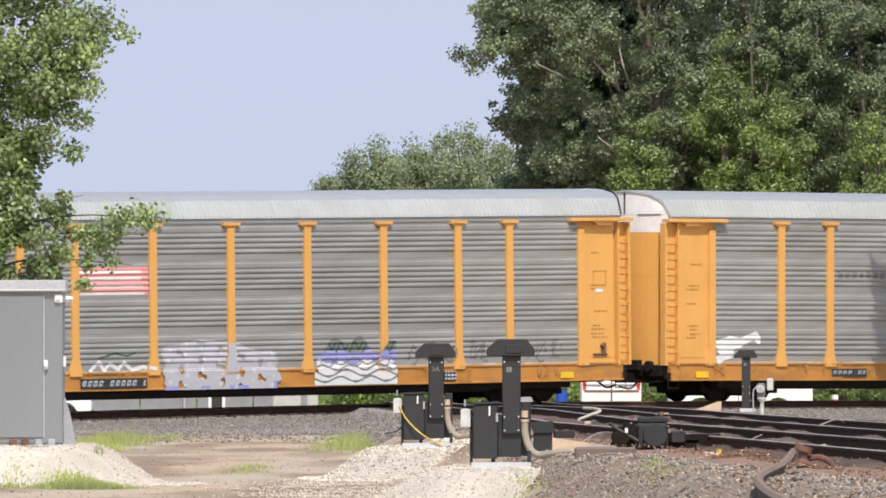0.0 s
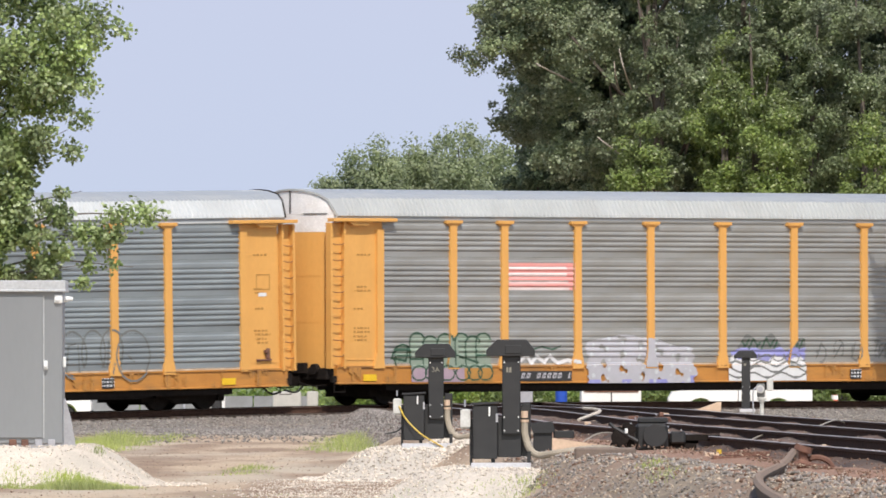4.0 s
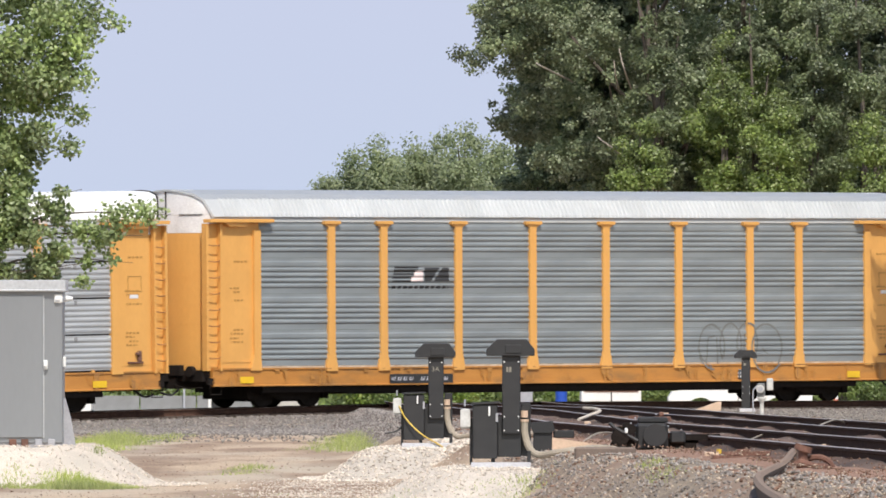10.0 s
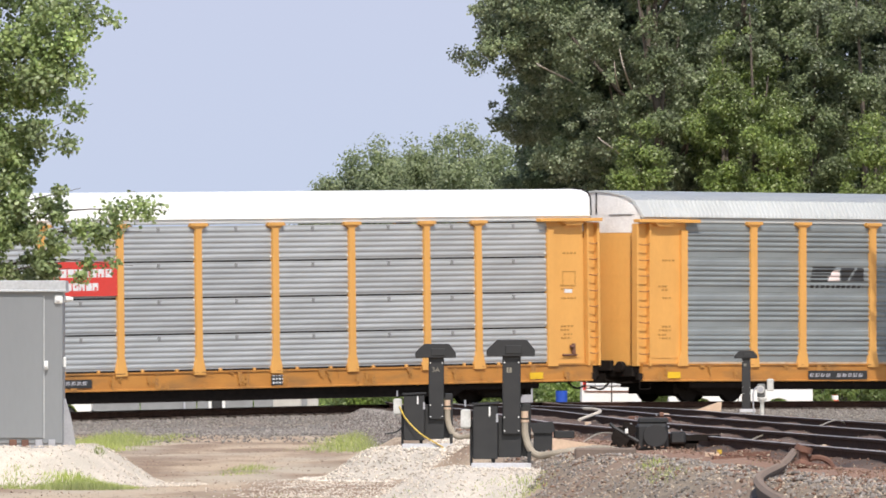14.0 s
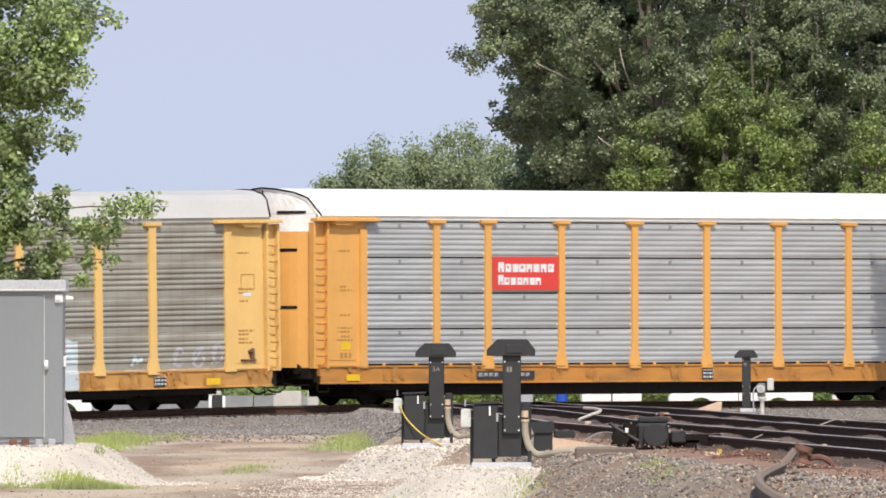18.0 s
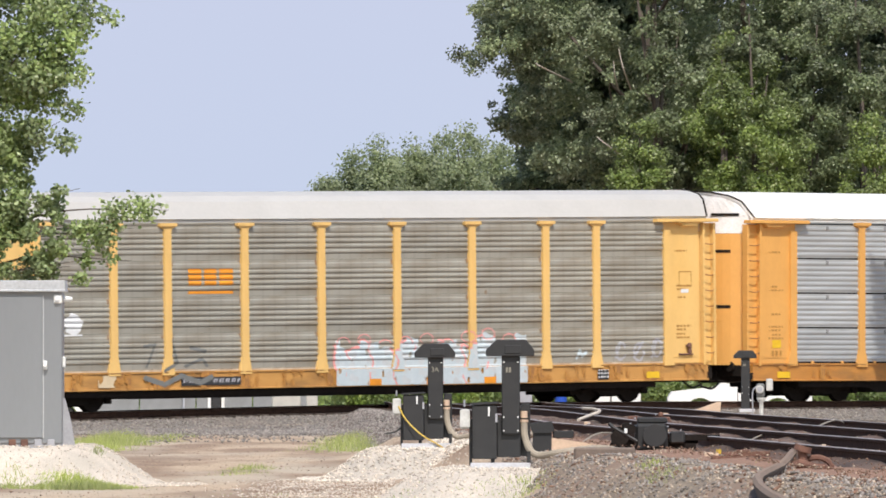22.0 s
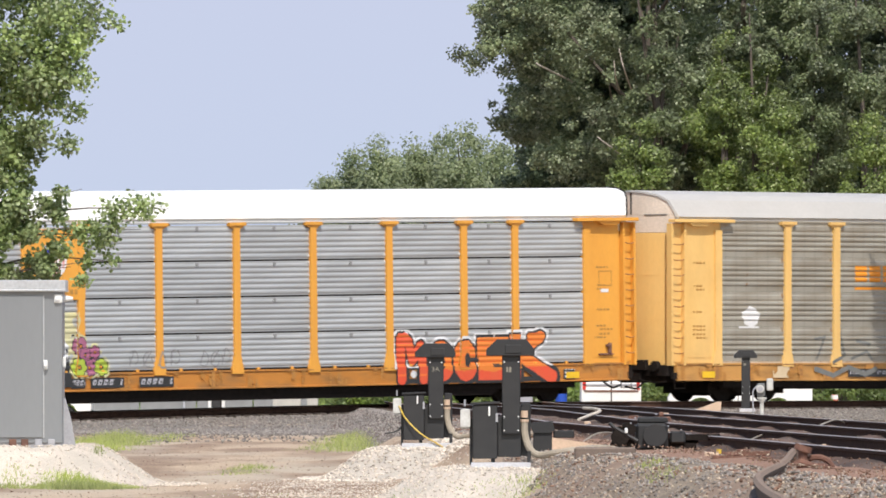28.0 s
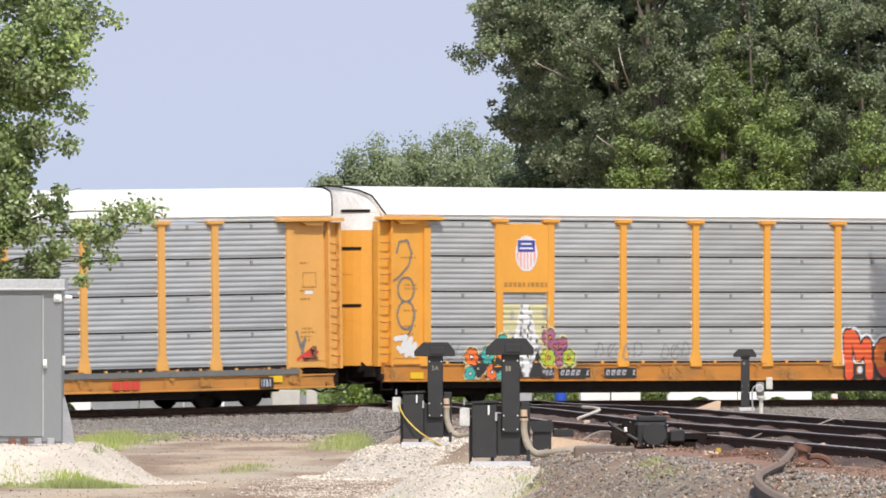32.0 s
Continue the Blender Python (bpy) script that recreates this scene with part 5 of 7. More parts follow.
# last car
c6 = TRAIN[6]
painted(c6, "new", "owner_bars", 5.2, 6.2, 0.55, 0.78, lambda x, z: layers(x, z, ((x - 5.2) % 0.35 < 0.27, 0)), (P_RED,), "dull red bars", flat=1.56)
painted(c6, "new", "data_plate", 10.55, 11.05, 0.50, 0.80, lambda x, z: layers(x, z, (np.ones_like(x, bool), 0), (rect(x, z, 10.6, 11.0, 0.55, 0.75) & (np.sin(x * 60) > 0), 1)), (P_BLACK, P_LAV), "black data plate", flat=1.56)
painted(c6, "new", "graffiti", 11.9, 12.9, 1.15, 2.1, lambda x, z: layers(x, z, (stroke(x, z, [(12.0, 2.0), (12.15, 1.6), (12.3, 1.8), (12.2, 1.45)], 0.04), 1), (stroke(x, z, [(12.0, 1.25), (12.5, 1.5), (12.3, 1.25), (12.75, 1.45)], 0.05), 0)), (P_RED, P_SMOKE), "red and dark scribbled tags", flat=1.474)

# ---- trees ----
def leaf_cloud(centres, radii, count, size, rng, flat=0.8, near=False):
    """Verts and faces of many small bent leaves in clumps."""
    centres, radii = np.asarray(centres, dtype=float), np.asarray(radii, dtype=float)
    w = radii ** 2
    pick = rng.choice(len(centres), count, p=w / w.sum())
    d = rng.normal(size=(count, 3))
    d /= np.linalg.norm(d, axis=1)[:, None]
    r = radii[pick] * rng.uniform(0.0, 1.0, count) ** 0.45 * rng.uniform(0.8, 1.3, count)
    p = centres[pick] + d * r[:, None] * np.array((1, 1, flat))
    nrm = d * (0.45 if near else 1.0) + rng.normal(size=(count, 3)) * 0.8 + np.array((-0.1, -0.55 if near else -0.3, 0.5))
    nrm /= np.linalg.norm(nrm, axis=1)[:, None]
    a = np.cross(nrm, rng.normal(size=(count, 3)) + np.array((0, 0, -0.8)))
    a /= np.linalg.norm(a, axis=1)[:, None]
    c = np.cross(nrm, a)
    s = size * rng.uniform(0.65, 1.3, count)[:, None]
    tip, base = p + a * s * 0.62, p - a * s * 0.5
    left, right = p + c * s * 0.46 - nrm * s * 0.12, p - c * s * 0.46 - nrm * s * 0.12
    v = np.stack((base, left, tip, right), axis=1).reshape(-1, 3)
    k = np.arange(count)[:, None] * 4
    f = np.concatenate((k + np.array((0, 1, 2)), k + np.array((0, 2, 3))), axis=0)
    return v, f


def tree(name, x, y, height, centre, radii, seed, leaves, size, label, mat=None, clumps=220, clump=(0.45, 1.0), trunk_r=None, limbs=14, boughs=0, bough_r=(0.8, 1.5)):
    """A tapered trunk and limbs under an uneven crown; centre and radii of the crown are over the tree's foot."""
    rng, rnd = np.random.default_rng(seed), random.Random(seed)
    th = empty(name, pose(x, y, ground_z(x, y) - 0.1), label=label, category="tree")
    r0 = trunk_r or height * 0.017
    cx, cz = centre[0], centre[1] + 0.6
    height += 0.6
    rx, ry, rz = radii
    back = 1.8 if boughs > 40 else 0.0
    trunk = smooth_path([(0, 0, 0), (cx * 0.2 + rnd.uniform(-.2, .2), back * 0.6, height * 0.25), (cx * 0.6 + rnd.uniform(-.3, .3), back + rnd.uniform(-.3, .3), height * 0.55), (cx, back, height * 0.92)], 5)
    part("trunk", tube(bmesh.new(), trunk, r0, 10, r0 * 0.12), BARK, th)
    cents, rads = [], []
    # heavy boughs: masses of clumps with gaps between them
    per = clumps // boughs if boughs else 1
    for k in range(boughs):
        while True:
            d = Vector((rnd.gauss(0, 1), rnd.gauss(-0.35, 1), rnd.gauss(0, 1))).normalized()
            q = rnd.uniform(0.45, 1.0) ** 0.5
            p = Vector((cx + d.x * rx * q, d.y * ry * q, cz + d.z * rz * q))
            if p.z > 0.8 and (p.z < 16.5 or rnd.random() < 0.4):
                break
        br = rnd.uniform(*bough_r)
        for j in range(per):
            e = Vector((rnd.gauss(0, 1), rnd.gauss(0, 1), rnd.gauss(0.15, 1))).normalized() * rnd.uniform(0.2, 1.0) ** 0.5
            w = p + Vector((e.x * br, e.y * br, e.z * br * 0.72 - 0.18 * br * (e.x * e.x + e.y * e.y)))
            cents.append(tuple(w))
            rads.append(rnd.uniform(*clump))
    while len(cents) < clumps * (1.35 if boughs else 1):
        d = Vector((rnd.gauss(0, 1), rnd.gauss(0, 1), rnd.gauss(0, 1))).normalized()
        q = rnd.uniform(0.35, 1.0) ** 0.5
        bump = 1 + 0.22 * noise.noise(d * 2.3 + Vector((seed, 0, 0)))
        p = Vector((cx + d.x * rx * q * bump, d.y * ry * q * bump, cz + d.z * rz * q * bump))
        if p.z < 0.5:
            continue
        cents.append(tuple(p))
        rads.append(rnd.uniform(*clump))
    for i in range(limbs):
        target = Vector(cents[i * (len(cents) // limbs)])
        if boughs and target.z < cz - 0.4 * rz and target.x < cx:
            continue
        t = min(max((target.z / height) - 0.18, 0.12), 0.8)
        p = trunk[min(int(t / 0.92 * (len(trunk) - 1)), len(trunk) - 1)]
        q = p.lerp(target, 0.55) + Vector((0, 0, -0.06 * height * 0.3))
        part("limb", tube(bmesh.new(), smooth_path([p, q, target], 4), r0 * 0.4, 7, 0.02), BARK, th)
    v, f = leaf_cloud(cents, rads, leaves, size, rng)
    tagged(put("crown", raw_mesh("crown", v, f, mat or LEAF), th), kind="stuff")
    return th


BIG = "tall leafy cottonwood tree behind the train"
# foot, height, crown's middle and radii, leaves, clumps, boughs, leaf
ROW = ((6.7, 402, 23, (0, 15.0), (6.5, 5.0, 8.8), 230000, 1300, 74, LEAF), (14.8, 404, 24, (0, 13.0), (6.9, 5.0, 10.0), 215000, 1500, 100, LEAF_MID), (22.5, 402, 22, (0, 12), (6.5, 5.5, 9.5), 8000, 400, 34, LEAF_MID), (8.6, 416, 25, (0, 13.5), (5.2, 2.2, 10.8), 42000, 300, 0, LEAF_SHADE), (14.2, 416.5, 25, (0, 13.5), (5.2, 2.2, 10.8), 42000, 300, 0, LEAF_SHADE),
       (11.6, 413, 25, (0, 13.5), (9.6, 3.5, 11.0), 120000, 1000, 0, LEAF_SHADE), (17.0, 413, 24, (0, 13.5), (6.0, 3.0, 10.5), 60000, 560, 0, LEAF_SHADE), (5.9, 408, 15, (0, 8.8), (3.3, 2.2, 6.6), 70000, 380, 0, LEAF_SHADE), (9.9, 398, 14, (0, 8.2), (1.7, 1.7, 4.6), 42000, 240, 14, LEAF_FRESH))
BIG_TREES = []
for i, (x, y, h, c, r, n, k, nb, lf) in enumerate(ROW):
    BIG_TREES.append(tagged(tree("cottonwood_tree", x, y, h, c, r, 11 + i, n, 0.094 if nb else 0.15, BIG, lf, clumps=k, clump=(0.18, 0.50) if nb else (0.4, 0.9), trunk_r=0.2, limbs=14, boughs=nb, bough_r=(0.8, 1.7) if h > 20 else (0.5, 1.0)), group="trees behind the line"))
YOUNG = ((13.9, 393, 10.3, 1.25, LEAF_LIGHT), (10.75, 393.5, 10.2, 1.0, LEAF_LIGHT), (6.3, 394, 9.8, 0.85, LEAF_FRESH), (8.95, 395, 12.3, 0.75, LEAF_FRESH), (6.75, 397, 16.0, 0.85, LEAF_MID), (13.3, 397, 14.6, 1.25, LEAF_MID), (12.1, 398, 13.6, 1.0, LEAF_MID),
         # trees in the darker leaf stand in for the shaded gaps
         (3.9, 407, 9.6, 1.3, LEAF_SHADE), (3.15, 406.5, 9.4, 0.95, LEAF_SHADE), (5.0, 407, 9.2, 1.4, LEAF_SHADE), (11.4, 407, 10.0, 1.7, LEAF_SHADE), (13.2, 407.5, 10.0, 1.7, LEAF_SHADE), (15.0, 407, 10.0, 1.7, LEAF_SHADE))
for i, (x, y, h, r, lf) in enumerate(YOUNG):
    tree("young_cottonwood", x, y, h, (0, h * 0.60), (r, r, h * 0.38), 31 + i, 19000, 0.09, "young cottonwood before taller cottonwood trees", lf, 120, (0.20, 0.42), limbs=6, boughs=16, bough_r=(0.35, 0.7))
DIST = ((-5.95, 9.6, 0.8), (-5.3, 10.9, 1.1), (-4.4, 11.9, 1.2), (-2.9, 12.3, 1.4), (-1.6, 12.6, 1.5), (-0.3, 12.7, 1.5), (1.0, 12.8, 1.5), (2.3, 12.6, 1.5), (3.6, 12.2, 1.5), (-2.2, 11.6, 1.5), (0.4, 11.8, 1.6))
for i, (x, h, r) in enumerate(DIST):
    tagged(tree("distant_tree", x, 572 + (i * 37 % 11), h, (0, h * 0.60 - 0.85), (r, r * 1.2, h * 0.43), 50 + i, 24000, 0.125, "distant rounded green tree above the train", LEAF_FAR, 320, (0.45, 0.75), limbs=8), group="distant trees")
# bare pale branches and a trunk that show among the leaves
for k, r0, r1, pts in ((0, 0.03, 0.06, [(5.66, 396.0, 11.2), (5.76, 396.0, 10.75), (5.86, 396.2, 10.45), (6.1, 398, 9.9)]), (0, 0.03, 0.05, [(5.5, 396.2, 10.8), (5.55, 396.4, 10.35), (5.7, 398, 9.9)]),
                       (0, 0.03, 0.06, [(4.95, 395.4, 8.35), (5.2, 395.4, 8.15), (5.5, 395.8, 7.95), (6.0, 398, 7.6)]), (0, 0.03, 0.06, [(3.0, 396.8, 10.75), (3.25, 396.8, 10.6), (4.2, 399, 10.2)]), (1, 0.13, 0.19, [(9.75, 398.2, 15.2), (9.78, 398.2, 13.5), (9.72, 398.6, 12.4), (9.95, 400.8, 11.2)])):
    o = BIG_TREES[k].matrix_basis.translation
    part("limb", tube(bmesh.new(), smooth_path([Vector(p) - o for p in pts], 4), r0 * 0.6, 7, r1 * 0.55), BARK if k else BARK_PALE, BIG_TREES[k], "bare brown stem" if k else "bare pale branch")
# a tree beyond the edge of the view that shades the line
tree("trackside_tree", 15.0, 343.5, 16.5, (0, 10.8), (1.7, 1.8, 5.6), 91, 26000, 0.16, "leafy tree close beside the railway line", clumps=120, clump=(0.3, 0.5), limbs=8)

# the tree by the steel case: its boughs sway in the wind
SWAYING = []
poplar = empty("poplar_tree", pose(-8.6, 196, ground_z(-8.6, 196) - 0.1), label="leafy cottonwood tree swaying behind the steel case", category="tree")
part("trunk", tube(bmesh.new(), smooth_path([(0, 0, 0), (0.1, 0, 3), (-0.1, 0.1, 7), (0, 0, 12.8)], 5), 0.24, 10, 0.03), BARK, poplar)
BOUGHS = (  # height on the trunk, tip, spread, leaves, radius of clumps
    (3.6, (3.12, -0.2, 7.15), 0.85, 2900, (0.2, 0.42)), (3.3, (2.85, -0.1, 6.35), 0.50, 1500, (0.16, 0.34)), (4.4, (2.2, 0.1, 8.4), 1.0, 3200, (0.25, 0.45)), (3.0, (2.55, -0.3, 5.25), 0.40, 1300, (0.14, 0.28)),
    (2.4, (1.55, -0.2, 4.7), 0.55, 2000, (0.18, 0.34)), (1.9, (2.05, -0.35, 4.0), 0.48, 1500, (0.14, 0.28)), (2.2, (2.62, -0.3, 3.60), 0.40, 900, (0.12, 0.26)), (2.6, (2.85, -0.2, 4.20), 0.34, 560, (0.12, 0.22)), (1.7, (2.85, -0.2, 3.05), 0.36, 620, (0.10, 0.22)),
    (2.5, (3.45, 0.05, 3.48), 0.20, 360, (0.14, 0.26)), (2.6, (4.25, 0.0, 3.86), 0.20, 330, (0.14, 0.28)), (2.4, (3.80, 0.05, 3.52), 0.16, 80, (0.12, 0.22)), (2.2, (3.66, 0.1, 3.02), 0.09, 90, (0.10, 0.17)), (1.9, (2.68, 0.1, 2.95), 0.20, 240, (0.12, 0.24)),
    (5.0, (-2.5, 0.3, 8.5), 1.2, 2500, (0.4, 0.7)), (3.0, (-3.0, 0.2, 5.5), 1.2, 2500, (0.4, 0.7)),
    (6.0, (0.3, -0.8, 10.5), 1.4, 4000, (0.4, 0.7)), (4.5, (0.4, 1.4, 8.0), 1.2, 3000, (0.4, 0.7)), (4.0, (1.3, -0.8, 6.6), 0.7, 2600, (0.25, 0.45)), (3.0, (1.1, -0.7, 5.2), 0.6, 2300, (0.2, 0.4)), (2.0, (0.9, -0.3, 3.6), 0.6, 2200, (0.2, 0.35)), (1.4, (1.3, -0.3, 2.9), 0.5, 1200, (0.15, 0.3)))
for i, (z, tip, wide, n, rr) in enumerate(BOUGHS):
    rnd, rng = random.Random(200 + i), np.random.default_rng(200 + i)
    z += 0.3
    tip = Vector(tip) + Vector((0, 0, 0.3 - z))
    path = smooth_path([(0, 0, 0), tip * 0.5 + Vector((0, 0, 0.12 * tip.length)), tip], 5)
    bough = part("bough", tube(bmesh.new(), path, 0.035, 6, 0.004), BARK, poplar)
    bough.matrix_basis = pose(0, 0, z)
    cents, rads = [], []
    count = max(4, int(n / (16 if wide <= 0.2 else 55)))
    for k in range(count):
        f = rnd.uniform(0.82, 1.0) if wide <= 0.2 else rnd.uniform(0.35, 1.0) ** 0.7
        c = path[min(int(f * (len(path) - 1)), len(path) - 1)] + Vector((rnd.gauss(0, 0.42), rnd.gauss(0, 0.42), rnd.gauss(0, 0.42))) * wide * (0.5 + 0.7 * f)
        cents.append(tuple(c))
        rads.append(rnd.uniform(*rr))
    v, f = leaf_cloud(cents, rads, int(n * (1.5 if wide <= 0.2 else 2.2)), 0.072, rng, near=True)
    tagged(put("foliage", raw_mesh("foliage", v, f, LEAF_NEAR), bough), kind="stuff")
    SWAYING.append((bough, z, i, min(max(tip.z / 3.4, 0.15), 1.0)))

# ---- gravel, mounds and grass ----
def sheet_over(name, edges, ys, mat, label, lift=0.02, bumps=0.03):
    """Gravel spread over the ground between two edges x0(y) and x1(y); its rim dips under the ground."""
    v, cols = [], 26
    for j, y in enumerate(ys):
        x0, x1 = edges(y)
        for i in range(cols):
            t = i / (cols - 1)
            x = x0 + (x1 - x0) * t
            rim = min(1.0, min(t, 1 - t) * 8, min(j, len(ys) - 1 - j) / 3)
            v.append((x, y, ground_z(x, y) + lift * rim - 0.07 * (1 - rim) + rough(x * 2, y * 2, bumps)))
    f = [(j * cols + i, j * cols + i + 1, (j + 1) * cols + i + 1, (j + 1) * cols + i) for j in range(len(ys) - 1) for i in range(cols - 1)]
    return tagged(put(name, raw_mesh(name, v, f, mat, True)), label, "gravel", kind="structure")


APRON = lambda y: (-18.0, -0.2 + 0.6 * noise.noise((y * 0.09, 2.0, 0)))
BANK = lambda y: (max(cross_x("b", y) - 4.3, 0.0056 * y) + 0.4 * noise.noise((y * 0.12, 5.0, 0)), cross_x("b", y) - 1.9)
BANK_RUST = lambda y: (cross_x("b", y) - 2.15 + 0.25 * noise.noise((y * 0.2, 9.0, 0)), cross_x("b", y) - 0.85)
sheet_over("gravel_apron", APRON, lines((280, 334, 1.5)), BALLAST, "flat grey gravel along the main line")
sheet_over("gravel_bank", BANK, lines((70, 215, 1.2)), BANK_SOIL, "grey gravel bank beside the side tracks", 0.03, 0.05)
sheet_over("gravel_edge", BANK_RUST, lines((70, 235, 1.2)), BALLAST_RUST, "rust-stained gravel beside the rails", 0.04, 0.04)

MOUNDS = []


def mound(x, y, rx, ry, top, flat, label):
    """A low heap of crushed stone with a level top."""
    seed = len(MOUNDS)
    def h(px, py):
        ux, uy = (px - x) / rx, (py - y) / ry
        r = math.hypot(ux, uy)
        a = math.atan2(uy, ux)
        r /= 1 + 0.16 * noise.noise((math.cos(a) * 1.5, math.sin(a) * 1.5, seed + 0.5))
        return (1 - ease(flat, 1.0, r)) * max(0.0, top - ground_z(px, py)) * (1 + 0.08 * noise.noise((px * 2, py * 0.7, seed)))
    n = 34
    v = []
    for j in range(n + 1):
        for i in range(n + 1):
            px, py = x + (i / n * 2 - 1) * rx * 1.15, y + (j / n * 2 - 1) * ry * 1.15
            q = h(px, py)
            v.append((px, py, ground_z(px, py) + q + (rough(px * 3, py * 3, 0.02) if q > 0.01 else -0.08)))
    f = [(j * (n + 1) + i, j * (n + 1) + i + 1, (j + 1) * (n + 1) + i + 1, (j + 1) * (n + 1) + i) for j in range(n) for i in range(n)]
    MOUNDS.append((x, y, rx, ry, h))
    return tagged(put("gravel_mound", raw_mesh("gravel_mound", v, f, LIME, True)), label, "gravel heap", "limestone mounds", "stuff")


mound(-5.75, 163.8, 2.35, 4.2, -0.075, 0.50, "pale crushed limestone mound under a steel case")
mound(-0.22, 171.8, 1.62, 5.0, -0.170, 0.45, "pale crushed limestone mound under a dwarf signal")
mound(0.60, 143.6, 1.45, 4.6, -0.215, 0.42, "pale crushed limestone mound under a dwarf signal")


def scatter(name, count, where, sizes, mat, label, seed):
    """Loose stones, each a worn, uneven lump."""
    rng, rnd = np.random.default_rng(seed), random.Random(seed)
    octa = np.array(((1, 0, 0), (0, 1, 0), (-1, 0, 0), (0, -1, 0), (0, 0, 1), (0, 0, -1)), dtype=float)
    tri = np.array(((0, 1, 4), (1, 2, 4), (2, 3, 4), (3, 0, 4), (1, 0, 5), (2, 1, 5), (3, 2, 5), (0, 3, 5)))
    pos = np.array([where(rnd) for _ in range(count)])
    s = rng.uniform(*sizes, size=(count, 1, 1)) * rng.uniform(0.55, 1.2, size=(count, 6, 1)) * np.array((1.0, 1.0, 0.75))
    a = rng.uniform(0, 2 * np.pi, count)
    v = octa[None] * s + rng.normal(size=(count, 6, 3)) * s * 0.16
    x, y = v[..., 0].copy(), v[..., 1].copy()
    v[..., 0] = x * np.cos(a)[:, None] - y * np.sin(a)[:, None]
    v[..., 1] = x * np.sin(a)[:, None] + y * np.cos(a)[:, None]
    v += pos[:, None]
    f = tri[None] + np.arange(count)[:, None, None] * 6
    return tagged(put(name, raw_mesh(name, v.reshape(-1, 3), f.reshape(-1, 3), mat)), label, "gravel", kind="stuff")


def fill_z(x, y):
    """Height of the uneven rust-stained fill between the rails of the side tracks."""
    lump = 0.075 * noise.noise((x * 1.5, y * 0.16, 8.8)) + 0.04 * noise.noise((x * 4.0, y * 0.7, 1.4))
    return cross_z(y) - 0.115 + min(lump, 0.085) - 0.10 * ease(225, 260, y)


def on_bank(r):
    y = 84 + 125 * r.random() ** 1.4
    x0, x1 = BANK(y)
    x = min(r.uniform(x0 - 0.3, x1 + 0.1), x1 - 0.25 * r.random() + 0.5 * noise.noise((y * 0.25, 3.3, 0)))
    return x, y, ground_z(x, y) + 0.035 + rough(x * 2, y * 2, 0.05)


def between_rails(r):
    y = 104 + 130 * r.random() ** 1.4
    x = r.uniform(cross_x("b", y) - 2.2, cross_x("a", y) + 2.6)
    return x, y, fill_z(x, y) + r.uniform(-0.004, 0.006)


def on_apron(r):
    y = r.uniform(281, 331) if r.random() < 0.85 else 283 - 30 * r.random() ** 2
    x = r.uniform(-14.0, 0.2)
    return x, y, ground_z(x, y) + 0.03


def on_shoulder(r):
    s, d = r.uniform(-19, 24), r.uniform(-3.7, -1.35)
    p = on_line(s) + AWAY * d
    z = p.z - 0.24 if d > -1.7 else p.z - 0.24 - (-1.7 - d) / 1.9 * 0.29
    return p.x, p.y, z + 0.01


def on_bed(r):
    y = r.uniform(196, 334)
    d = r.uniform(-2.75, -1.2)
    return cross_x("b", y) + d, y, cross_z(y) - 0.18 - max(0.0, -1.6 - d) / 1.1 * 0.53 + 0.01


def on_mound(which):
    x, y, rx, ry, h = MOUNDS[which]
    def where(r):
        a, q = r.uniform(0, 6.283), math.sqrt(r.random()) * 1.12
        px, py = x + math.cos(a) * q * rx, y + math.sin(a) * q * ry
        return px, py, ground_z(px, py) + h(px, py) + 0.012
    return where


def on_dirt(r):
    y = 140 + 145 * r.random() ** 1.3
    x = r.uniform(-0.036 * y - 0.3, 0.004 * y)
    return x, y, ground_z(x, y) + rough(x, y, 0.035) + 0.004


def on_spill(r):
    y = r.uniform(146, 172)
    x = r.uniform(-2.3, 0.2) + 0.25 * r.gauss(0, 1)
    return x, y, ground_z(x, y) + rough(x, y, 0.035) + 0.006


def track_fill():
    v, ys, cols = [], lines((96, 262, 1.1)), 64
    for y in ys:
        x0, x1 = cross_x("b", y) - 1.15, cross_x("a", y) + 1.5
        for i in range(cols):
            x = x0 + (x1 - x0) * i / (cols - 1)
            rim = min(1.0, i / 4, (cols - 1 - i) / 4)
            v.append((x, y, fill_z(x, y) - 0.12 * (1 - rim)))
    f = [(j * cols + i, j * cols + i + 1, (j + 1) * cols + i + 1, (j + 1) * cols + i) for j in range(len(ys) - 1) for i in range(cols - 1)]
    tagged(put("gravel_fill", raw_mesh("gravel_fill", v, f, FILL, True)), "brown rust-stained gravel between the rails", "gravel", kind="structure")


track_fill()
scatter("gravel", 15000, on_bank, (0.010, 0.034), STONE, "grey crushed ballast stones", 1)
scatter("gravel", 4000, on_bank, (0.010, 0.034), STONE_RUST, "brown rust-stained stones on the bank", 16)
scatter("gravel", 11000, on_bank, (0.008, 0.026), STONE_PALE, "pale crushed stones on the bank", 11)
scatter("gravel", 1800, between_rails, (0.007, 0.02), STONE_PALE, "pale stones between rails", 12)


def heaped(r):
    while True:
        x, y, z = between_rails(r)
        if noise.noise((x * 1.1, y * 0.09, 4.2)) > 0.0:
            return x, y, z


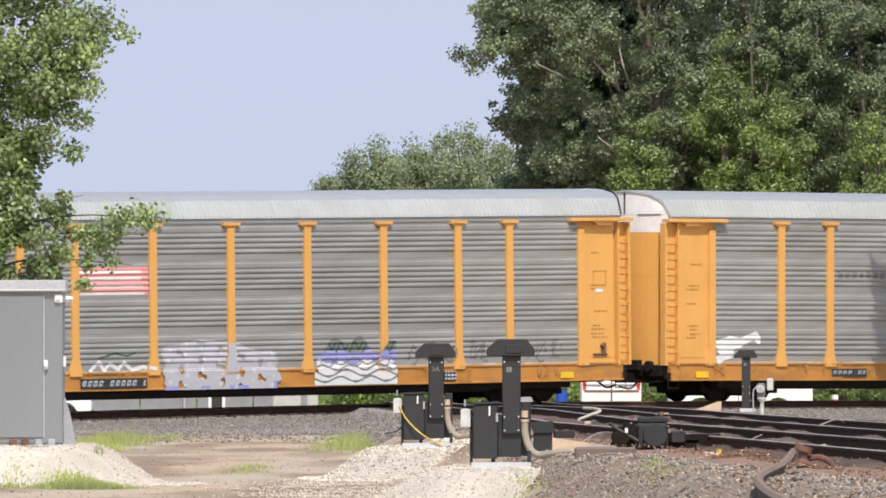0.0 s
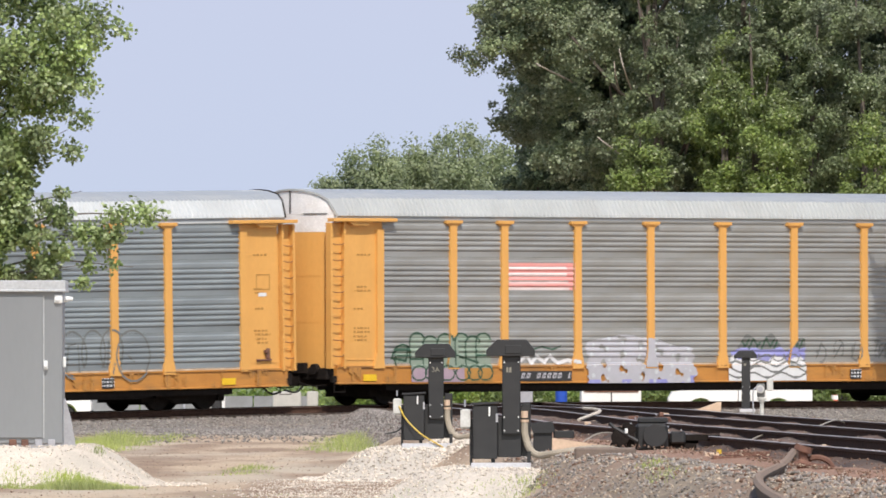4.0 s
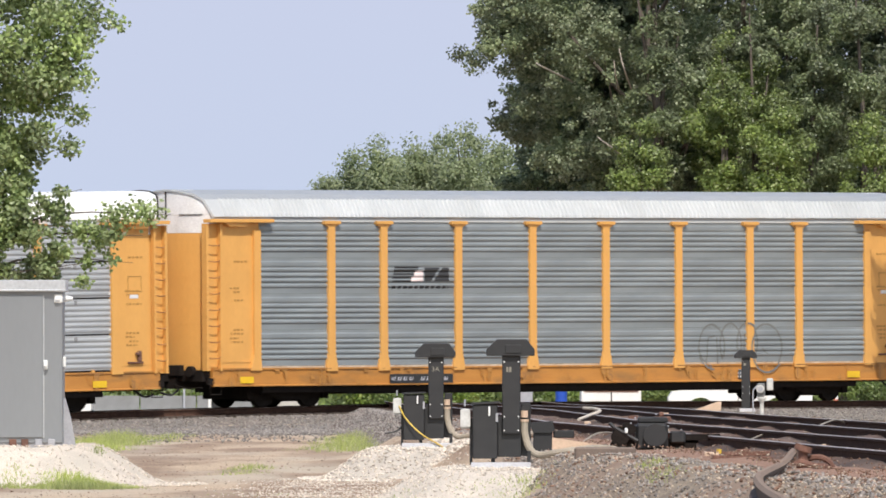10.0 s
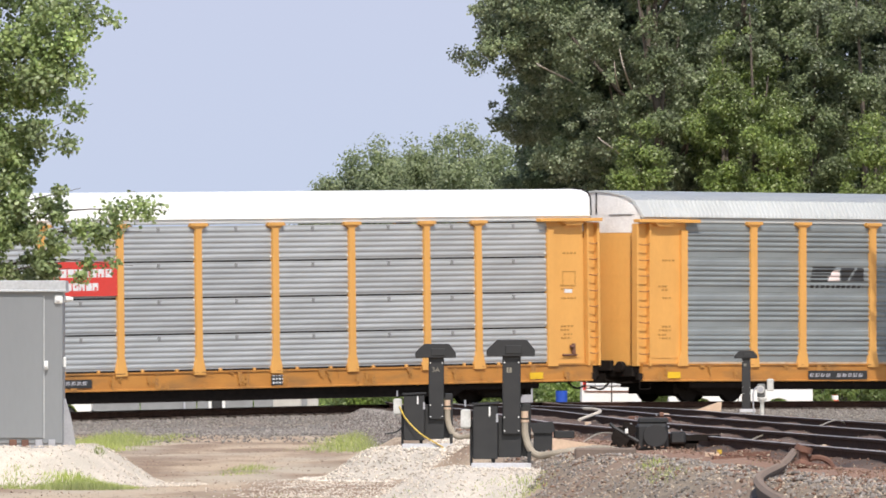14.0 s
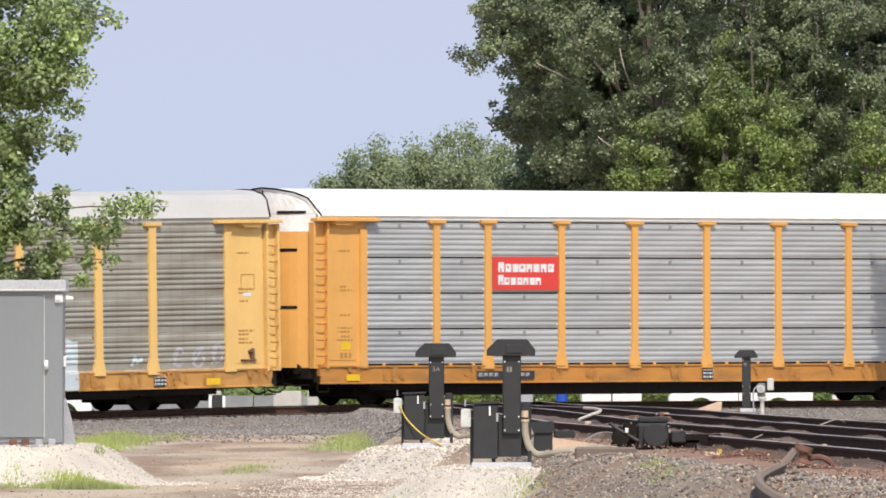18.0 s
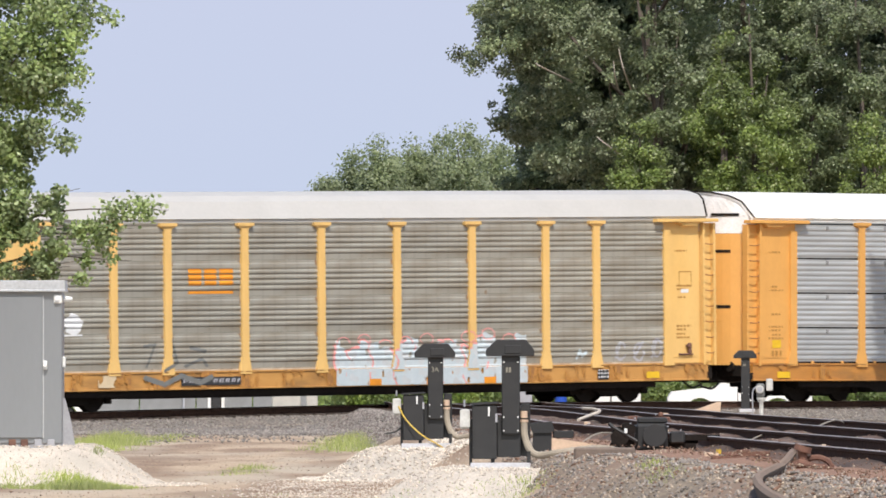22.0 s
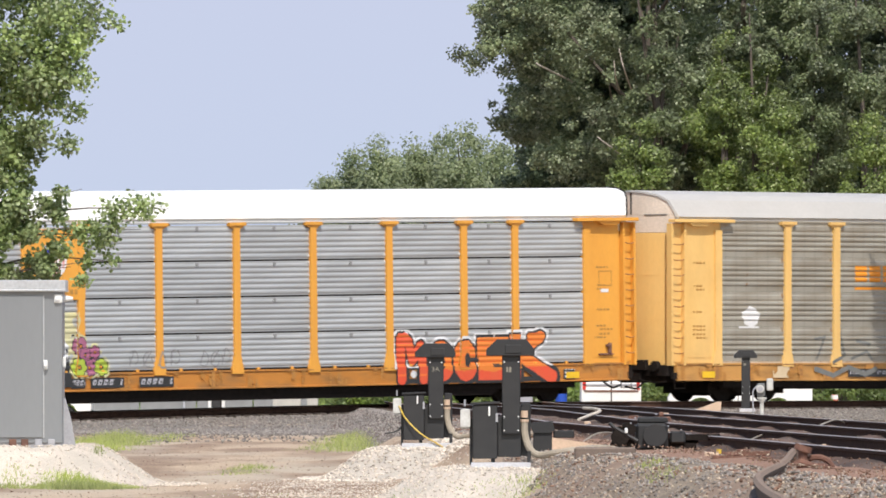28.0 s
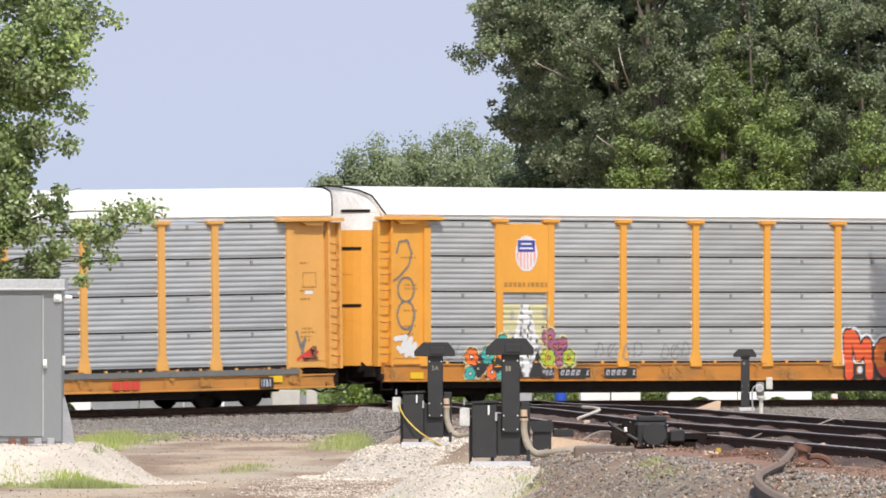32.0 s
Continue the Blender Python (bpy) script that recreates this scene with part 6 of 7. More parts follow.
scatter("gravel", 3500, heaped, (0.008, 0.018), STONE_RUST, "rust-stained stones heaped between rails", 14)
scatter("gravel", 900, heaped, (0.007, 0.016), STONE_PALE, "pale stones heaped between rails", 15)
scatter("gravel", 8000, between_rails, (0.006, 0.018), STONE_RUST, "rust-stained ballast stones between rails", 2)
scatter("gravel", 11000, on_apron, (0.02, 0.045), STONE, "grey crushed ballast stones", 3)
scatter("gravel", 11000, on_shoulder, (0.02, 0.045), STONE, "grey ballast stones along the main line", 4)
scatter("gravel", 6000, on_bed, (0.018, 0.042), STONE, "grey ballast stones beside the side track", 10)
scatter("gravel", 4500, on_mound(0), (0.008, 0.022), LIME_STONE, "pale limestone chips", 5)
scatter("gravel", 4500, on_mound(1), (0.010, 0.034), LIME_STONE, "pale limestone chips", 6)
scatter("gravel", 3500, on_mound(2), (0.008, 0.022), LIME_STONE, "pale limestone chips", 7)
scatter("gravel", 4000, on_spill, (0.006, 0.019), LIME_STONE, "scattered pale limestone chips", 8)
scatter("gravel", 3600, on_dirt, (0.005, 0.016), STONE_PALE, "pale pebbles on dirt", 13)
scatter("gravel", 900, on_dirt, (0.006, 0.02), STONE_RUST, "brown pebbles on dirt", 9)

# grass: x0, x1, y0, y1, blades, height
TUFTS = ((-7.5, -5.9, 226, 262, 3000, 0.36), (-6.7, -5.4, 255, 280, 700, 0.16), (-2.7, -0.6, 226, 272, 2600, 0.30), (-5.5, -3.95, 158.2, 160.8, 3600, 0.16), (-5.9, -5.3, 158.2, 161, 350, 0.13),
         (-3.4, -2.5, 178, 194, 500, 0.12), (0.1, 1.9, 137.2, 140.6, 1100, 0.09), (1.9, 2.5, 119, 130, 650, 0.12), (-4.65, -4.45, 162.5, 163.2, 70, 0.15), (-3.7, -1.3, 147, 152, 220, 0.05),
         (2.9, 3.6, 128, 136, 160, 0.07), (-2.7, 0.2, 262, 280, 500, 0.14), (-1.0, -0.2, 138.5, 142, 220, 0.08))
gr, gv2 = np.random.default_rng(5), []
for x0, x1, y0, y1, n, hgt in TUFTS:
    for k in range(n):
        cx, cy = 0.5 + 0.27 * gr.normal(), gr.uniform(0, 1)
        x, y = x0 + (x1 - x0) * cx, y0 + (y1 - y0) * cy
        z = ground_z(x, y) + (max(q[4](x, y) for q in MOUNDS) if y < 180 else 0) - 0.01
        hh = hgt * gr.uniform(0.25, 0.95) * math.exp(-1.2 * (2 * cx - 1) ** 2)
        w, a = gr.uniform(0.003, 0.008), gr.uniform(-0.6, 0.6)
        lx, ly = gr.normal(0, 0.35) * hh, gr.normal(0, 0.3) * hh
        gv2 += [(x - w, y + w * a, z), (x + w, y - w * a, z), (x + lx, y + ly, z + hh)]
gf2 = np.arange(len(gv2)).reshape(-1, 3)
tagged(put("grass", raw_mesh("grass", gv2, gf2, GRASS)), "tufts of green and dry grass", "grass", kind="stuff")

# ---- trackside things ----
cab = empty("signal_case", pose(-5.53, 163.0, -0.075), label="grey aluminium signal case on a limestone mound", category="equipment case")
part("body", boxes((-0.95, 0.42, -0.4, 0.4, 0.03, 1.69), bevel=0.008), CASE, cab)
part("roof_lip", boxes((-1.0, 0.455, -0.46, 0.46, 1.69, 1.80), (-1.0, 0.46, -0.47, 0.47, 1.675, 1.70), bevel=0.006), CASE_LIP, cab)
door = part("door", boxes((-0.93, 0.21, -0.425, -0.402, 0.09, 1.63), bevel=0.006), CASE, cab)
part("handle", drum(boxes((0.215, 0.26, -0.44, -0.41, 0.83, 0.93), bevel=0.008), (0.237, -0.45, 0.88), (0, 1, 0), 0.02, 0.05, 10), WHITE, door, "white door latch")
part("door_seam", boxes((0.21, 0.222, -0.412, -0.402, 0.09, 1.63)), CASE_LIP, door)
part("plinth", boxes((-0.95, 0.42, -0.38, 0.38, -0.06, 0.03)), STEEL_GREY, cab)
part("hasp", drum(boxes((0.33, 0.42, -0.43, -0.40, 1.55, 1.645), bevel=0.01), (0.37, -0.44, 1.60), (0, 1, 0), 0.022, 0.03, 10), WHITE, cab, "white plastic hasp")
part("lifting_eye", drum(bmesh.new(), (0.475, -0.2, 1.60), (1, 0, 0), 0.04, 0.10, 10, 0.02), WHITE, cab)
part("side_vent", boxes((0.42, 0.45, -0.3, -0.12, 0.85, 0.97), bevel=0.01), WHITE, cab)
for x in (-0.16, -0.03, 0.12, 0.26):
    part("anchor", boxes((x, x + 0.08, -0.42, -0.385, -0.03, 0.075), bevel=0.006), STEEL_GREY if x > 0 else RUST, cab)
bm = bmesh.new()
prism(bm, [(0.42, -0.05), (0.56, -0.05), (0.50, 0.30), (0.44, 0.52), (0.42, 0.52)], -0.05, 0.0)
part("side_brace", bm, STEEL_GREY, cab)
cab.scale = (1.216, 1.216, 1.216)


def dwarf_signal(m, label, box_side=-1, cord=False, bare=False, writing=""):
    """A hooded signal head on a mast, seen from behind, on a steel case with a hose to the track."""
    sig = empty("dwarf_signal", m, label=label, category="signal")
    sig["group"] = "dwarf signals"
    part("base_plate", boxes((-0.14 if bare else -0.46, 0.24, -0.20 if bare else -0.28, 0.22, 0.0, 0.085), bevel=0.006), PALE_STEEL, sig)
    for x, y in () if bare else ((-0.20, -0.1), (-0.20, 0.12), (0.22, -0.12), (0.22, 0.14)):
        part("leg", boxes((x - 0.022, x + 0.022, y - 0.022, y + 0.022, 0.08, 0.22)), BLACK, sig)
    if not bare:
        case = part("case", boxes((-0.44, -0.15, -0.20, 0.20, 0.13, 0.76), bevel=0.01), BLACK, sig)
        bm = bmesh.new()
        prism(bm, [(-0.46, 0.76), (-0.13, 0.775), (-0.13, 0.80), (-0.46, 0.785)], -0.22, 0.22)
        part("lid", bm, BLACK, case)
        part("latch", boxes((-0.255, -0.235, -0.22, -0.20, 0.63, 0.74)), WHITE, case, "white latch bar")
        part("hinge", boxes((-0.17, -0.145, -0.215, -0.20, 0.56, 0.66)), STEEL_GREY, case)
        part("door_edge", boxes((-0.43, -0.42, -0.207, -0.20, 0.16, 0.74)), BLACK, case)
        part("rear_case", boxes((-0.15, 0.13, -0.08, 0.20, 0.15, 0.62), (0.13, 0.24, -0.02, 0.18, 0.16, 0.78), bevel=0.01), BLACK, sig)
    low = 0.055 if writing else 0.0
    mast = part("mast", boxes((-0.095, 0.12, -0.14, 0.02, 0.04 if bare else 0.42, 1.34 - low), bevel=0.012), BLACK, sig)
    for x in (-0.07, 0.095):
        for z in (0.46, 0.62, 1.26 - low):
            part("bolt", drum(bmesh.new(), (x, -0.145, z), (0, 1, 0), 0.009, 0.012, 8), WHITE, mast)
    if writing:
        text = bpy.data.curves.new("number", "FONT")
        text.body, text.size, text.align_x = writing, 0.095, "CENTER"
        carrier = bpy.data.objects.new("number", text)
        me = bpy.data.meshes.new_from_object(carrier)
        bpy.data.objects.remove(carrier)
        me.materials.clear()
        me.materials.append(FADED_MARK)
        put("number", me, mast, "pale stencilled number", m=pose(0.005, -0.1425, 1.08, 90, 0, 0))
    for k, (w, dx) in enumerate(() if writing else ((0.022, -0.035), (0.026, 0.0))):
        part("number_mark", boxes((dx - w / 2, dx + w / 2, -0.1425, -0.1405, 1.14, 1.20)), FADED_MARK, mast, "faded yellow mark")
    bm = bmesh.new()
    prism(bm, [(-0.28, 1.33), (0.285, 1.33), (0.285, 1.405), (0.19, 1.525), (-0.155, 1.525), (-0.28, 1.405)], -0.20, 0.16)
    bmesh.ops.bevel(bm, geom=bm.edges[:], offset=0.008, segments=1, affect="EDGES")
    hood = part("hood", bm, BLACK, sig)
    part("rear_cover", boxes((-0.06, 0.13, -0.212, -0.198, 1.36, 1.46), bevel=0.006), BLACK, hood)
    if low:
        hood.matrix_basis = pose(0, 0, -low)
    if bare:
        return sig
    side = box_side
    xs = sorted((side * 0.475, side * 0.575))
    jb = part("junction_box", boxes((xs[0], xs[1], -0.15, 0.05, 0.48, 0.71), bevel=0.01), WEATHERED_WHITE, sig, "white junction box")
    part("box_lid", boxes((xs[0] - 0.008, xs[1] + 0.008, -0.17, -0.152, 0.50, 0.70), bevel=0.004), WEATHERED_WHITE, jb)
    part("conduit", tube(bmesh.new(), [(side * 0.53, 0, 0.74), (side * 0.53, 0, 0.82)], 0.012, 6), STEEL_GREY, jb)
    part("bracket", boxes((*sorted((side * 0.44, side * 0.48)), -0.08, 0.0, 0.52, 0.60), (*sorted((side * 0.44, side * 0.475)), -0.05, -0.01, 0.05, 0.55)), BLACK, sig)
    part("fitting", drum(drum(bmesh.new(), (0.165, -0.06, 0.65), (0, 0, 1), 0.042, 0.08, 12), (0.165, -0.06, 0.575), (0, 0, 1), 0.052, 0.03, 12), PLY, sig, "pale hose fitting")
    part("fitting_box", boxes((0.125, 0.225, -0.05, 0.05, 0.69, 0.735)), BLACK, sig)
    if box_side < 0:
        part("hose", tube(bmesh.new(), smooth_path([(0.165, -0.06, 0.57), (0.175, -0.07, 0.40), (0.24, -0.1, 0.23), (0.36, -0.12, 0.17), (0.55, -0.3, 0.20), (0.80, -0.3, 0.235), (1.10, 0.2, 0.25), (1.35, 0.6, 0.20)], 5), 0.042, 10), HOSE, sig, "ribbed tan hose")
    if cord:
        part("stub_pipe", tube(bmesh.new(), smooth_path([(-0.44, -0.1, 0.34), (-0.54, -0.1, 0.25), (-0.70, -0.1, 0.22)], 4), 0.012, 6), BLACK, sig)
        part("cord", tube(bmesh.new(), smooth_path([(-0.50, -0.18, 0.60), (-0.40, -0.24, 0.42), (-0.2, -0.3, 0.22), (0.03, -0.3, 0.08), (0.12, -0.3, 0.02)], 5), 0.011, 6), YELLOW_CORD, sig, "yellow cord")
    return sig


dwarf_signal(pose(0.785, 144.0, -0.232), "black hooded dwarf signal with white junction box")
dwarf_signal(pose(-0.11, 171.0, -0.175), "black hooded dwarf signal with yellow cord", cord=True, writing="3A")
dwarf_signal(pose(7.46, 304.0, -0.15), "black hooded dwarf signal beside the side track", bare=True)
stand = empty("valve_stand", pose(7.78, 303.0, ground_z(7.78, 303.0)), label="white painted pipe stand with small gauges", category="pipe stand")
part("pipe", drum(bmesh.new(), (0.06, 0, 0.40), (0, 0, 1), 0.05, 0.80, 14), WEATHERED_WHITE, stand)
part("flange", drum(drum(bmesh.new(), (0.06, 0, 0.79), (0, 0, 1), 0.12, 0.05, 18), (0.06, 0, 0.74), (0, 0, 1), 0.09, 0.06, 18), WEATHERED_WHITE, stand)
part("valve_body", boxes((-0.06, 0.14, -0.08, 0.12, 0.82, 1.16), bevel=0.03), STEEL_DARK, stand, "dark valve body")
gauge = part("gauge", drum(bmesh.new(), (0.02, -0.11, 1.02), (0, 1, 0), 0.10, 0.05, 18), WEATHERED_WHITE, stand)
part("dial", drum(bmesh.new(), (0.02, -0.14, 1.02), (0, 1, 0), 0.065, 0.02, 16), STEEL_GREY, gauge)
part("head_box", boxes((0.18, 0.34, -0.08, 0.08, 0.98, 1.28), bevel=0.02), WEATHERED_WHITE, stand)
part("drain_pipe", tube(bmesh.new(), smooth_path([(-0.04, -0.05, 1.1), (-0.14, -0.05, 1.0), (-0.16, -0.05, 0.8), (-0.14, -0.05, 0.2)], 4), 0.02, 7), STEEL_GREY, stand)

jb = empty("track_junction_box", pose(1.19, 147.5, -0.06), label="black steel track box with a sloped lid", category="equipment box")
part("body", boxes((-0.11, 0.115, -0.12, 0.12, -0.1, 0.27), bevel=0.008), BLACK, jb)
bm = bmesh.new()
prism(bm, [(-0.15, 0.36), (0.12, 0.38), (0.15, 0.27), (0.09, 0.24), (-0.11, 0.24), (-0.13, 0.28)], -0.15, 0.15)
part("lid", bm, BLACK, jb)
part("side_arm", boxes((0.13, 0.38, -0.05, 0.05, 0.18, 0.27), bevel=0.01), BLACK, jb)

# switch machine
sm = empty("switch_machine", pose(2.50, 147.0, -0.06), label="black greasy switch machine beside the rails", category="switch machine")
part("gear_case", boxes((-0.16, 0.14, -0.18, 0.18, 0.02, 0.30), bevel=0.03), BLACK, sm)
part("cover", boxes((-0.14, 0.14, -0.16, 0.16, 0.30, 0.36), bevel=0.015), BLACK, sm)
part("motor", drum(bmesh.new(), (0.02, -0.22, 0.18), (0, 1, 0), 0.11, 0.16, 18), BLACK, sm)
bm = bmesh.new()
for x, z, r in ((-0.30, 0.20, 0.07), (-0.22, 0.10, 0.06), (-0.34, 0.08, 0.05), (-0.24, 0.27, 0.04)):
    drum(bm, (x, -0.06, z), (0, 1, 0), r, 0.22, 12)
part("linkage", bm, GREASE, sm)
part("throw_lever", tube(bmesh.new(), [(-0.14, -0.2, 0.12), (-0.36, -0.2, 0.26), (-0.40, -0.2, 0.30)], 0.02, 6), BLACK, sm)
part("throw_rod", boxes((0.14, 0.42, -0.04, 0.04, 0.10, 0.15), (0.14, 0.40, -0.1, 0.1, 0.02, 0.10)), GREASE, sm)
part("plate", boxes((-0.34, 0.45, -0.25, 0.3, -0.04, 0.02), bevel=0.005), RUST, sm)
part("foot", boxes((-0.30, -0.26, -0.2, -0.16, -0.12, 0.1)), BLACK, sm)
part("gear_cover", drum(drum(bmesh.new(), (-0.30, -0.16, 0.16), (0, 1, 0), 0.085, 0.10, 14), (-0.20, -0.18, 0.24), (0, 1, 0), 0.05, 0.08, 10), GREASE, sm)
part("lock_box", boxes((0.16, 0.30, -0.16, 0.02, 0.10, 0.22), bevel=0.015), BLACK, sm)
part("side_bar", boxes((0.30, 0.62, -0.1, -0.02, 0.13, 0.19)), GREASE, sm)
part("padlock", boxes((-0.26, -0.23, -0.24, -0.21, 0.20, 0.25), bevel=0.006), WHITE, sm)
for x, z in ((0.03, 0.385), (-0.20, 0.30), (0.14, 0.27), (0.26, 0.235)):
    part("bolt", drum(bmesh.new(), (x, -0.17, z), (0, 1, 0), 0.008, 0.03, 8), STEEL_GREY, sm)
sm.scale = (1.3, 1.3, 1.2)
# small hardware along the rails
for x, y, z, w, mat, nm, lb in ((2.30, 196.0, 0.06, 0.10, PLY, "rail_anchor", "pale rusted rail anchor clip"), (3.30, 214.0, 0.08, 0.16, RUST, "rail_brace", "rusty iron rail brace beside a rail"), (4.9, 172.0, 0.02, 0.14, RUST, "rail_brace", "rusty iron rail brace beside a rail"), (4.05, 131.0, 0.02, 0.05, PLY, "marker_stake", "thin pale marker stake"),
                               (3.0, 176.0, 0.02, 0.16, RUST, "rail_brace", "rusty iron rail brace beside a rail"), (4.3, 240.0, 0.03, 0.2, PLY, "timber_offcut", "pale timber offcut between rails"), (2.0, 190.0, -0.05, 0.2, RUST, "rail_brace", "rusty iron rail brace beside a rail")):
    o = empty(nm, pose(x, y, z), label=lb, category="rail fitting")
    part("body", boxes((-w / 2, w / 2, -0.05, 0.05, -0.10, 0.04 if nm != "marker_stake" else 0.13), bevel=0.008), mat, o)
    part("bolt", drum(bmesh.new(), (w * 0.25, -0.05, 0.0), (0, 1, 0), 0.018, 0.03, 8), STEEL_GREY, o)
for pts2 in ([(1.75, 160.0, -0.05), (2.1, 163.0, 0.10), (2.6, 165.0, 0.02)], [(3.9, 158.0, 0.02), (4.3, 160.5, 0.11), (4.9, 163.0, 0.03)], [(5.6, 186.0, 0.05), (6.0, 188.0, 0.16), (6.3, 191.0, 0.05)]):
    o = empty("bond_wire", label="thin pale bond wire looped between rails", category="wire")
    part("wire", tube(bmesh.new(), smooth_path(pts2, 5), 0.012, 6), HOSE, o)

off = empty("iron_offcut", pose(-1.75, 311, ground_z(-1.75, 311) + 0.13, 0, -28, 20), label="short dark iron offcut leaning on gravel", category="scrap iron")
part("bar", boxes((-0.19, 0.17, -0.05, 0.05, -0.05, 0.04), bevel=0.012), RUST_DARK, off)
part("lug", boxes((0.05, 0.15, -0.06, 0.06, 0.04, 0.08), bevel=0.008), RUST_DARK, off)
ply = empty("plywood_sheet", pose(1.50, 149.0, -0.04), label="tan plywood offcut leaning by the track", category="board")
bm = bmesh.new()
prism(bm, [(-0.30, -0.08), (0.55, -0.08), (0.55, 0.05), (-0.30, 0.17)], -0.012, 0.012)
part("board", bm, PLY, ply)
blk = empty("timber_block", pose(2.03, 148.5, -0.13), label="pale timber block on gravel", category="timber")
part("block", boxes((-0.11, 0.10, -0.1, 0.1, 0.0, 0.06), bevel=0.006), PLY, blk)
duct = empty("cable_duct", pose(1.80, 138.0, -0.05), label="brown half-buried cable duct on gravel", category="cable duct")
part("channel", boxes((-0.33, 0.36, -0.12, 0.12, -0.05, 0.12), bevel=0.02), BROWN_DUCT, duct)

# bent rail end, castings and rods by the side tracks
bent = empty("bent_rail", label="bent brown rail end curling away from the track", category="rail")
pts = smooth_path([(3.80, 138.0, 0.06), (3.84, 135.5, 0.09), (3.80, 133.5, 0.10), (3.68, 130.0, 0.09), (3.22, 117.0, 0.08), (2.88, 110.0, 0.06), (2.68, 104.8, 0.055), (2.52, 97.0, 0.05), (2.485, 91.0, 0.03), (2.56, 86.7, 0.0), (2.80, 82.0, -0.05), (3.4, 75.0, -0.2)], 6)
RAIL_HEAD_BROWN = surface("brown_rail_head", (0.27, 0.19, 0.135), (0.17, 0.115, 0.08), 7, 0.7, fine=50, bump=0.2)
BENT_OUTLINE = [(-0.075, -0.17), (0.075, -0.17), (0.07, -0.155), (0.02, -0.13), (0.018, -0.075), (0.040, -0.06), (0.044, -0.03), (0.020, 0.0), (-0.020, 0.0), (-0.044, -0.03), (-0.040, -0.06), (-0.018, -0.075), (-0.02, -0.13), (-0.07, -0.155)]
bent_frames = []
for i, p in enumerate(pts):
    d = (pts[min(i + 1, len(pts) - 1)] - pts[max(i - 1, 0)]).normalized()
    bent_frames.append((p, d.cross(UP).normalized(), UP))
bm = sweep(bmesh.new(), BENT_OUTLINE, bent_frames, mats=[0] * 6 + [1] * 3 + [0] * 5)
put("rail", mesh_of("bent_rail", bm, RUST_DARK, RAIL_HEAD_BROWN), bent)
part("coupling", drum(bmesh.new(), (3.80, 133.5, 0.07), (0.0, 1, 0.0), 0.06, 0.9, 12), RUST, bent)
cast = empty("rail_casting", pose(3.50, 119.0, -0.02), label="rusty iron rail brace and casting", category="casting")
part("brace", boxes((-0.22, 0.20, -0.1, 0.1, -0.06, 0.05), bevel=0.02), RUST, cast)
bm = bmesh.new()
for a0 in (0.1,):
    tube(bm, [(0.10 + 0.14 * math.cos(a), 0, 0.0 + 0.10 * math.sin(a)) for a in (math.pi * k / 10 for k in range(11))], 0.025, 7)
part("ring", bm, RUST, cast)
part("knob", drum(drum(bmesh.new(), (-0.02, -0.05, 0.10), (0, 0, 1), 0.045, 0.12, 10), (-0.02, -0.05, 0.17), (0.3, 0, 1), 0.08, 0.05, 12), RUST, cast)
part("lever", tube(bmesh.new(), [(-0.18, -0.08, -0.02), (-0.05, -0.1, 0.06), (0.10, -0.1, 0.02)], 0.03, 7), RUST, cast)
part("shoe", boxes((0.02, 0.20, -0.16, -0.02, -0.10, -0.02), bevel=0.015), RUST, cast)
cast.scale = (1.1, 1.1, 1.2)
tb = empty("rail_clamp", pose(2.98, 137.0, -0.06), label="yellowed rail clamp block beside a rail", category="rail clamp")
part("block", boxes((-0.07, 0.09, -0.06, 0.06, -0.02, 0.08), bevel=0.01), PLY, tb)
part("bolt", drum(bmesh.new(), (0.09, 0, 0.09), (0, 0, 1), 0.03, 0.05, 8), YELLOW_CORD, tb)
for x, y, z, w, turn in ((3.10, 131.5, 0.0, 0.46, 4), (3.30, 134.0, 0.03, 0.52, -3), (3.42, 130.0, -0.02, 0.42, 6), (3.55, 112.0, -0.08, 0.36, -8), (2.85, 118.0, -0.06, 0.5, 5)):
    o = empty("rusty_plate", pose(x, y, z, 0, turn * 0.5, turn), label="rusty iron plate lying beside the rails", category="plate")
    part("plate", boxes((-w / 2, w / 2, -0.12, 0.12, -0.03, 0.02), bevel=0.006), RUST, o)
    part("shoulder", boxes((-w * 0.2, w * 0.1, -0.10, 0.10, 0.02, 0.045), bevel=0.008), RUST, o)
rod = empty("switch_rod", label="pale bent switch rod between rails", category="rod")
part("bar", tube(bmesh.new(), smooth_path([(2.26, 205, 0.09), (2.46, 205.6, 0.16), (2.62, 206, 0.225), (2.56, 206.4, 0.26), (2.36, 207, 0.275)], 4), 0.028, 7), PALE_ROD, rod)
gs = empty("switch_stand_casting", pose(3.65, 205, 0.02), label="yellowish rusted switch casting", category="casting")
part("body", boxes((-0.13, 0.14, -0.1, 0.1, -0.05, 0.12), (-0.06, 0.02, -0.05, 0.05, 0.12, 0.2), bevel=0.02), RUST, gs)
sl = empty("timber_slab", pose(5.88, 270, -0.12), label="tan timber slab beside the rails", category="timber")
bm = bmesh.new()
prism(bm, [(-0.36, 0.06), (0.20, 0.10), (0.22, 0.32), (0.14, 0.32), (-0.36, 0.14)], -0.2, 0.2)
part("slab", bm, PLY, sl)

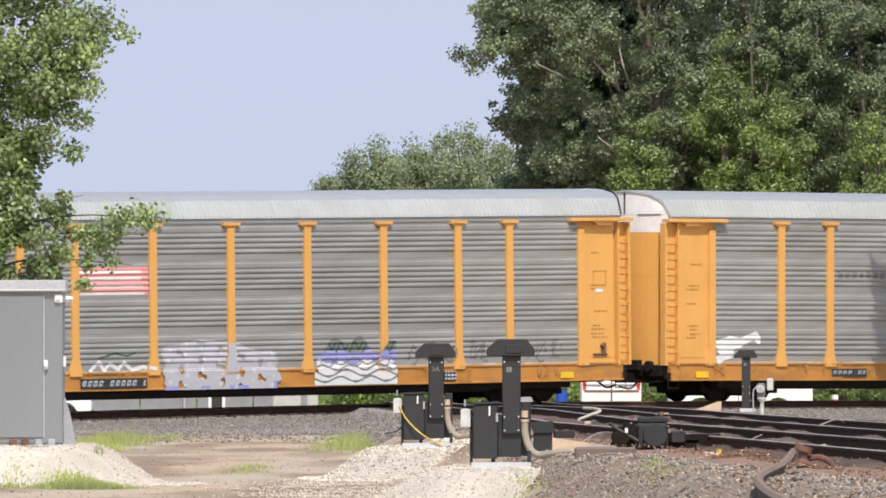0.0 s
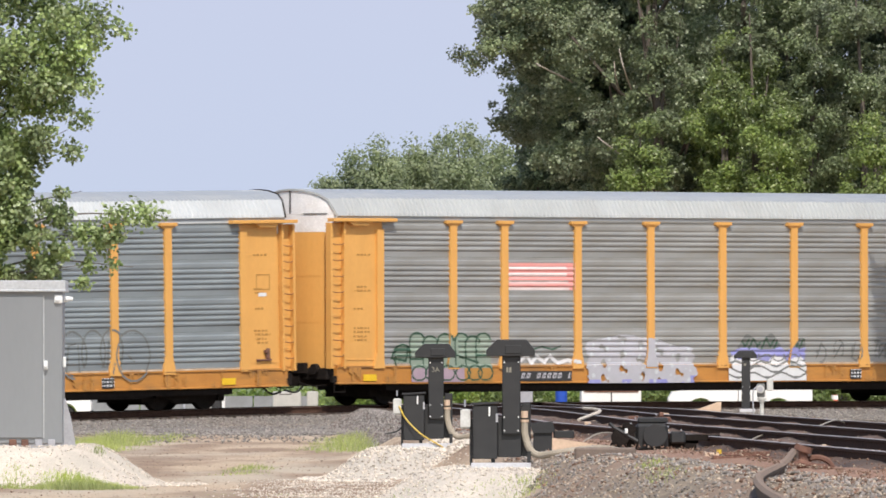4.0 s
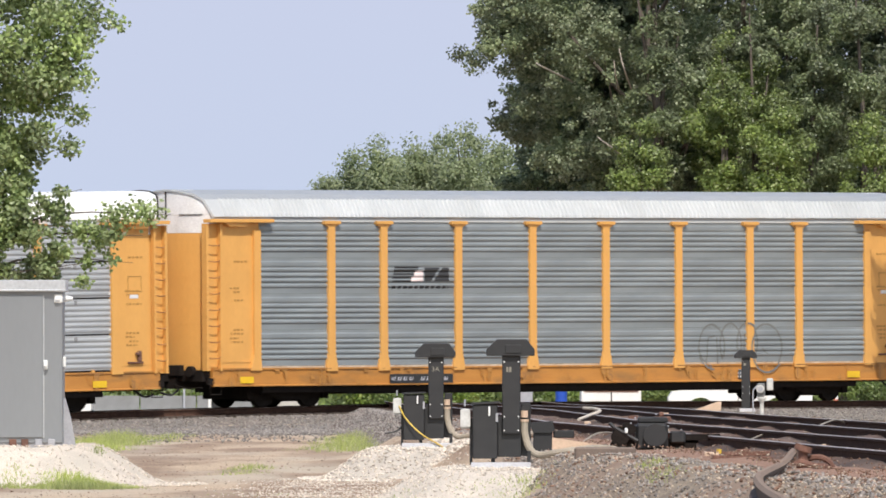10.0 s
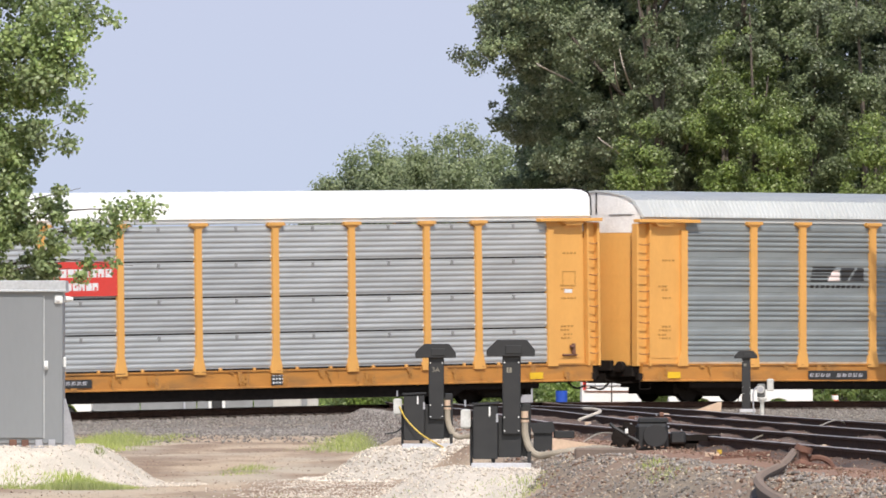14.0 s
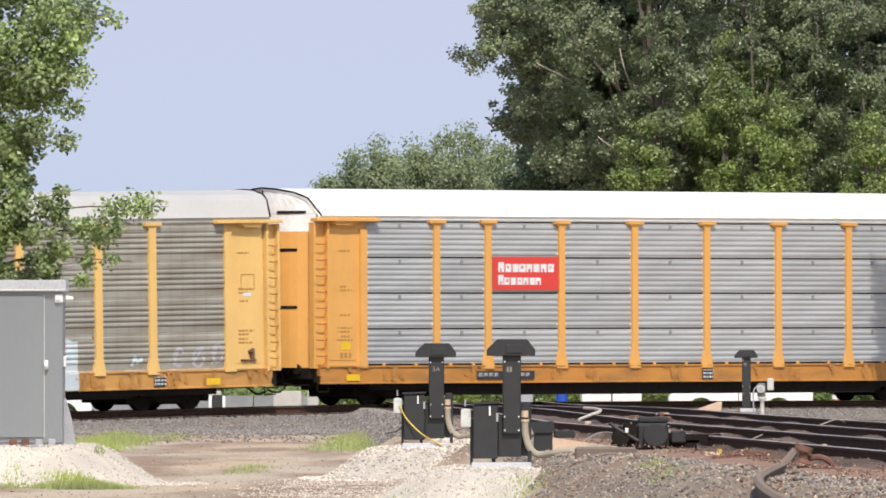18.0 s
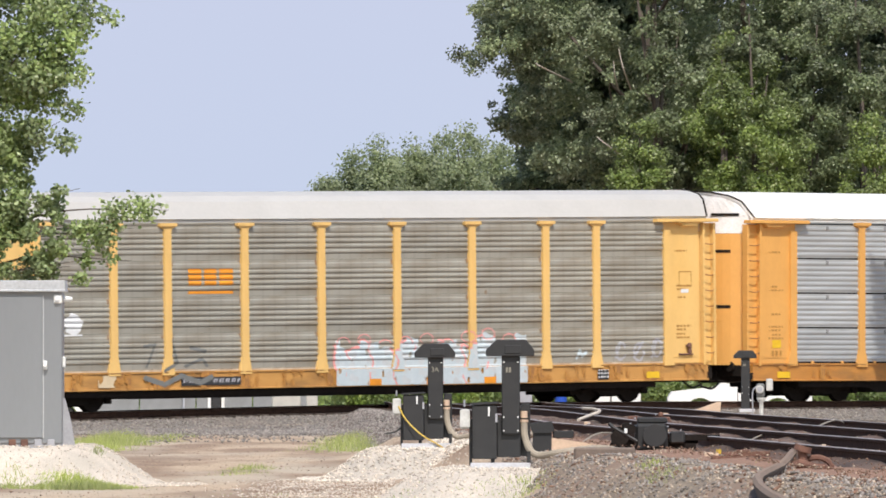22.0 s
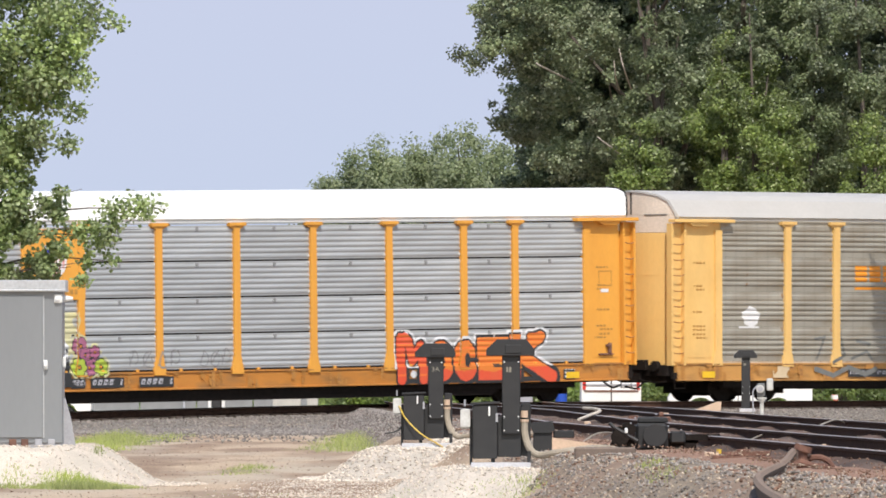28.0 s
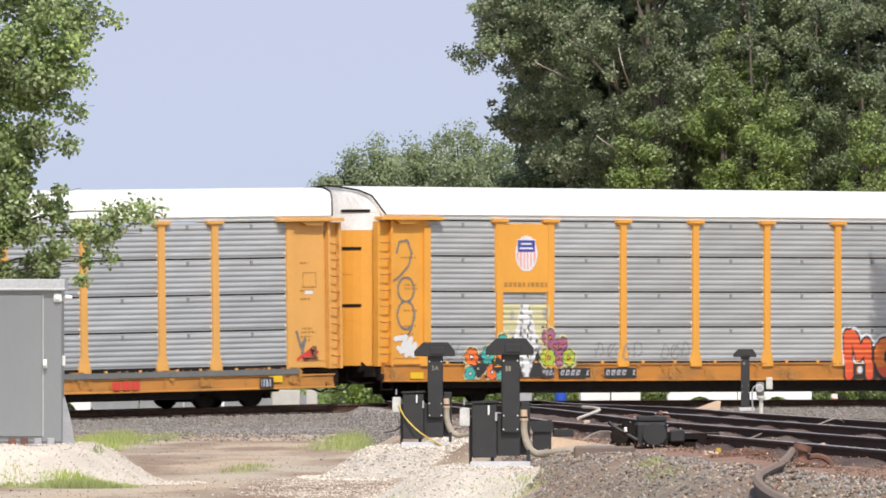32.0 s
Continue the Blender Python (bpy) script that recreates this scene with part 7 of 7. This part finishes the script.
# ---- beyond the line ----
def road_vehicle(name, m, length, height, label, colour, hood=1.1, category="car"):
    """A parked road vehicle with wheels, arches, glass and bumpers; x runs to its front."""
    car = empty(name, m, label=label, category=category)
    h, f = length / 2, length / 2 - hood
    arch = lambda cx: [(cx + 0.42 * math.cos(a), 0.34 + 0.42 * math.sin(a)) for a in (math.pi * k / 8 for k in range(9))]
    low = [(-h, 0.30)] + arch(-h + 0.9)[::-1] + arch(h - 0.85)[::-1] + [(h, 0.30), (h, 0.75), (h - 0.1, 0.92), (f, 1.05), (f - 0.7, height), (-h + 0.15, height), (-h, 1.0)]
    belt = 1.36 if height > 1.6 else 1.08
    rear = f - 1.5 if height > 1.6 else -h + 0.35
    bm = bmesh.new()
    prism(bm, low, -0.88, 0.88)
    part("body", bm, colour, car)
    for s in (-1, 1):
        bm = bmesh.new()
        prism(bm, [(rear, belt), (f - 0.15 - 0.6 * (belt - 1.08), belt), (f - 0.66, height - 0.12), (rear + 0.1, height - 0.12)], s * 0.885 - 0.01, s * 0.885 + 0.01)
        part("window", bm, GLASS_DARK, car)
        for x in (-h + 0.9, h - 0.85):
            w = part("wheel", drum(bmesh.new(), (x, s * 0.80, 0.33), (0, 1, 0), 0.33, 0.20, 20), RUBBER, car)
            part("rim", drum(bmesh.new(), (x, s * 0.89, 0.33), (0, 1, 0), 0.20, 0.04, 16), STEEL_GREY, w)
    part("bumper", boxes((h - 0.06, h + 0.05, -0.82, 0.82, 0.32, 0.52), bevel=0.02), BLACK, car)
    part("bumper", boxes((-h - 0.05, -h + 0.06, -0.82, 0.82, 0.32, 0.52), bevel=0.02), BLACK, car)
    return car


def rest(x, y, rz=0.0):
    return pose(x, y, ground_z(x, y), rz=rz)


road_vehicle("white_van", rest(4.98, 367, 90), 5.0, 2.2, "white van parked end-on beyond the railway", WHITE, 0.8, "van")
pickup = road_vehicle("white_pickup", rest(9.27, 385, 180), 3.8, 1.7, "white pickup truck parked beyond the railway", WHITE, 1.3, "car")
for s in (-1, 1):
    part("door_seam", boxes((0.05, 0.07, *sorted((s * 0.875, s * 0.884)), 0.4, 1.1)), BLACK, pickup)
    part("side_trim", boxes((-0.6, 0.6, *sorted((s * 0.87, s * 0.892)), 0.30, 0.50), bevel=0.005), BLACK, pickup)
pickup.scale = (1.18, 1.18, 1.18)
van = bpy.data.objects["white_van"]
part("hatch_seam", boxes((-2.515, -2.50, -0.02, 0.02, 0.6, 1.9)), BLACK, van)
part("trim_strip", boxes((-2.52, -2.50, -0.8, 0.8, 0.93, 0.98)), RUST, van, "dull red strip")
part("hatch_rail", boxes((-2.52, -2.50, -0.84, 0.84, 1.12, 1.16)), STEEL_GREY, van)
for s in (-1, 1):
    part("tail_lamp", boxes((-2.52, -2.50, s * 0.80 - 0.05, s * 0.80 + 0.05, 1.0, 1.3)), P_RED, van, "red tail lamp")
cabinet = empty("utility_cabinet", rest(2.62, 388), label="pale grey utility cabinet beyond the railway", category="cabinet")
part("body", boxes((-0.2, 0.2, -0.2, 0.2, 0, 1.2), bevel=0.02), STEEL_GREY, cabinet)
part("lid", boxes((-0.22, 0.22, -0.22, 0.22, 1.2, 1.26), bevel=0.01), STEEL_GREY, cabinet)
machine = empty("field_machine", rest(-7.35, 400), label="small dark machine with pale side plates", category="machine")
part("body", boxes((-0.16, 0.16, -0.3, 0.3, 0.1, 1.0), bevel=0.04), BLACK, machine)
for s in (-1, 1):
    part("side_plate", boxes((s * 0.22 - 0.05, s * 0.22 + 0.05, -0.25, 0.25, 0.35, 0.95), bevel=0.02), WHITE, machine)
    part("wheel", drum(bmesh.new(), (s * 0.24, 0, 0.2), (1, 0, 0), 0.2, 0.12, 16), RUBBER, machine)
road_vehicle("white_car", rest(-13.6, 398), 4.5, 1.5, "white car parked beyond the railway", WHITE, 1.1)
for x, w in ((-5.5, 1.0), (-4.6, 0.4), (-8.05, 0.45)):
    b = empty("concrete_block", rest(x, 434), label="pale concrete block beyond the railway", category="block")
    part("block", boxes((-w / 2, w / 2, -0.3, 0.3, 0, 1.05), bevel=0.03), CONCRETE, b)
for i in range(4):
    b = empty("concrete_barrier", rest(-12.0 + i * 2.05, 446), label="long grey concrete road barrier", category="barrier", group="road barriers")
    bm = bmesh.new()
    prism(bm, [(-0.3, 0), (0.3, 0), (0.3, 0.08), (0.12, 0.35), (0.08, 0.86), (-0.08, 0.86), (-0.12, 0.35), (-0.3, 0.08)], -1.0, 1.0, "x")
    part("body", bm, BARRIER, b)
    if i == 1:
        part("post", boxes((0.55, 0.62, -0.33, -0.27, 0.0, 1.3)), STEEL_GREY, b)
cone = empty("traffic_cone", rest(12.38, 389.3), label="orange traffic barrel with white collar", category="traffic barrel")
part("barrel", drum(bmesh.new(), (0, 0, 0.52), (0, 0, 1), 0.16, 0.96, 18, 0.10), ORANGE, cone)
part("base", boxes((-0.2, 0.2, -0.2, 0.2, 0, 0.05), bevel=0.01), RUBBER, cone)
part("collar", drum(bmesh.new(), (0, 0, 0.92), (0, 0, 1), 0.112, 0.14, 18, 0.108), WHITE, cone)
drm = empty("blue_drum", rest(3.735, 389.3), label="blue plastic drum on the ground", category="drum")
part("barrel", drum(bmesh.new(), (0, 0, 0.57), (0, 0, 1), 0.19, 1.14, 18), BLUE, drm)
part("hoop", drum(bmesh.new(), (0, 0, 0.65), (0, 0, 1), 0.198, 0.03, 18), BLUE, drm)
road = raw_mesh("road", [(-300, 436, -0.94), (300, 436, -0.94), (300, 470, -0.94), (-300, 470, -0.94)], [(0, 1, 2, 3)], CONCRETE)
tagged(put("road", road), "pale grey paved road beyond the railway", "road", kind="structure")
turf_far = raw_mesh("field", [(-600, 474, -0.96), (600, 474, -0.96), (600, 1500, -0.4), (-600, 1500, -0.4)], [(0, 1, 2, 3)], TURF)
tagged(put("grass_field", turf_far), "green grass field in the distance", "grass", kind="structure")
scrub_rng = np.random.default_rng(78)
sc = [(x, 391.5 + scrub_rng.normal() * 0.8, -0.85 + 1.35 * scrub_rng.random() ** 0.8) for x in np.arange(-3.4, 17, 0.045)]
v, f = leaf_cloud(sc, [0.34] * len(sc), 42000, 0.10, scrub_rng)
tagged(put("scrub", raw_mesh("scrub", v, f, LEAF_HEDGE)), "sunlit low scrub before the trees", "scrub", kind="stuff")
hedge_rng = np.random.default_rng(77)
hc = [(x, 486 + hedge_rng.normal() * 1.5, -0.1 + hedge_rng.uniform(-0.7, 0.7)) for x in np.arange(-24, 26, 0.35)]
v, f = leaf_cloud(hc, [0.75] * len(hc), 26000, 0.17, hedge_rng)
tagged(put("hedge", raw_mesh("hedge", v, f, LEAF_HEDGE)), "green scrub and bushes beyond the road", "hedge", kind="stuff")


# ---- motion ----
def travelled(t):
    """Metres along the line at t seconds: the train slowly gathers speed."""
    q = (t - 16) / 16
    return 65.463 * q + 1.7806 * q * q + 0.4089 * q ** 3


def car_pose(s):
    """A car's pose with its middle at s, both trucks on the rails."""
    a, c = on_line(s - 10.05), on_line(s + 10.05)
    d = (c - a).normalized()
    side = UP.cross(d).normalized()
    m = Matrix((d, side, d.cross(side))).transposed().to_4x4()
    m.translation = (a + c) / 2
    return m


GUSTS = "0 3.6;1 1.7;2 2.7;3 2.8;4.5 3.0;6 3.2;7.5 .5;9 1.8;10.5 1.1;12 -1.6;13 -2.0;14 -.5;15.5 -1.6;17 -2.4;18 -.5;19 .9;20 0;21 -.5;22 -1.1;23 -.5;24 -.9;25 0;26.5 .2;28 0;29 .7;30 0;31 -1.8;32 .9"
GUST_T, GUST_A = zip(*[[float(q) for q in row.split()] for row in GUSTS.split(";")])


def lean(t):
    """How far the wind leans the tall boughs, in degrees."""
    return float(np.interp(t, GUST_T, GUST_A))


def motions():
    for car, start in zip(TRAIN, STARTS):
        walk(car, [(t / 2, car_pose(start + HALF + travelled(t / 2))) for t in range(65)])
    for w in WHEELS:
        at = w.matrix_basis.translation.copy()
        rows = []
        for i in range(241):
            t = i * 4 / 30
            rows.append((t, pose(at.x, 0, at.z, 0, math.degrees(travelled(t) / 0.42), 0)))
        walk(w, rows)
    # wind in the near tree: slow gusts that lean each bough
    for bough, z, k, reach in SWAYING:
        rows = []
        for i in range(65):
            t = i / 2
            gust = lean(t) * reach + 0.45 * math.sin(1.15 * t + k * 0.9) + 0.3 * math.sin(2.3 * t + k * 2.1)
            rows.append((t, pose(0, 0, z, 0.5 * math.sin(0.9 * t + k), gust, 0.6 * math.sin(0.7 * t + k))))
        walk(bough, rows)


motions()
